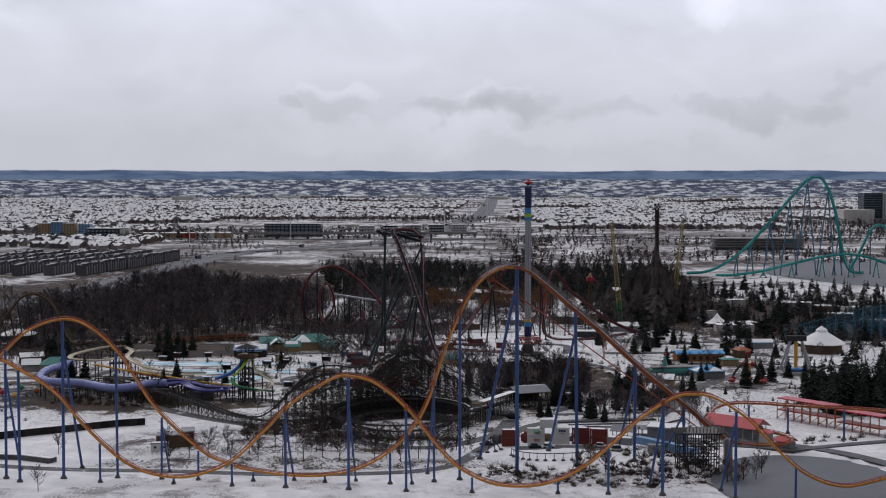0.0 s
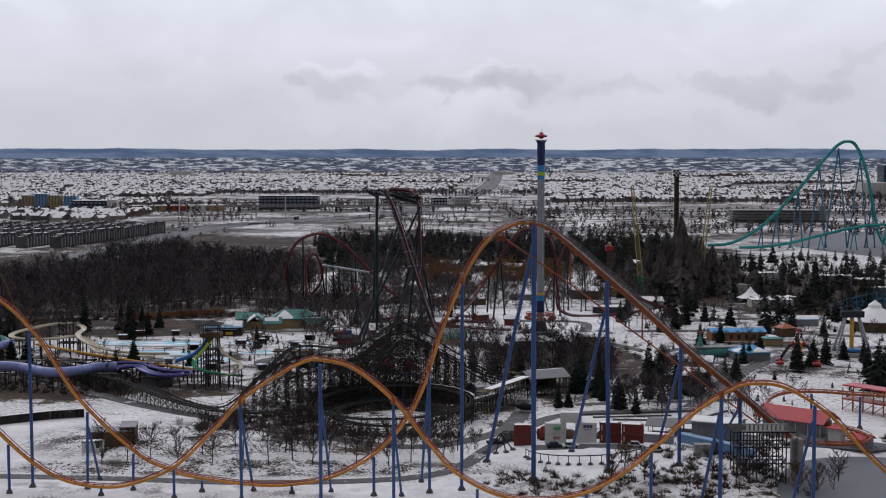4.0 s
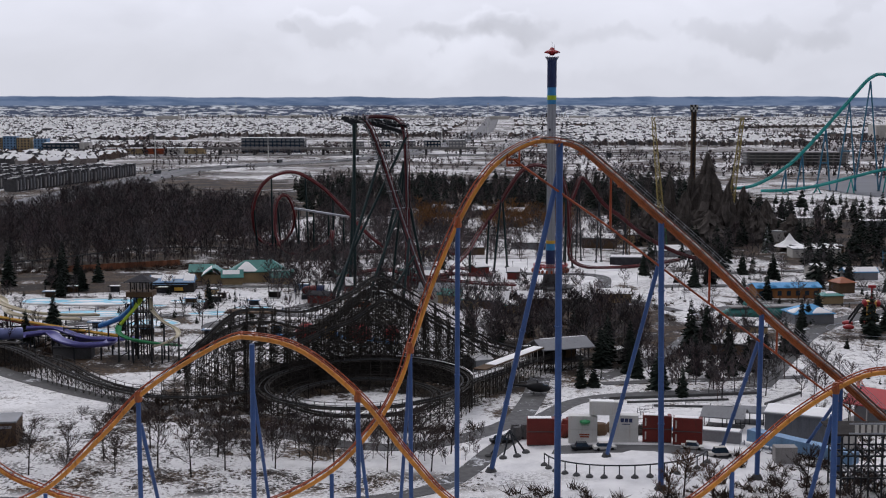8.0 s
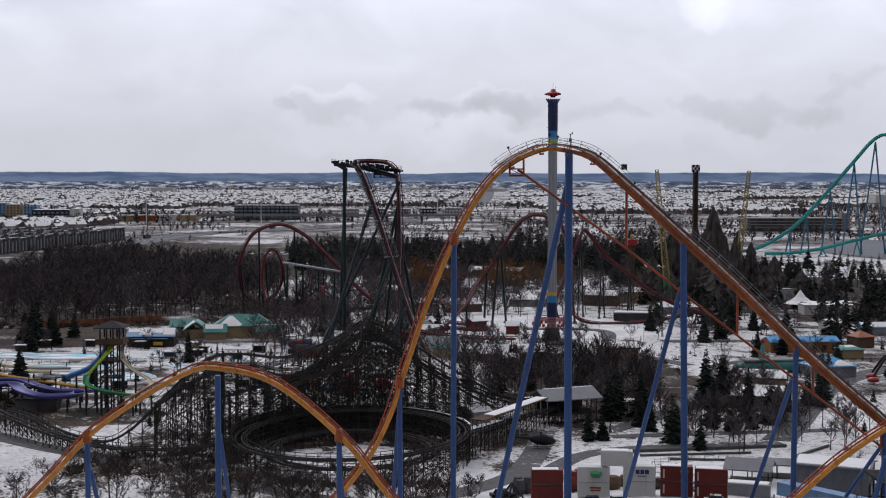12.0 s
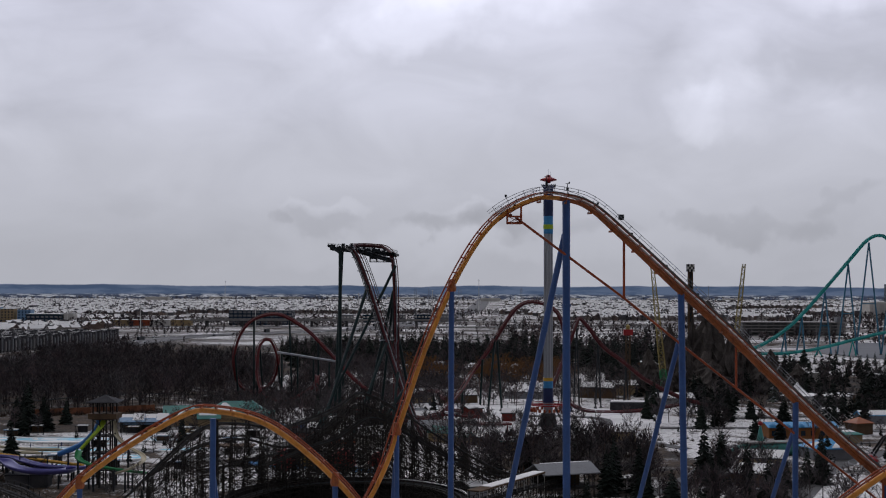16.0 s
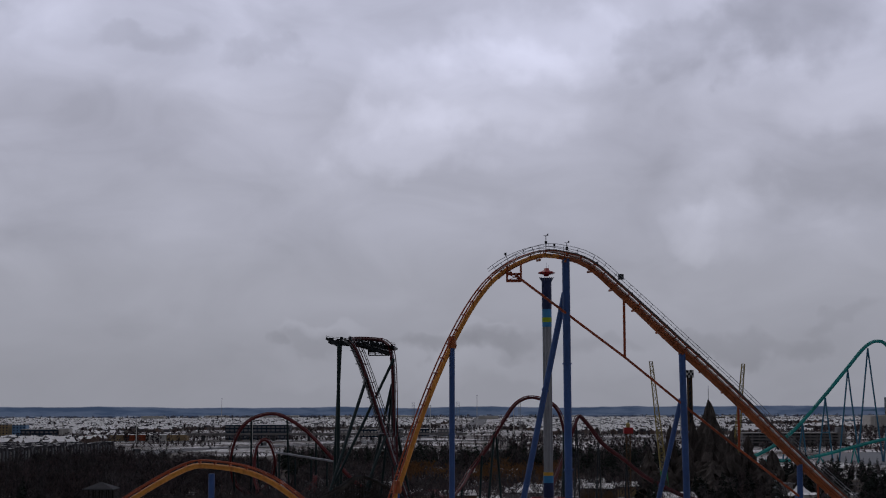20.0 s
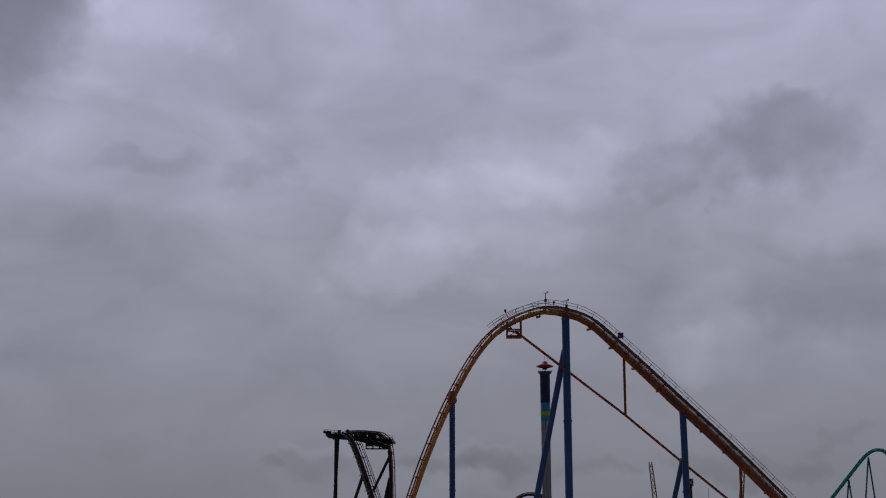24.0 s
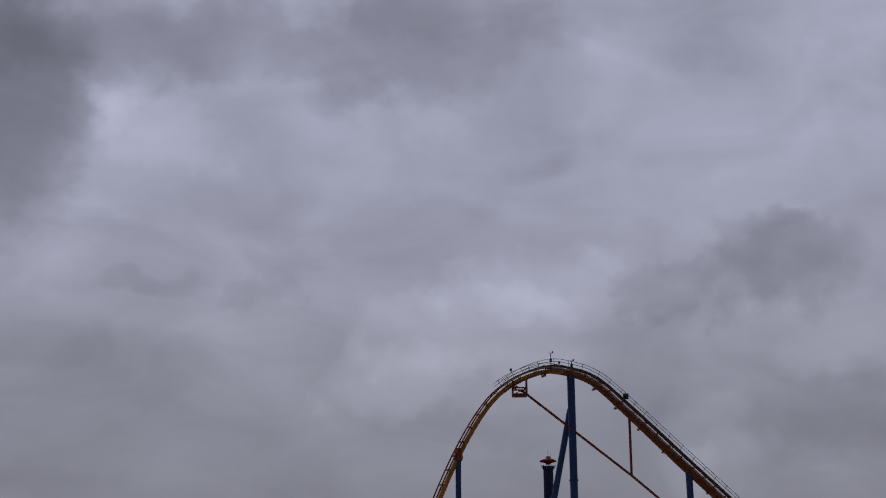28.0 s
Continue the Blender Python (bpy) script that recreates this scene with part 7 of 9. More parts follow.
    part("trunk", tr, BARK, t)
    part("crown", cr, SNOWY, t)


WILLOWTWIG = material("red_brown_willow_twigs", (0.11, 0.066, 0.042), 0.85, 0.0, 0.35, 0.5)
SNOWY = island_material("needles_with_snow", [(0.03, 0.04, 0.03), (0.5, 0.52, 0.54), (0.10, 0.12, 0.10), (0.35, 0.37, 0.38)])
tree_things()


# ---------------------------------------------------------------- water park
def supports(parent, pts, every, r, mat=DARKSTEEL, under=0.8):
    for i in range(2, len(pts) - 1, every):
        p = pts[i]
        g = land(p.x, p.y)
        if p.z - under - g > 1.0:
            part("support_post", Mesh().tube((p.x, p.y, g), (p.x, p.y, p.z - under), r, n=6), mat, parent)


def slide(name, label, ctrl, r, mat, closed=True, every=5, step=1.6):
    t = thing(name, on(ctrl[0][0], ctrl[0][1]), label, "water slide", "water slides")
    pts = curve(ctrl, step)
    part("flume", Mesh().sweep(pts, r, 12) if closed else Mesh().trough(pts, r), mat, t)
    if closed:
        for i in range(1, len(pts) - 1, 3):
            d = (pts[i + 1] - pts[i - 1]).normalized()
            part("joint_ring", Mesh().tube(pts[i] - d * 0.1, pts[i] + d * 0.1, r * 1.08, n=12), mat, t)
    supports(t, pts, every, 0.28, under=r * 0.9)
    return t


REDDULL = material("dull_red_fibreglass", (0.13, 0.018, 0.018), 0.5, 0.0, 0.2, 0.5)


def build_water_park():
    slide("tube_slide", "long pale violet enclosed tube slide on black posts", [(-201, 200, 8.8), (-207, 182, 8.4), (-205, 162, 8.0), (-197, 148, 8.0), (-188, 146, 7.9), (-180, 144, 7.7), (-167, 134, 7.4), (-159, 138, 7.2), (-154, 148, 7.0), (-147, 152, 6.8)], 1.75, LAVENDER)
    slide("bowl_slide", "purple open water slide with wide curves", [(-147, 153, 6.6), (-141, 158, 6.4), (-135, 148, 6.0), (-128, 142, 5.6), (-121, 146, 5.2), (-121, 154, 4.8), (-127, 160, 4.2), (-136, 162, 3.4)], 1.7, PURPLE, False)
    slide("bowl_slide", "purple open water slide with wide curves", [(-150, 166, 6.4), (-142, 168, 6.0), (-134, 160, 5.4), (-127, 155, 5.0), (-120, 158, 4.4), (-116, 166, 3.6)], 1.3, PURPLE, False)
    slide("straight_slide", "long straight yellow water slide", [(-190, 196, 9.2), (-172, 186, 7.8), (-152, 176, 6.4), (-134, 168, 5.2), (-120, 162, 4.4)], 0.9, YELLOWFG, False)
    slide("straight_slide", "pink and red straight water slide", [(-172, 190, 6.4), (-152, 181, 4.8), (-134, 174, 3.4)], 0.8, REDFG, False)
    slide("cream_slide", "cream winding body slide", [(-188, 236, 12.6), (-196, 240, 11.8), (-206, 226, 10.4), (-206, 216, 9.4), (-196, 212, 9), (-188, 220, 8.4), (-184, 232, 7.8), (-176, 226, 6.4), (-168, 206, 5), (-156, 204, 3.4), (-146, 212, 2)], 1.2, CREAM, False)
    slide("cream_slide", "cream winding body slide", [(-186, 238, 12.6), (-180, 232, 11), (-180, 222, 9.4), (-172, 212, 7), (-162, 208, 5), (-152, 214, 3), (-142, 222, 1.8)], 1.2, CREAM, False)
    tr = thing("slide_trestle", on(-166, 162), "black steel and timber trestle under the slides", "trestle")
    rt = random.Random(61)
    for i in range(34):
        x, y = rt.uniform(-196, -134), rt.uniform(142, 182)
        h = rt.uniform(3.5, 7.2)
        x2, y2 = x + rt.uniform(4, 9), y + rt.uniform(-3, 3)
        part("post", Mesh().beam(on(x, y), on(x, y, h), 0.3), DARKSTEEL, tr)
        part("beam", Mesh().beam(on(x, y, h - 0.4), on(x2, y2, h - 0.4), 0.35), DARKSTEEL, tr)
        part("brace", Mesh().beam(on(x, y, 0.4), on(x2, y2, h - 0.5), 0.2), DARKSTEEL, tr)
        part("post", Mesh().beam(on(x2, y2), on(x2, y2, h), 0.3), DARKSTEEL, tr)
        if i % 3 == 0:
            part("deck", Mesh().box(on(x, y, h), (rt.uniform(4, 9), 3.2, 0.25), rt.uniform(-40, 40)), DECK, tr)
    hut = building("pump_house", -131, 149, (11, 6), 3.2, "dark concrete pump house under the purple slide", 4, DARKCON, DARKROOF, snow=False)
    t = thing("slide_tower", on(-188, 236), "dark timber slide tower with stairs", "tower")
    for dx in (-3, 0, 3):
        for dy in (-3, 3):
            part("post", Mesh().beam(on(-188 + dx, 236 + dy), (-188 + dx, 236 + dy, 14.5), 0.35), WOOD, t)
    for z in (4, 8, 12):
        part("deck", Mesh().box((-188, 236, z), (7.4, 7.4, 0.3)), DECK, t)
    # spiral slide tower
    x0, y0 = -111, 150
    t = thing("spiral_tower", on(x0, y0), "tall dark timber tower with hipped grey roof", "tower")
    for dx in (-2.6, -0.9, 0.9, 2.6):
        for dy in (-2.4, 2.4):
            part("post", Mesh().beam(on(x0 + dx, y0 + dy), (x0 + dx, y0 + dy, 23), 0.34), DECK, t)
    for z in (4.5, 9, 13.5, 18):
        part("deck", Mesh().box((x0, y0, z), (5.8, 5.4, 0.3)), DECK, t)
        part("brace", Mesh().beam((x0 - 2.6, y0 - 2.5, z - 4.3), (x0 + 2.6, y0 - 2.5, z), 0.2), DECK, t)
        part("brace", Mesh().beam((x0 + 2.6, y0 - 2.5, z - 4.3), (x0 - 2.6, y0 - 2.5, z), 0.2), DECK, t)
    part("balcony", Mesh().box((x0, y0, 18.3), (7.6, 6.6, 1.4)), BROWNWALL, t, "brown boarded balcony")
    part("roof", Mesh().hip((x0, y0, 22.6), (6.4, 6.0), 1.9, 0, 1.0), DARKROOF, t, "grey hipped roof with a lick of snow")
    for k in range(3):
        a = on(x0 - 8 + k * 0.4, y0 - 5 - k, 0.3)
        part("stair_flight", Mesh().beam((x0 - 5.5 + (k % 2) * 2, y0 - 4.4, 1 + k * 4), (x0 + 0.5 - (k % 2) * 2, y0 - 4.4, 4.4 + k * 4), 1.2, 0.3), DECK, t)
    slide("spiral_slide", "yellow-lime slide curling off the tower", [(x0 + 0.5, y0 - 1, 18.6), (x0 - 0.5, y0 - 3.4, 16.4), (x0 - 3, y0 - 5, 13.4), (x0 - 5.2, y0 - 6, 10.8)], 0.9, LIME, False, 3)
    slide("spiral_slide", "green slide curling round the tower foot", [(x0 - 5.2, y0 - 6, 10.8), (x0 - 5, y0 - 8.5, 8.9), (x0 - 2, y0 - 10, 7.6), (x0 + 3, y0 - 10, 6.6), (x0 + 8, y0 - 8, 5.6), (x0 + 12, y0 - 4, 4.6)], 0.9, GREENFG, False, 3)
    slide("spiral_slide", "white and green open slide bending back", [(x0 + 2, y0 + 1, 17.6), (x0 + 3.4, y0 - 1, 14), (x0 + 7, y0 - 3, 11.2), (x0 + 11, y0 - 5, 9.4), (x0 + 12, y0 - 8, 8), (x0 + 9, y0 - 10, 6.4), (x0 + 5, y0 - 9, 5)], 0.75, CREAM, False, 4)
    slide("tube_slide", "blue enclosed slide dropping off the tower", [(x0 - 2, y0 + 1, 18.4), (x0 - 2.4, y0 + 3, 16.4), (x0 - 5, y0 + 6, 13.2), (x0 - 9, y0 + 10, 10), (x0 - 16, y0 + 14, 7)], 0.8, BLUEFG)
    # pools
    for i, (cx, cy, rx, ry) in enumerate([(-152, 260, 17, 9), (-146, 232, 15, 8), (-172, 262, 10, 7), (-121, 210, 9, 7), (-104, 232, 9, 5), (-92, 246, 7, 4), (-131, 250, 7, 4), (-118, 262, 8, 5), (-130, 194, 7, 4)]):
        ring = [(cx + rx * math.cos(g) * (1 + 0.12 * math.sin(3 * g + i)), cy + ry * math.sin(g) * (1 + 0.12 * math.cos(2 * g + i)), land(cx, cy) + 0.25) for g in np.linspace(0, 6.283, 28, endpoint=False)]
        p = thing("pool", on(cx, cy), "drained pale blue pool with snow along its rim", "pool", "water park pools")
        part("shell", Mesh().add(ring, [tuple(range(28))]), POOL, p)
        part("rim", Mesh().sweep(ring + [ring[0]], 0.35, 6), SNOW, p, "snowy rim")
        for k in range(3):
            sx, sy, q = cx + rx * 0.45 * math.cos(2.3 * k + i), cy + ry * 0.45 * math.sin(2.3 * k + i), 0.22 + 0.1 * ((k + i) % 3)
            patch = [(sx + rx * q * math.cos(g) * (1 + 0.3 * math.sin(4 * g + k)), sy + ry * q * 0.8 * math.sin(g), land(cx, cy) + 0.3) for g in np.linspace(0, 6.283, 18, endpoint=False)]
            part("snow_patch", Mesh().add(patch, [tuple(range(18))]), SNOW, p, "snow lying in the drained pool")
    # changing house with green roofs
    b = building("bath_house", -102, 322, (20, 12), 4.2, "tan bath house under sea-green hipped roofs with snow", 8, TAN, GREENROOF, 4.5, "hip", snow=False)
    part("side_wing", Mesh().box(on(-118, 318), (10, 9, 3.6), 8), TAN, b)
    part("wing_roof", Mesh().gable(on(-118, 318, 3.6), (11, 9), 3.0, 98, 0.8), GREENROOF, b)
    part("snow_cover", Mesh().gable(on(-119.5, 318, 3.9), (10, 6), 2.2, 98, 0.3, 0.2), SNOW, b, "snow lying on the wing roof")
    part("turret_roof", Mesh().hip(on(-95, 320, 4.6), (12, 11), 4.8, 8, 0.4, 0.1), GREENROOF, b)
    part("snow_patch", Mesh().hip(on(-105, 319.4, 4.7), (9, 9), 3.6, 8, 0.2, 0.5), SNOW, b, "snow lying on the roof")
    for wx, wy, ww, wd, hh in ((-125, 326, 9, 8, 4.0), (-110, 313, 8, 6, 3.2), (-90, 314, 9, 7, 3.0)):
        part("wing_wall", Mesh().ends(on(wx, wy), (ww, wd), hh, 2.4, 8), TAN, b)
        part("wing_roof", Mesh().gable(on(wx, wy, hh), (ww, wd), 2.4, 8, 0.6), GREENROOF, b)
        part("snow_cover", Mesh().gable(on(wx - 0.4, wy - 0.3, hh + 0.25), (ww * 0.8, wd * 0.85), 2.1, 8, 0.2, 0.15), SNOW, b)
    sn = building("snack_bar", -130, 292, (17, 9), 4.0, "black snack bar with a wavy pale blue and snowy roof", 4, PLANK, DULLBLUE, 2.0, "gable", snow=False)
    for k in range(4):
        part("snow_patch", Mesh().gable(on(-136.4 + k * 4.3, 291.6 + 0.3 * k, 4.28 + 0.25 * (k % 2)), (3.5, 7.6), 1.9, 4, 0.3, 0.22), SNOW, sn, "snow lying on the roof")
    part("sign_panel", Mesh().box(on(-127, 287.2, 0.7), (3.4, 0.15, 1.3), 4), YELLOWFG, sn, "small yellow sign panel")
    part("awning", Mesh().beam(on(-137, 286.6, 3.2), on(-123.4, 287.4, 3.2), 1.6, 0.15), DULLBLUE, sn)
    building("ticket_hut", -112, 276, (5, 4), 3, "small tan ticket hut with flat snowy roof", 0, TAN)
    building("red_barn", -57, 282, (9, 7), 3.6, "small red barn with snow on its gable roof", 10, REDBOX, DARKROOF, 2.4, "gable")
    building("grey_hall", -24, 262, (16, 9), 4.2, "pale grey hall with blue-grey metal roof", -6, OFFWHITE, GREYWALL, 2.4, "gable", snow=False)
    pv = thing("pool_pavilion", on(-88, 214), "open pavilion with a flat brown roof over benches", "pavilion")
    part("roof", Mesh().box(on(-88, 214, 3.6), (17, 7, 0.5), -2), BROWNWALL, pv)
    for k in range(5):
        for dy in (-3, 3):
            part("post", Mesh().beam(on(-95.5 + k * 3.75, 214 + dy), on(-95.5 + k * 3.75, 214 + dy, 3.6), 0.25), DECK, pv)
    fu = thing("funnel_slide", on(-73, 270), "big red and blue funnel slide lying on its side", "water slide")
    part("funnel", Mesh().sweep([(-77, 270, 3.4), (-75.8, 270, 3.4), (-73, 270, 3.4), (-70.5, 270, 3.4), (-68.6, 270, 3.3)], [0.6, 1.5, 1.9, 2.0, 1.9], 16), REDDULL, fu)
    part("funnel_ring", Mesh().sweep([(-71.4, 270, 3.4), (-68.4, 270, 3.3)], [2.15, 2.05], 16), NAVY, fu)
    part("cradle", Mesh().box(on(-72, 270), (10, 3.6, 1.6)), DARKSTEEL, fu)
    for k in range(6):
        part("frame_post", Mesh().beam(on(-79 + k * 2.6, 267.4), on(-79 + k * 2.6, 267.4, 7), 0.25), DARKSTEEL, fu)
        part("frame_brace", Mesh().beam(on(-79 + k * 2.6, 267.3, 0.5), on(-76.4 + k * 2.6, 267.3, 6.6), 0.16), DARKSTEEL, fu)
    # huts, stalls and ride houses round the foot of the dive coaster
    rh = random.Random(17)
    for i in range(26):
        x, y = rh.uniform(-70, 8), rh.uniform(232, 336)
        if (x - 18.2) ** 2 + (y - 291) ** 2 < 260 or (-46 < x < -28 and y < 292):
            continue
        wall, roof = rh.choice(((REDBOX, DARKROOF), (BROWNWALL, DARKROOF), (DARKCLAD, GREYWALL), (PLANK, DARKROOF), (TAN, GREENROOF), (GREYWALL, DARKROOF)))
        building("park_hut", x, y, (rh.uniform(4, 9), rh.uniform(3.5, 6)), rh.uniform(2.6, 3.6), "small dark park hut with snow on its roof", rh.uniform(-30, 40), wall, roof, rh.uniform(0.8, 1.8), "gable", group="park huts", snow=i % 3 > 0)
    lc = thing("low_coaster", on(-20, 305), "low red coaster curls close to the snowy ground", "roller coaster")
    for ctrl in ([(-30, 296, 4), (-22, 300, 6), (-10, 304, 5), (-4, 312, 4.4), (-10, 320, 5), (-24, 322, 6), (-36, 316, 5), (-40, 304, 4), (-30, 297, 3.6)], [(-62, 300, 5), (-50, 306, 7), (-38, 300, 6), (-24, 290, 5), (-8, 286, 4), (4, 276, 5)]):
        q, sq = steel_track(lc, ctrl, "spine", "rail", gauge=0.7, r_spine=0.45, r_rail=0.14, tie=2.2, mats=(REDTRACK, REDTRACK), step=1.8)
        for k in range(2, len(q), 4):
            column(lc, on(q[k].x, q[k].y), (q[k].x, q[k].y, q[k].z - 0.4), 0.22, MAROON, foot=False)
    dk = thing("brick_planter", on(-52, 252), "low orange-brown brick planter wall with snow", "wall")
    part("wall", Mesh().box(on(-52, 252), (14, 5, 2.0), 16), RUST, dk)
    part("snow_cover", Mesh().box(on(-52, 252, 2.0), (13.4, 4.4, 0.2), 16), SNOW, dk)
    # play structure behind the wooden coaster
    for i, (x, y, r, m, lab) in enumerate([(-63, 152, 3.4, REDFG, "dark red fibreglass bowl of the play area"), (-47, 150, 3.6, REDFG, "dark red fibreglass bowl of the play area"), (-57, 158, 2.2, YELLOWFG, "yellow play dome behind the trestles"), (-38, 156, 2.6, REDFG, "red play dome behind the trestles")]):
        o = thing("play_dome", on(x, y), lab, "play structure", "play domes")
        part("shell", Mesh().lathe(on(x, y, 4.2), [(r * 0.3, 0), (r, r * 0.5), (r * 0.95, r), (r * 0.5, r * 1.6), (0.1, r * 1.75)], 14), m, o)
        part("post", Mesh().tube(on(x, y), on(x, y, 4.4), 0.4, n=8), DARKSTEEL, o)
    slide("play_slide", "blue open slide of the play area", [(-64, 158, 7), (-58, 162, 5.4), (-50, 163, 5), (-44, 160, 4), (-36, 162, 2.6)], 1.3, BLUEFG, False)
    slide("play_slide", "blue open slide of the play area", [(-72, 156, 6), (-66, 164, 4.4), (-56, 168, 3.6), (-42, 168, 2.4)], 1.3, BLUEFG, False)
    rk = random.Random(33)
    for i in range(20):
        x, y = rk.uniform(-176, -72), rk.choice((rk.uniform(270, 306), rk.uniform(186, 206), rk.uniform(240, 300)))
        o = thing("cabana", on(x, y), "small dark poolside cabana with a snowy flat roof", "cabana", "poolside cabanas")
        part("wall", Mesh().box(on(x, y + 1.1), (rk.uniform(2.6, 4.6), 0.2, 2.3)), rk.choice((PLANK, BROWNWALL, DARKROOF, DULLBLUE)), o)
        part("roof", Mesh().box(on(x, y, 2.3), (4.8, 3.2, 0.22)), rk.choice((DARKROOF, BROWNWALL, DULLBLUE)), o)
        part("snow_cover", Mesh().box(on(x + 0.3, y, 2.52), (3.8, 2.6, 0.14)), SNOW, o)
        for ex in (-2.1, 2.1):
            part("post", Mesh().beam(on(x + ex, y - 1.3), on(x + ex, y - 1.3, 2.3), 0.14), DECK, o)
    for pts in ([(-170, 246), (-140, 244), (-118, 250), (-96, 262)], [(-176, 276), (-140, 280), (-112, 268), (-84, 262)], [(-130, 182), (-108, 190), (-92, 204), (-84, 226)], [(-116, 300), (-96, 296), (-76, 290), (-60, 296)]):
        f = thing("pool_fence", on(*pts[0]), "dark thin metal fence round the pool deck", "fence", "pool fences")
        c = curve([on(a, b) for a, b in pts], 3.0)
        for a, b in zip(c, c[1:]):
            part("panel", Mesh().beam(on(a.x, a.y, 1.15), on(b.x, b.y, 1.15), 0.07).beam(on(a.x, a.y, 0.6), on(b.x, b.y, 0.6), 0.06).beam(on(a.x, a.y, 0.2), on(b.x, b.y, 0.2), 0.06), DARKSTEEL, f)
            part("post", Mesh().beam(on(a.x, a.y), on(a.x, a.y, 1.3), 0.1), DARKSTEEL, f)
    for i in range(22):
        x, y = RNG.uniform(-175, -70), RNG.uniform(200, 285)
        u = thing("folded_umbrella", on(x, y), "folded dark parasol on a thin pole", "umbrella", "pool parasols")
        part("pole", Mesh().tube(on(x, y), on(x, y, 2.4), 0.05, n=5), STEEL, u)
        part("canopy", Mesh().lathe(on(x, y, 1.1), [(0.16, 0), (0.22, 0.5), (0.05, 1.3)], 7), NAVY, u)
    fence = thing("park_fence", on(-188, 352), "long orange-brown plank fence in front of the wood", "fence")
    for k in range(26):
        a, b = (-188 + k * 1.7, 352 + 0.95 * k), (-188 + (k + 0.96) * 1.7, 352 + 0.95 * (k + 0.96))
        part("panel", Mesh().beam(on(*a, 1.3), on(*b, 1.3), 0.15, 2.6), FENCEWOOD, fence)


build_water_park()


# ---------------------------------------------------------------- other rides and park buildings
def lattice_tower(name, label, base, top, w, mats, n=12, category="tower", taper=0.0):
    t = thing(name, base, label, category)
    a, b = V(base), V(top)
    d = (b - a).normalized()
    s = V((1, 0, 0)) - d * d.x
    s = s.normalized()
    u = s.cross(d)
    cor = [(s + u) * w / 2, (s - u) * w / 2, (-s - u) * w / 2, (u - s) * w / 2]
    for k in range(n):
        f0, f1 = k / n, (k + 1) / n
        mat = mats[min(int(f0 * len(mats)), len(mats) - 1)]
        m = Mesh()
        for i in range(4):
            k0, k1 = 1 - taper * f0, 1 - taper * f1
            p0, p1 = a.lerp(b, f0) + cor[i] * k0, a.lerp(b, f1) + cor[i] * k1
            q0, q1 = a.lerp(b, f0) + cor[(i + 1) % 4] * k0, a.lerp(b, f1) + cor[(i + 1) % 4] * k1
            m.beam(p0, p1, 0.24)
            m.beam(p1, q1, 0.13)
            m.beam(p0, q1, 0.13)
            m.beam(q0, p1, 0.13)
        part("lattice_bay", m, mat, t)
    return t


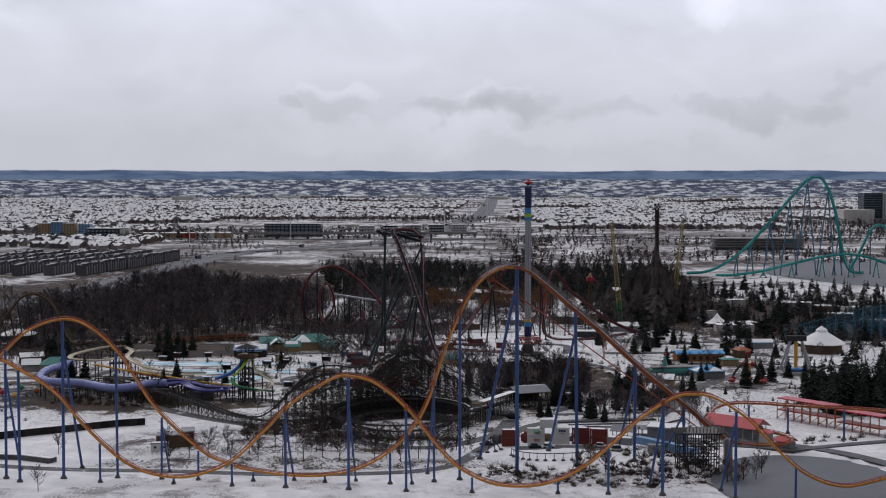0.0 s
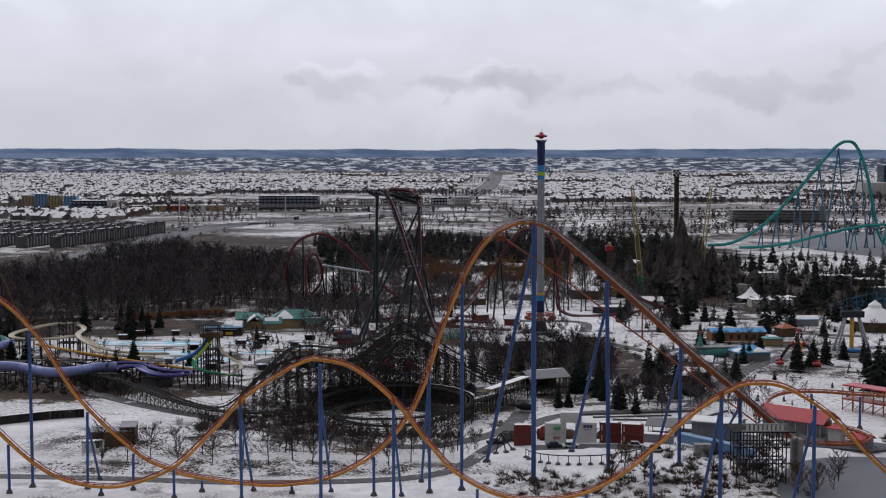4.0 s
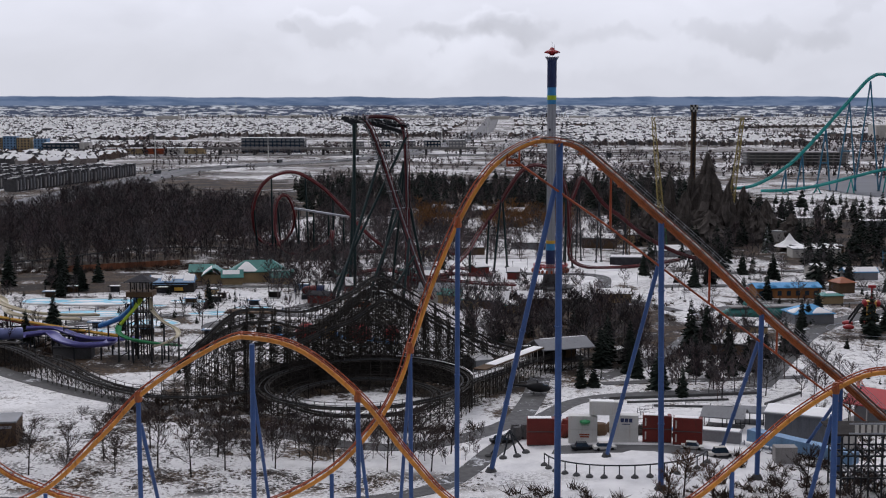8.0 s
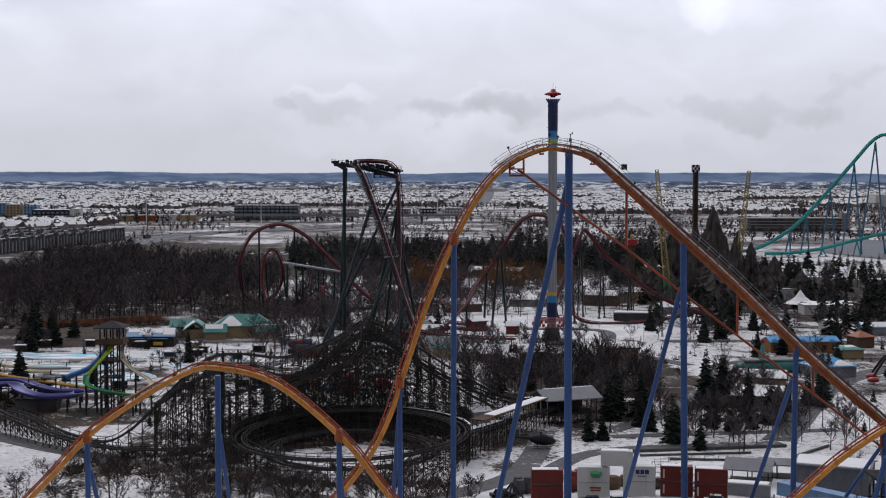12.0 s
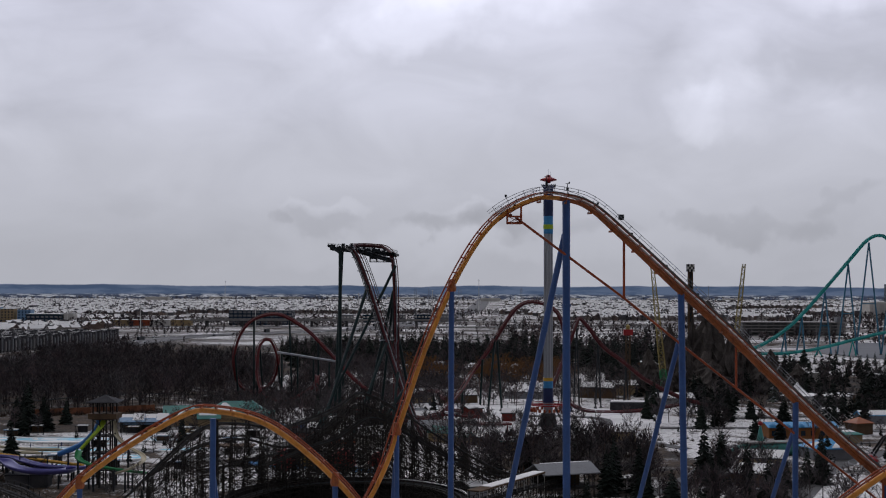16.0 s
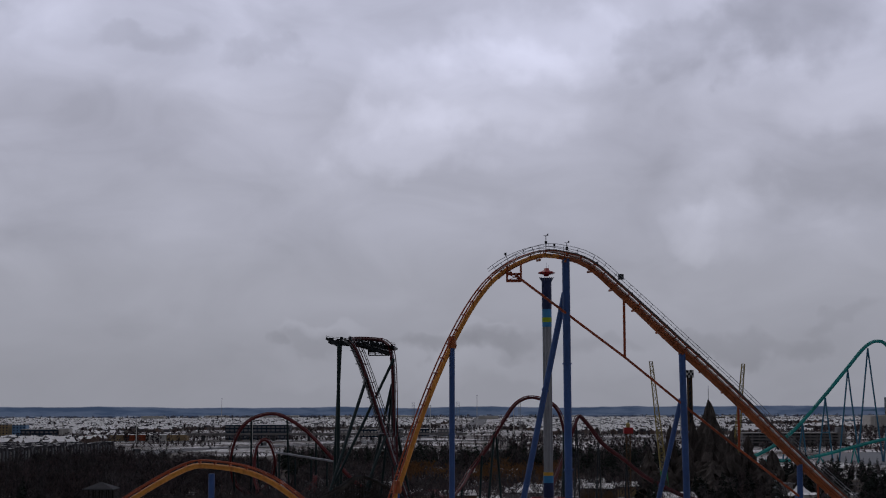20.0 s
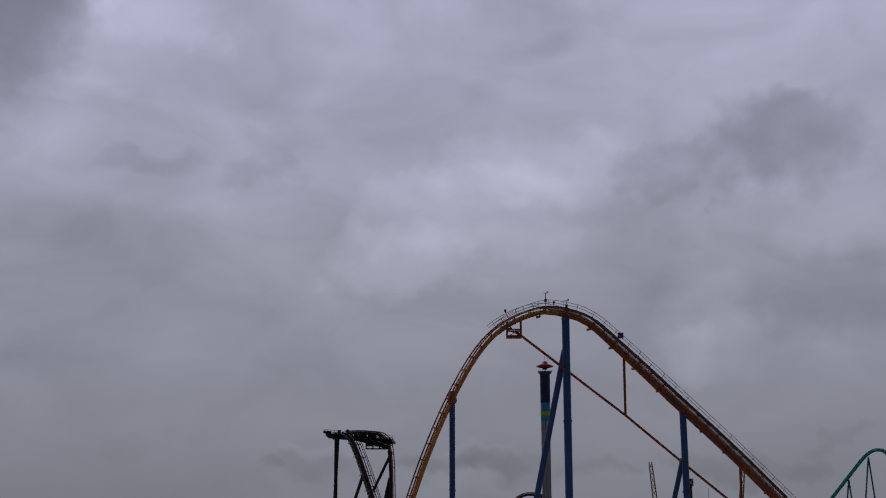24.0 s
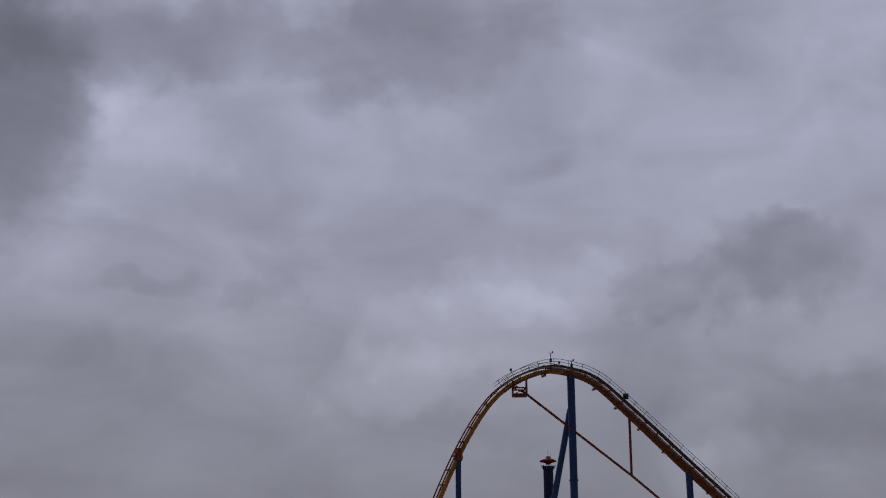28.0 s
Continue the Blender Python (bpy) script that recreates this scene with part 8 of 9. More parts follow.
def build_rides():
    lattice_tower("slingshot_mast", "leaning yellow and green lattice mast", on(87.5, 461), (81, 461, 65.5), 3.2, (GREENFG, YELLOW, YELLOW, YELLOW, YELLOW), 20, taper=0.55)
    lattice_tower("slingshot_mast", "leaning yellow and green lattice mast", on(125, 490), (132.0, 490, 65.0), 3.2, (GREENFG, YELLOW, YELLOW, YELLOW, YELLOW), 20, taper=0.55)
    t = lattice_tower("observation_mast", "thin lattice mast with red and yellow cabin", on(61.5, 400), (61.5, 400, 34), 1.8, (BROWNWALL,), 10)
    part("cabin", Mesh().box((61.5, 400, 32), (4.0, 4.0, 2.6)), REDFG, t, "red cabin")
    part("cage", Mesh().lathe((61.5, 400, 34.6), [(0.9, 0), (0.9, 1.6), (0.2, 2.2)], 8, False), YELLOW, t)
    # drop tower
    z0 = land(159, 805)
    d = thing("drop_tower", (159, 805, z0), "slim dark drop tower with a chequered head", "ride tower")
    for dx in (-1.3, 1.3):
        for dy in (-1.3, 1.3):
            part("leg", Mesh().beam((159 + dx, 805 + dy, z0), (159 + dx, 805 + dy, 64), 0.9), BROWNWALL, d)
    part("core", Mesh().box((159, 805, z0), (2.4, 2.4, 64 - z0)), DARKSTEEL, d)
    for k in range(16):
        z = 2 + k * 3.9
        part("brace", Mesh().beam((157.7, 803.6, z), (160.3, 803.6, z + 3.6), 0.4), BROWNWALL, d)
    for i in range(4):
        for j in range(3):
            part("head_panel", Mesh().box((157.0 + i * 1.33, 802.4, 64 + j * 1.8), (1.3, 0.4, 1.76)), WHITE if (i + j) % 2 else BLACK, d)
    part("head", Mesh().box((159, 805, 64), (5.2, 4.8, 5.4)), DARKSTEEL, d)
    # claw ride
    x, y = 116, 196
    z = land(x, y)
    c = thing("spider_ride", (x, y, z), "ride with black arms, red cars and a yellow pillar", "ride")
    part("pillar", Mesh().lathe((x, y, z), [(1.7, 0), (1.5, 8), (2.4, 9.4), (2.0, 10.4)], 12), YELLOWFG, c)
    part("mast", Mesh().tube((x, y, z + 10), (x, y, z + 15), 0.3, n=8).box((x, y, z + 14.6), (2.2, 1.2, 0.9)), REDFG, c)
    for k in range(6):
        g = math.pi / 3 * k + 0.3
        r = lambda q, h: (x + q * math.cos(g), y + q * math.sin(g), z + h)
        arm = part("arm", Mesh().sweep([r(1.2, 10), r(4.2, 8.6), r(7.2, 4.6), r(8.0, 3.4)], [0.5, 0.42, 0.36, 0.3], 8), BLACK, c)
        part("elbow", Mesh().lathe(r(2.4, 8.6), [(0.3, 0), (0.9, 0.5), (0.9, 1.4), (0.3, 2.0)], 8), REDFG, arm)
        part("car", Mesh().lathe(r(8.2, 1.4), [(0.4, 0), (1.7, 0.3), (1.9, 0.9), (1.3, 1.4), (0.5, 1.6)], 12), REDFG, c, "red round car")
    for rr in (11, 14):
        part("ring_fence", Mesh().sweep([(x + rr * math.cos(g), y + rr * math.sin(g), z + 1.0) for g in np.linspace(0, 6.283, 40)], 0.1, 5), STEEL, c)
    # pendulum ride
    x, y = 146, 228
    z = land(x, y)
    p = thing("pendulum_ride", (x, y, z), "pendulum ride on four pale legs with a yellow arm", "ride")
    for dx in (-7.5, 7.5):
        for dy in (-4, 4):
            part("leg", Mesh().tube((x + dx, y + dy, z), (x + dx * 0.35, y + dy * 0.15, z + 17), 0.55, n=10), SILVER, p)
    part("head", Mesh().box((x, y, z + 16.4), (9.5, 3.2, 2.6)), DARKROOF, p, "dark head housing")
    part("arm", Mesh().tube((x, y, z + 17), (x, y, z + 3.4), 0.9, n=12), YELLOWFG, p)
    part("gondola", Mesh().lathe((x, y, z + 1.6), [(1.5, 0), (3.8, 0.3), (4.2, 1.2), (1.2, 1.8)], 18), BLUEFG, p)
    part("platform", Mesh().box((x, y - 2, z), (18, 10, 1.6)), CONCRETE, p)
    # carousel tent
    x, y = 180, 312
    z = land(x, y)
    t = thing("carousel_house", (x, y, z), "round carousel house with a snow-white tent roof", "building")
    part("wall", Mesh().lathe((x, y, z), [(11, 0), (11, 5)], 20, False), BROWNWALL, t)
    part("roof", Mesh().lathe((x, y, z + 5), [(13, 0), (12.6, 0.4), (6, 4.4), (3.2, 6), (3.0, 7.4), (0.2, 9.4)], 20, False), SNOW, t)
    x, y = 146, 438
    t = thing("snowy_tent", on(x, y), "peaked tent with a sagging roof white with snow", "tent")
    part("roof", Mesh().lathe(on(x, y, 2.6), [(8.2, 0), (5.2, 1.2), (2.6, 3.0), (0.9, 5.2), (0.15, 6.4)], 8, False), SNOW, t)
    for k in range(8):
        g = math.pi / 4 * k
        part("pole", Mesh().tube(on(x + 7.6 * math.cos(g), y + 7.6 * math.sin(g)), on(x + 7.6 * math.cos(g), y + 7.6 * math.sin(g), 2.8), 0.1, n=6), DARKSTEEL, t)
    # pirate and fairground buildings
    b = building("blue_roofed_hall", 107, 278, (25, 9), 4.0, "long orange-brown timber hall with a bright blue wavy roof and snow", 6, ORANGEWALL, BLUEROOF, 1.3, "gable", snow=False, win=[(1, 7, 1.6, 1.8, 1.0, 1, 0)])
    for k in range(5):
        part("snow_patch", Mesh().box(on(98 + k * 4.4, 276.4 + k * 0.4, 4.7 + 0.1 * (k % 2)), (2.0 + k % 3, 1.4, 0.25), 6), SNOW, b, "snow lying on the roof")
        part("wave_crest", Mesh().lathe(on(96.5 + k * 5.2, 273.6 + k * 0.5, 3.9), [(1.6, 0), (1.4, 0.7), (0.7, 1.3), (0.1, 1.5)], 9, False), BLUEROOF, b)
    building("fair_stall", 74, 190, (14, 9), 3.6, "tan stall with snow-covered roof", -14, TAN, DARKROOF, 1.8, "gable")
    building("fair_stall", 62, 158, (12, 8), 3.4, "low brown stall with snow-covered roof", -12, BROWNWALL, DARKROOF, 1.0, "gable")
    building("fair_stall", 69, 166, (12, 8), 3.4, "low brown stall with snow-covered roof", -20, BROWNWALL, DARKROOF, 1.0, "gable")
    building("tent_pavilion", 101, 218, (14, 11), 3.4, "square pavilion with white and blue hipped roof", 10, GREYWALL, BLUEROOF, 2.8, "hip", snow=False)
    for dx, dy in ((-3.6, -2.6), (3.2, -2.6), (0, 3)):
        solo("roof_snow", Mesh().hip(on(101 + dx, 218 + dy, 3.75), (6.5, 5.0), 1.7, 10, 0.2, 0.2), SNOW, on(101 + dx, 218 + dy), "snow lying on the pavilion roof", "snow", kind="structure")
    building("round_kiosk", 132, 290, (7, 7), 4.0, "orange-brown round kiosk with a domed roof", 20, BROWNWALL, LIFT_ORANGE, 2.2, "hip", snow=False)
    building("round_kiosk", 120, 262, (8, 6), 3.0, "kiosk with a pale green roof", 10, TAN, GREENROOF, 1.4, "hip")
    building("blue_stall", 150, 330, (14, 6), 3.4, "stall with faded blue roof and snow", 4, GREYWALL, BLUEROOF, 1.4, "gable")
    building("blue_stall", 136, 346, (8, 6), 3.0, "small white stall in snow", 30, OFFWHITE, DARKROOF, 1.4, "gable")
    sh = thing("ship_basin", on(86, 226), "sea-green boat-shaped stage with grey deck", "stage")
    part("hull", Mesh().sweep([(72, 224, 1.6), (76, 224, 2.0), (88, 226, 2.0), (100, 228, 2.0), (104, 229, 1.8)], [0.6, 2.6, 3.6, 3.0, 1.0], 10, squash=0.7), GREENROOF, sh)
    part("deck", Mesh().box(on(88, 226, 4.0), (26, 5.5, 0.4), 9), CONCRETE, sh)
    part("figurehead", Mesh().lathe(on(82, 227, 4.3), [(1.6, 0), (1.0, 1.4), (0.5, 4), (0.2, 5)], 8), GREENROOF, sh)
    part("float_ball", Mesh().lathe(on(82, 227, 9.2), [(0.2, 0), (0.8, 0.4), (0.8, 1.0), (0.2, 1.5)], 10), REDFG, sh)
    building("ride_hut", 8, 250, (10, 7), 3.2, "dark roofed hut half hidden by trees", 20, BROWNWALL, DARKROOF, 2.2, "gable", group="huts in the trees")
    building("ride_hut", -4, 246, (9, 7), 3.2, "dark roofed hut half hidden by trees", -10, BROWNWALL, DARKROOF, 2.6, "gable", group="huts in the trees")
    building("ride_hut", -12, 252, (8, 6), 3.0, "dark roofed hut half hidden by trees", 5, BROWNWALL, DARKROOF, 2.2, "gable", group="huts in the trees")
    building("ride_hut", 40, 262, (12, 7), 3.2, "yellow-brown hut among bare trees", 0, TAN, BROWNWALL, 1.4, "gable", group="huts in the trees")
    building("arcade_hall", -44, 246, (10, 7), 4, "cream arcade house with dark gable roof", 14, OFFWHITE, DARKROOF, 2.6, "gable")
    building("queue_hall", 60, 368, (20, 8), 3.6, "dark flat-roofed queue hall with pink trim", -8, DARKROOF)
    for i in range(16):
        x, y = RNG.uniform(120, 330), RNG.uniform(330, 620)
        building("park_hall", x, y, (RNG.uniform(10, 26), RNG.uniform(8, 14)), RNG.uniform(3, 6), "park building with a snow-covered flat roof", RNG.uniform(-20, 20), RNG.choice((GREYWALL, OFFWHITE, BROWNWALL)), group="halls behind the pines")
    for i in range(20):
        x, y = RNG.uniform(-60, 130), RNG.uniform(390, 660)
        building("park_hall", x, y, (RNG.uniform(9, 20), RNG.uniform(7, 11)), RNG.uniform(3, 5), "park building with snowy gable roof among trees", RNG.uniform(-30, 30), RNG.choice((GREYWALL, TAN, BROWNWALL)), DARKROOF, 2.0, "gable", group="halls in the wood")
    building("theatre_block", 345, 632, (40, 22), 14, "big pale grey windowless theatre block", 4, OFFWHITE)
    # station with red roofs
    s = thing("ride_station", on(84, 62), "loading station with red metal roofs over grey walls", "station")
    z = land(84, 62)
    part("wall", Mesh().ends((84, 62, z - 1), (19, 8), 6.2, 2, -40), GREYWALL, s)
    part("roof", Mesh().gable((84, 62, z + 5.6), (22, 11), 2.8, -40, 0.6), REDROOF, s, "red metal roof")
    part("platform", Mesh().box((84, 62, z), (24, 13, 1.1), -40), CONCRETE, s)
    part("control_booth", Mesh().box((93, 50, z), (4, 3.4, 4.6), -40), OFFWHITE, s)
    part("booth_roof", Mesh().hip((93, 50, z + 4.6), (4, 3.4), 1.2, -40, 0.7), REDROOF, s)
    part("small_roof", Mesh().gable((99, 45, z + 2.6), (6, 5), 1.2, -40, 0.4), REDROOF, s)
    part("small_wall", Mesh().box((99, 45, z - 1), (5.4, 4.4, 3.5), -40), GREYWALL, s)
    for k in range(6):
        g = radians(-40)
        for sg in (-5, 5):
            q = (84 + (-10 + 4 * k) * math.cos(g) - sg * math.sin(g), 62 + (-10 + 4 * k) * math.sin(g) + sg * math.cos(g))
            part("post", Mesh().beam((*q, z), (*q, z + 5.6), 0.25), OFFWHITE, s)
    m = thing("brake_shed", on(126, 84), "long storage shed with red roof on orange frame", "shed")
    ax, ay = math.cos(radians(-52)), math.sin(radians(-52))
    for L0, L1, zz in ((-24, 3, 8.6), (5, 25, 7.6)):
        a, b = (126 + L0 * ax, 86 + L0 * ay, zz), (126 + L1 * ax, 86 + L1 * ay, zz)
        part("roof", Mesh().beam(a, b, 6.4, 0.4), REDROOF, m, "flat red roof")
        part("floor", Mesh().beam((a[0], a[1], zz - 4.6), (b[0], b[1], zz - 4.6), 6.0, 0.5), RUST, m)
    for k in range(13):
        for sg in (-2.9, 2.9):
            q = (126 + (-24 + 4 * k) * ax - sg * ay, 86 + (-24 + 4 * k) * ay + sg * ax)
            part("post", Mesh().beam(on(*q), (*q, 7.8), 0.3), LIFT_ORANGE, m)
        if k < 12:
            q0 = (126 + (-24 + 4 * k) * ax + 2.9 * ay, 86 + (-24 + 4 * k) * ay - 2.9 * ax)
            q1 = (126 + (-20 + 4 * k) * ax + 2.9 * ay, 86 + (-20 + 4 * k) * ay - 2.9 * ax)
            part("brace", Mesh().beam((*q0, 0.6), (*q1, 3.4), 0.2), LIFT_ORANGE, m)
    w = Mesh().ribbon([on(78, 48, 0.4), on(100, 40, 0.4), on(124, 50, 0.4), on(150, 60, 0.4), on(190, 66, 0.4)], 4, 0.6)
    solo("shore_path", w, ASPHALT, on(100, 40), "dark path along the pond shore", "path", kind="structure")
    # grey trestle coaster on the east side
    g = thing("trestle_coaster", on(235, 372), "grey-blue trestle roller coaster", "roller coaster")
    timber_run(g, [(176, 384, 5), (198, 380, 11), (222, 376, 18), (246, 373, 20), (270, 371, 13), (296, 370, 8), (330, 374, 12), (360, 380, 6)], gap=4.2, mat=TEALBLUE)
    timber_run(g, [(190, 396, 4), (222, 392, 9), (256, 390, 12), (290, 388, 6), (340, 392, 9)], gap=4.6, mat=TEALBLUE)
    # brown arched coaster on the west side
    h = thing("arched_coaster", on(-246, 330), "brown steel coaster arch with dark supports", "roller coaster")
    hp, hs = steel_track(h, [(-288, 350, 4), (-276, 342, 18), (-266, 336, 28), (-256, 332, 30), (-246, 328, 24), (-238, 322, 10), (-230, 314, 4), (-218, 306, 6), (-206, 298, 3)], "spine", "rail", gauge=0.9, r_spine=0.6, tie=2.0, mats=(BROWNWALL, BROWNWALL), step=1.8)
    for i in range(2, len(hp), 5):
        column(h, on(hp[i].x + 2, hp[i].y + 4), tuple(hp[i] - V((0, 0, 0.6))), 0.35, DARKSTEEL)
    b = building("garden_house", -218, 232, (14, 9), 4, "tan house with sea-green hipped roof", 12, TAN, GREENROOF, 3.6, "hip", snow=False)
    building("garden_house_wing", -231, 236, (9, 8), 3.4, "grey wing with snowy roof", 12, GREYWALL, DARKROOF, 2.4, "gable")
    for i, (x, y, sx, sy) in enumerate([(-262, 236, 16, 8), (-250, 214, 14, 7), (-280, 262, 20, 10), (-300, 300, 22, 9), (-240, 266, 12, 7), (-268, 200, 10, 6), (-310, 250, 18, 8)]):
        building("west_hall", x, y, (sx, sy), 3.4, "low park building with a thick snow roof", 8 + 4 * i, BROWNWALL, DARKROOF, 1.8, "gable", group="west park halls")
    tn = building("big_tent", -277, 362, (20, 15), 3.4, "dark pavilion under a broad white snow roof", 4, DARKROOF, SNOW, 3.4, "hip", snow=False)
    for i in range(26):
        x, y = RNG.uniform(-235, -150), RNG.uniform(96, 200)
        o = thing("picnic_table", on(x, y), "dark picnic table dusted with snow", "table", "picnic tables")
        part("tabletop", Mesh().box(on(x, y, 0.75), (1.9, 0.8, 0.08), 40 * i), DECK, o)
        part("bench", Mesh().box(on(x, y - 0.8, 0.42), (1.9, 0.3, 0.07), 0), DECK, o)
        part("bench", Mesh().box(on(x, y + 0.8, 0.42), (1.9, 0.3, 0.07), 0), DECK, o)
        part("leg", Mesh().box(on(x, y), (0.2, 1.0, 0.75)), DECK, o)
    for i, (x, y, m_) in enumerate([(-228, 150, PURPLE), (-220, 156, REDFG), (-212, 148, YELLOWFG), (-224, 164, REDFG), (-206, 160, LIFT_ORANGE), (-216, 170, GREENFG)]):
        o = thing("kiddie_ride", on(x, y), "small colourful children's ride car on a stand", "ride", "children's rides")
        part("cabin", Mesh().lathe(on(x, y, 1.0), [(0.4, 0), (1.3, 0.4), (1.4, 1.4), (0.6, 2.2), (0.1, 2.5)], 10), m_, o)
        part("stand", Mesh().tube(on(x, y), on(x, y, 1.2), 0.4, n=8), STEEL, o)


build_rides()


def build_mountain():
    m = Mesh()
    peaks = [(114, 490, 47, 17), (94, 488, 35, 9), (101, 482, 27, 11), (133, 488, 29, 10), (123, 480, 31, 11), (146, 492, 22, 12), (84, 494, 22, 11), (112, 474, 18, 18), (128, 497, 34, 8), (90, 480, 18, 11), (158, 486, 15, 12), (106, 492, 38, 8), (139, 482, 18, 12), (76, 486, 14, 10)]
    n = 30
    for px, py, h, r in peaks:
        prof = [(1.0, 0.0), (0.92, 0.08), (0.86, 0.16), (0.74, 0.27), (0.66, 0.36), (0.60, 0.46), (0.50, 0.55), (0.44, 0.65), (0.32, 0.74), (0.26, 0.83), (0.17, 0.9), (0.09, 0.96), (0.03, 1.0)]
        verts = []
        for f, z in prof:
            for k in range(n):
                g = 2 * math.pi * k / n
                q = V((math.cos(g) * 2.1, math.sin(g) * 2.1, z * 4 + px * 0.3))
                w = 0.74 * (1 + 0.6 * noise.noise(q) + 0.55 * noise.noise(q * 2.7) + 0.3 * noise.noise(q * 6.1))
                verts.append((px + r * f * w * math.cos(g), py + r * f * w * math.sin(g), land(px, py) - 0.5 + h * z * (1 + 0.05 * noise.noise(q * 1.7))))
        m.add(verts, [(i * n + k, i * n + (k + 1) % n, (i + 1) * n + (k + 1) % n, (i + 1) * n + k) for i in range(len(prof) - 1) for k in range(n)])
    solo("rock_mountain", m, ROCK, on(114, 488), "jagged grey-brown artificial rock mountain with several peaks", "mountain")
    f = thing("flag_mast", (114, 490, 47), "thin mast on the mountain peak", "mast")
    part("mast", Mesh().tube((114, 490, 45), (114, 490, 54), 0.12, n=5), STEEL, f)


build_mountain()


def build_teal_coaster():
    c = thing("teal_coaster", on(290, 868), "giant teal steel coaster hill on blue-grey supports", "roller coaster")
    Y0 = 868
    up = [(196, Y0, 3.2), (212, Y0, 4), (226, Y0, 9), (243, Y0, 20), (256, Y0, 32), (274, Y0, 52), (292, Y0, 73), (304, Y0, 87), (311, Y0, 92.2), (316, Y0, 93.2), (322, Y0, 91), (329, Y0, 78), (335, Y0, 58), (340, Y0, 32), (345, Y0, 12), (352, Y0 + 4, 4), (364, Y0 + 10, 3)]
    p, s = steel_track(c, up, "spine", "rail", gauge=1.1, rise=1.3, r_spine=1.0, r_rail=0.28, tie=3.0, mats=(TEAL, TEAL), step=3)
    low = [(220, 850, 2.4), (240, 850, 3), (264, 850, 6.5), (290, 850, 13), (318, 850, 19.5), (345, 850, 22), (368, 852, 17), (392, 856, 8), (420, 862, 3)]
    q, s2 = steel_track(c, low, "spine", "rail", gauge=1.0, rise=1.2, r_spine=0.9, r_rail=0.25, tie=3.0, mats=(TEAL, TEAL), step=3)
    hill = [(352, 884, 3), (362, 884, 22), (372, 884, 42), (380, 884, 48), (388, 884, 42), (398, 884, 20), (408, 884, 4)]
    q2, s3 = steel_track(c, hill, "spine", "rail", gauge=1.0, rise=1.2, r_spine=0.9, r_rail=0.25, tie=3.0, mats=(TEAL, TEAL), step=3)
    for x, z in ((243, 19), (256, 31), (274, 51), (292, 72), (308, 89), (327, 80), (338, 40)):
        for dx in (-0.10, 0.12):
            column(c, on(x + dx * z, Y0 + 6), (x, Y0, z - 1.5), 0.62, TEALBLUE)
        if z > 45:
            part("tie_beam", Mesh().beam((x - 0.06 * z, Y0 + 3, z * 0.45), (x + 0.07 * z, Y0 + 3, z * 0.45), 0.8), TEALBLUE, c)
    for x in (240, 264, 290, 318, 345, 368, 392):
        z = track_z(q, x, 850).z
        column(c, on(x - 2, 853), (x, 850, z - 1), 0.5, TEAL)
        column(c, on(x + 2, 847), (x, 850, z - 1), 0.5, TEAL)
    for x in (362, 372, 388, 398):
        z = track_z(q2, x, 884).z
        column(c, on(x + 2, 890), (x, 884, z - 1), 0.55, TEALBLUE)


build_teal_coaster()


def build_paths():
    rng = random.Random(21)
    for i, pts in enumerate([[(20, 118), (40, 150), (60, 200), (70, 240), (100, 258), (150, 262)], [(-40, 205), (-70, 228), (-110, 232), (-150, 210)], [(-20, 300), (-50, 296), (-90, 304), (-140, 300)], [(60, 240), (40, 280), (40, 320), (10, 320)], [(90, 200), (76, 232), (90, 262)],
                             [(-70, 260), (-84, 232), (-100, 210), (-96, 190)], [(60, 300), (110, 306), (170, 290)], [(-180, 200), (-210, 180), (-235, 160)], [(-235, 210), (-200, 216), (-190, 240)], [(80, 340), (150, 360), (240, 340)]]):
        road("path_%d" % (i + 1), pts, rng.uniform(4, 7), "winding park path half clear of snow", None, 0.15 + 0.012 * i)


build_paths()


# ---------------------------------------------------------------- town and distance
HOUSE_V = np.array([(-.5, -.5, 0), (.5, -.5, 0), (.5, .5, 0), (-.5, .5, 0), (-.5, -.5, 1), (.5, -.5, 1), (.5, .5, 1), (-.5, .5, 1), (-.5, 0, 1), (.5, 0, 1), (-.56, -.6, .93), (.56, -.6, .93), (.56, .6, .93), (-.56, .6, .93), (-.56, 0, 1), (.56, 0, 1)], float)
HOUSE_F = [(0, 1, 5, 4), (2, 3, 7, 6), (1, 2, 6, 9, 5), (3, 0, 4, 8, 7), (10, 11, 15, 14), (12, 13, 14, 15)]


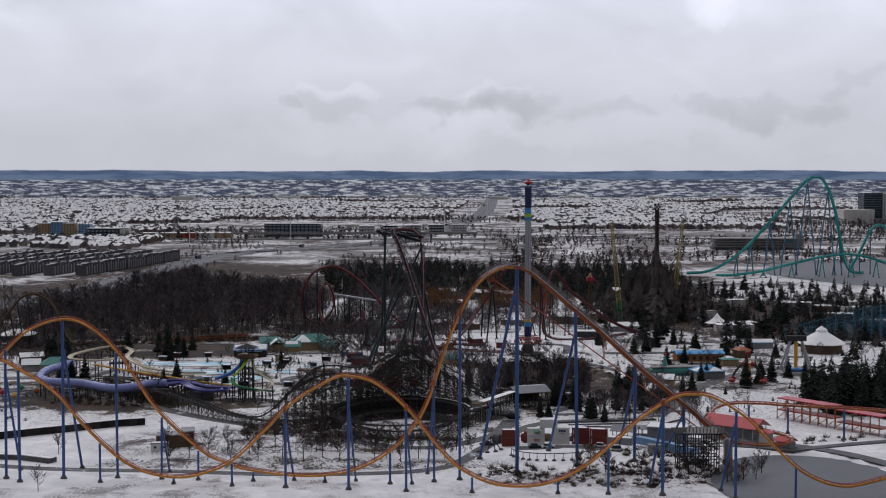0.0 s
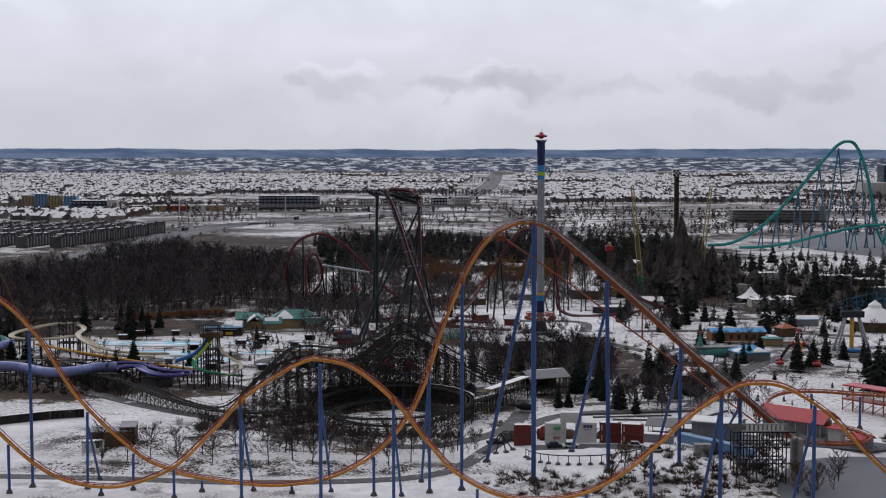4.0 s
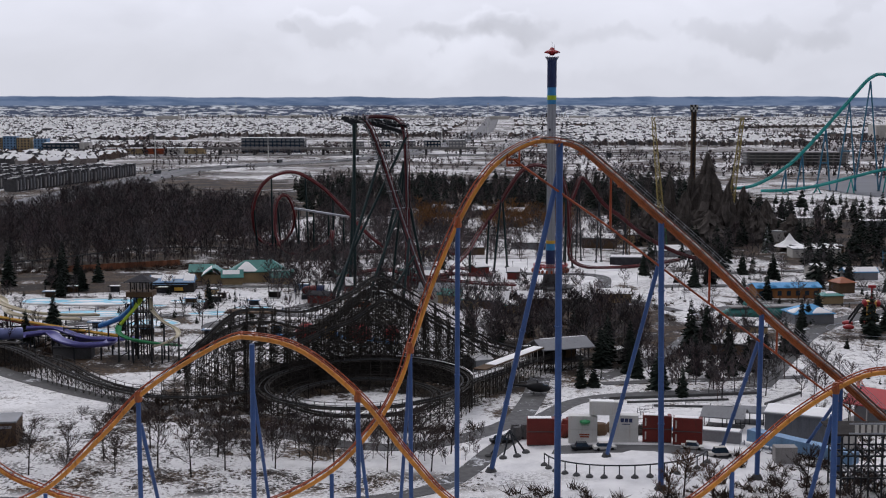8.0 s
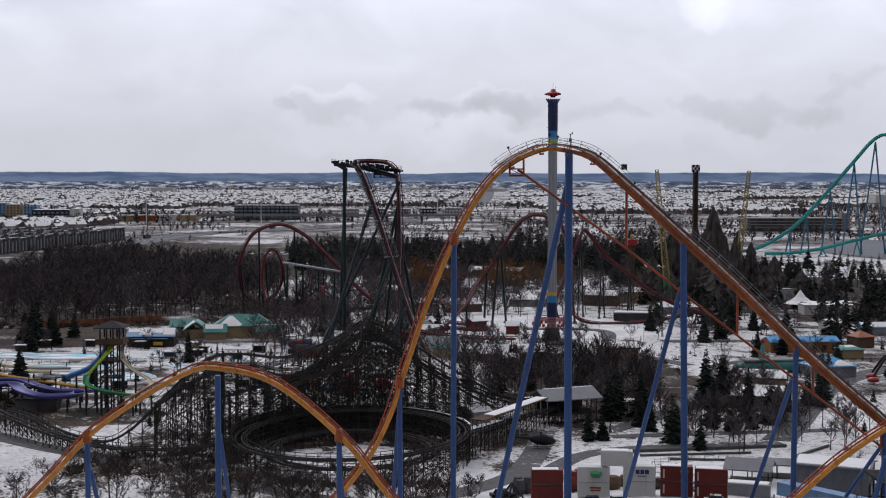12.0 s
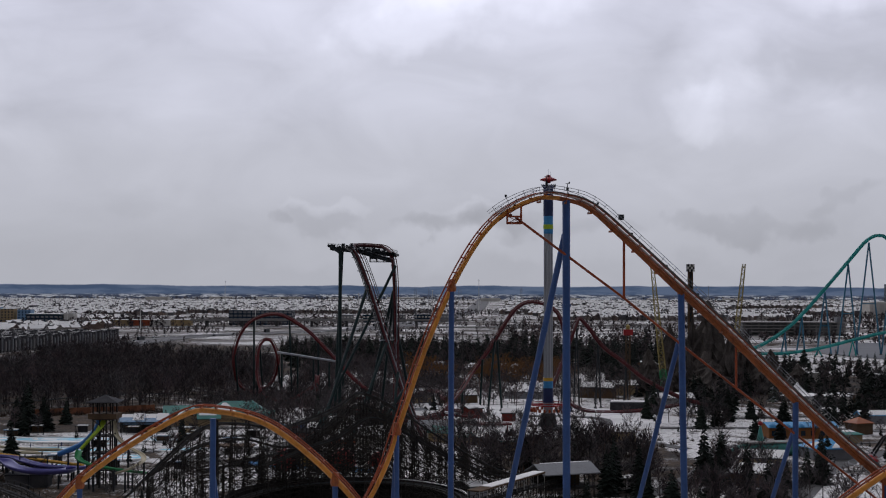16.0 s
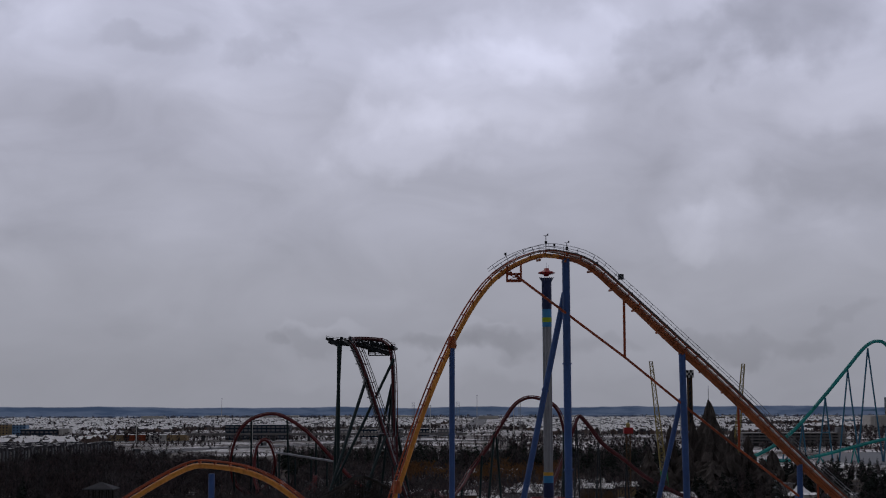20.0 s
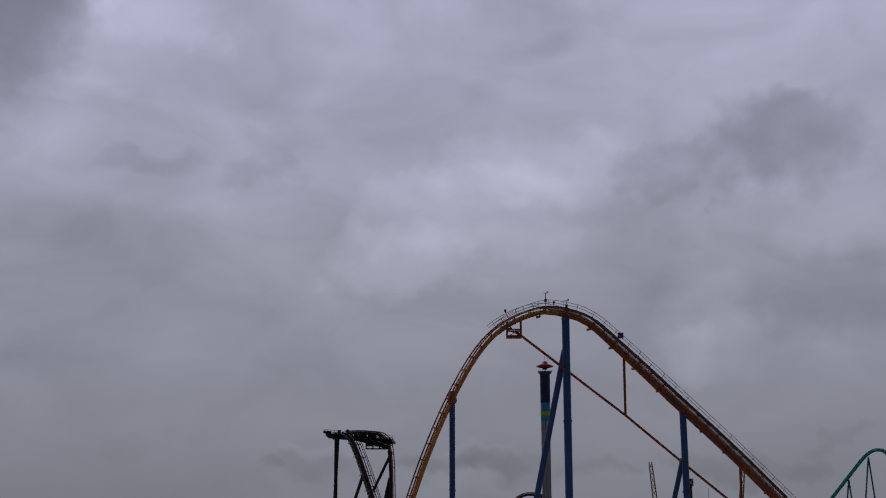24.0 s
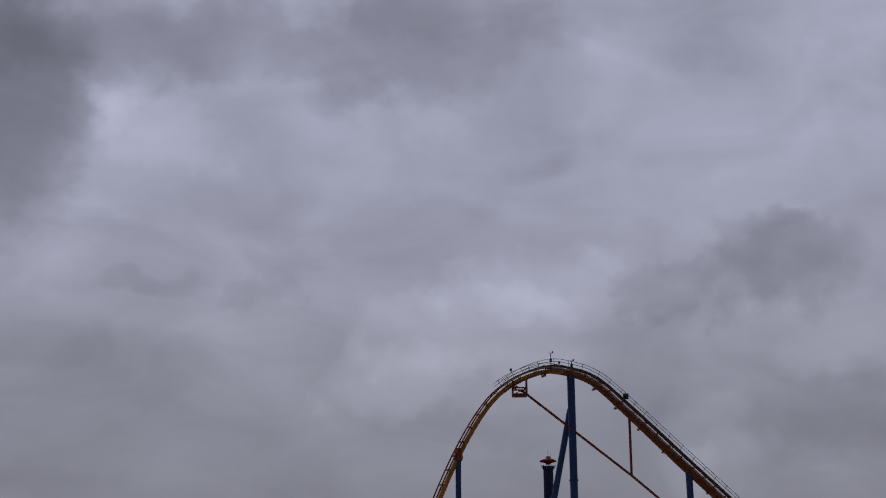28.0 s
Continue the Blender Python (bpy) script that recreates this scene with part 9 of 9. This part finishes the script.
def houses(name, spots, label, rng, walls, roofs, lo=7.5, hi=11, storey=(4.8, 6.6)):
    """Many small gabled houses in one mesh: walls first, then the two roof slopes."""
    vs, fs, mi = [], [], []
    for i, (x, y, g) in enumerate(spots):
        v = HOUSE_V.copy()
        L, W, H, R = rng.uniform(lo, hi), rng.uniform(6.5, 9), rng.uniform(*storey), rng.uniform(2.2, 3.2)
        z = v[:, 2] * H
        z[[8, 9]] += R
        z[[14, 15]] += R + 0.25
        z[[10, 11, 12, 13]] += 0.1
        X, Y = v[:, 0] * L, v[:, 1] * W
        a = g + rng.choice((0, math.pi / 2)) + rng.uniform(-0.1, 0.1)
        vs.append(np.stack([x + X * math.cos(a) - Y * math.sin(a), y + X * math.sin(a) + Y * math.cos(a), z], 1))
        o = 16 * i
        fs += [tuple(k + o for k in f) for f in HOUSE_F]
        dark = rng.random()
        mi += [0, 0, 0, 0, 2 if dark < 0.16 else 1, 2 if dark > 0.74 else 1]
    me = bpy.data.meshes.new(name)
    me.from_pydata(np.concatenate(vs).tolist(), [], fs)
    for m in (walls, roofs, DARKROOF):
        me.materials.append(m)
    me.polygons.foreach_set("material_index", mi)
    me.update()
    return tagged(new(name, me), label, "houses", kind="stuff")


BRICKS = island_material("house_walls", [(0.13, 0.105, 0.095), (0.21, 0.18, 0.165), (0.10, 0.098, 0.10), (0.28, 0.26, 0.24), (0.17, 0.125, 0.105)])


def blocks(x0, x1, y0, y1, rng, wide=52, deep=17, skip=None, keep=0.93):
    """House plots along streets that turn from one quarter to the next."""
    out = []
    cell = 230.0
    for j in range(int((y1 - y0) / cell) + 1):
        for i in range(int((x1 - x0) / cell) + 1):
            cx, cy = x0 + (i + 0.5) * cell, y0 + (j + 0.5) * cell
            g = rng.uniform(-0.9, 0.9)
            v, row = -cell * 0.62, 0
            while v < cell * 0.62:
                u = -cell * 0.62
                while u < cell * 0.62:
                    px = cx + u * math.cos(g) - v * math.sin(g) + rng.uniform(-1.5, 1.5)
                    py = cy + u * math.sin(g) + v * math.cos(g) + 6 * math.sin(u * 0.03) + rng.uniform(-1.5, 1.5)
                    if max(abs(px - cx), abs(py - cy)) < cell / 2 and y0 < py < y1 and x0 < px < x1 and rng.random() < keep and (noise.noise(V((px * 0.0022, py * 0.0022, 5.0))) > -0.28) and not (skip and skip(px, py)):
                        out.append((px, py, g))
                    u += rng.uniform(13, 15.5)
                row += 1
                v += deep if row % 2 else wide * 0.52
    return out


def build_town():
    rng = random.Random(11)
    road_x = lambda y: float(np.interp(y, [1455, 1750, 2500, 3200, 4600], [-128, -60, 23, 60, 110]))
    skip = lambda x, y: abs(x - road_x(y)) < 70 or abs(x) > 0.62 * (y + 440) or (abs(x) > 0.44 * (y + 240) and y > 2600)
    houses("far_suburb", blocks(-2300, 2300, 2350, 4000, rng, skip=skip), "thousands of small snow-roofed suburban houses far off", rng, BRICKS, SNOW)
    west = lambda x, y: x > -420 - (y - 900) * 0.02 or abs(x) > 0.6 * (y + 440) or (y < 1250 and x > -560) or y < 560 - 0.55 * (x + 560)
    houses("west_suburb", blocks(-1250, -400, 620, 1540, rng, skip=west), "rows of snow-roofed suburban houses beside the highway", rng, BRICKS, SNOW)
    mid = lambda x, y: x > -480 or abs(x) > 0.6 * (y + 440)
    houses("middle_suburb", blocks(-1900, -420, 1720, 2330, rng, skip=mid), "rows of snow-roofed suburban houses on the plain", rng, BRICKS, SNOW)
    em = lambda x, y: x < 130 or abs(x) > 0.6 * (y + 440) or 540 < x < 700 and y < 2260
    houses("east_suburb", blocks(120, 1900, 1900, 2340, rng, skip=em), "rows of snow-roofed suburban houses on the plain", rng, BRICKS, SNOW)
    # dark terraces by the highway: rows of narrow town houses running away from the park
    for r in range(6):
        for b in range(5):
            n = 8
            t = thing("terrace_row", (-373 - 30 * r + 9 * b, 868 + 46 * b, 0), "dark brick terrace of narrow town houses with grey flat roofs", "house", "terrace rows")
            for k in range(n):
                f = b * 46 + k * 5.4
                x, y = -373 - 30 * r + f * 0.2, 868 + f
                h = 9.6 + 0.8 * ((k + b) % 3)
                part("house_wall", Mesh().box((x, y, 0), (10, 5.2, h)), BRICKS, t)
                part("roof", Mesh().box((x, y, h), (10.4, 5.3, 0.5)), DARKROOF, t)
                part("bay", Mesh().box((x + 5.3, y, 1.2), (0.9, 2.2, h - 2.4)), GREYWALL if k % 3 else CONCRETE, t)
                part("snow_patch", Mesh().box((x - 1 + (k % 2), y, h + 0.5), (4.2 + k % 3, 4.2, 0.12)), SNOW, t)
    # office and commercial buildings
    building("glass_office", -262, 1650, (84, 24), 19, "long dark blue glass office block", -3, GLASS, GREYWALL, win=[(4, 14, 4.6, 2.6, 2.0, 4.4, 0, GREYWALL)])
    for k in range(5):
        building("office_box", -160 + k * 36, 1760 + 14 * k, (24, 18), 11, "low glass office with snowy roof", 2, GLASS if k % 2 else GREYWALL, group="office boxes", win=[(2, 5, 3.0, 2.2, 2, 4.5, 0, OFFWHITE)])
    for k, (x, m, h) in enumerate([(-618, TAN, 21), (-600, DULLBLUE, 23), (-582, TAN, 21), (-560, DULLBLUE, 20)]):
        building("hotel_wing", x, 1600, (17, 20), h, "tan and blue hotel wing", 4, m, group="highway hotel", win=[(6, 4, 1.8, 1.8, 2.0, 3.5, 0)])
    building("black_office", -525, 1570, (46, 22), 15, "dark glass office with pale corner", 3, GLASS, win=[(3, 8, 3.6, 2.2, 2, 4.3, 0, GREYWALL)])
    building("pale_office", -494, 1568, (12, 22), 16, "pale grey office corner block", 3, OFFWHITE)
    for k in range(5):
        building("shop_row", -462 + k * 26, 1586 + 3 * k, (25, 20), 7.5, "low shopping strip in brick and tan", 2, (RUST, TAN, RUST, OFFWHITE, TAN)[k], group="shopping strip")
    for k in range(7):
        building("far_warehouse", -900 + k * 130 + (k % 3) * 40, 4120 + (k % 2) * 160, (70, 40), 12, "distant white flat-roofed warehouse in snow", 0, OFFWHITE, group="far warehouses")
    for k in range(6):
        building("far_warehouse", 120 + k * 260, 4200 + (k % 2) * 120, (60, 40), 10, "distant white flat-roofed warehouse in snow", 0, OFFWHITE, group="far warehouses")
    g = thing("parking_garage", (355, 1310, 0), "long grey open-deck parking garage", "garage")
    for k in range(5):
        part("deck", Mesh().box((355, 1310, 0.6 + k * 3.2), (112, 34, 1.2)), CONCRETE if k else DARKCON, g)
    for k in range(15):
        part("column", Mesh().box((301 + k * 7.7, 1294, 0), (0.9, 0.9, 14)), CONCRETE, g)
    part("stair_tower", Mesh().box((404, 1300, 0), (8, 10, 20)), GREYWALL, g)
    part("core", Mesh().box((355, 1314, 0), (108, 20, 13)), GREYWALL, g)
    # hospital-like tower group
    h = thing("hotel_tower", (778, 2176, 0), "broad dark blue glass tower block with pale panels", "building")
    for x, w, ht, m, d in ((746, 34, 56, GLASS, 0), (776, 26, 56, OFFWHITE, -3), (802, 26, 58, GLASS, 0), (828, 24, 58, OFFWHITE, -3), (848, 22, 57, GLASS, 0)):
        wing = part("wing", Mesh().box((x, 2176 + d, 0), (w, 40, ht)), m, h)
        for r in range(12):
            for k in range(5):
                if m == OFFWHITE:
                    part("window", Mesh().box((x - w / 2 + w * (k + 0.5) / 5, 2155.8 + d, 6 + r * 4.1), (2.4, 0.4, 2.4)), GLASS, wing)
        if m == GLASS:
            for r in range(12):
                part("floor_band", Mesh().box((x, 2155.6 + d, 5 + r * 4.3), (w - 1, 0.5, 0.5)), GREYWALL, wing)
    part("podium", Mesh().box((788, 2160, 0), (150, 60, 9)), GREYWALL, h)
    part("entrance_block", Mesh().box((712, 2150, 0), (56, 46, 26)), OFFWHITE, h, "pale lower block on columns")
    for k in range(6):
        part("fin", Mesh().box((690 + k * 9, 2126, 0), (1.6, 3, 24)), WHITE, h)
    # motorway bridge, masts and pylons
    br = thing("motorway_bridge", (-170, 1566, 0), "grey concrete motorway bridge on piers", "bridge")
    part("deck", Mesh().beam((-340, 1560, 8.2), (10, 1570, 8.2), 16, 1.6), CONCRETE, br)
    part("parapet", Mesh().beam((-340, 1551.6, 9.6), (10, 1561.6, 9.6), 0.5, 1.3), CONCRETE, br)
    for k in range(8):
        part("pier", Mesh().box((-320 + k * 44, 1561 + k * 1.2, 0), (3, 12, 7.4)), DARKCON, br)
    for i, (x, y, hh) in enumerate([(40, 2300, 62), (-150, 1900, 40), (-40, 2000, 44), (-520, 3000, 60), (95, 2100, 36), (300, 1700, 30), (-380, 1450, 30), (-240, 1420, 30), (-480, 1500, 26), (170, 1500, 26)]):
        o = thing("light_mast", (x, y, 0), "tall thin pale highway light mast", "mast", "highway light masts")
        part("pole", Mesh().tube((x, y, 0), (x, y, hh), 0.7, 0.35, 8), WHITE, o)
        part("lamp_ring", Mesh().lathe((x, y, hh - 1), [(1.6, 0), (1.8, 0.5), (0.4, 1.2)], 8, False), STEEL, o)
    for x, y in ((-62, 1780), (-42, 1800), (-2, 1500), (118, 2350)):
        lattice_tower("power_pylon", "grey lattice power pylon", (x, y, 0), (x, y, 48), 3.4, (STEEL,), 8, "pylon")
    rng = random.Random(4)
    for i in range(40):
        f = i / 39
        y = 880 + 1500 * f
        x = float(np.interp(y, [640, 900, 1200, 1340, 1455, 1750, 2500], [-335, -314, -284, -210, -128, -60, 23])) + rng.choice((-14, -8, 8, 14))
        v = thing("highway_car", (x, y, 0.4), "small car on the far highway", "vehicle", "highway traffic")
        truck = i % 6 == 0
        part("body", Mesh().box((x, y, 0.85), (2.4, 12, 3.4) if truck else (1.9, 4.6, 0.8), -14), WHITE if i % 3 else DARKSTEEL, v)
        part("cabin", Mesh().box((x, y + (7 if truck else 0.2), 0.85 if truck else 1.65), (2.3, 2.2, 2.6) if truck else (1.7, 2.4, 0.7), -14), GLASS, v)
    for i in range(46):
        x, y = rng.uniform(-30, 90), rng.uniform(60, 330)
        if (x - 18) ** 2 + (y - 291) ** 2 < 200 or (x < 30 and y < 165):
            continue
        o = thing("lamp_post", on(x, y), "thin dark park lamp post", "lamp post", "park lamp posts")
        part("pole", Mesh().tube(on(x, y), on(x, y, 4.6), 0.07, n=5), DARKSTEEL, o)
        part("head", Mesh().lathe(on(x, y, 4.5), [(0.1, 0), (0.3, 0.15), (0.25, 0.5), (0.05, 0.7)], 7), OFFWHITE, o)


build_town()
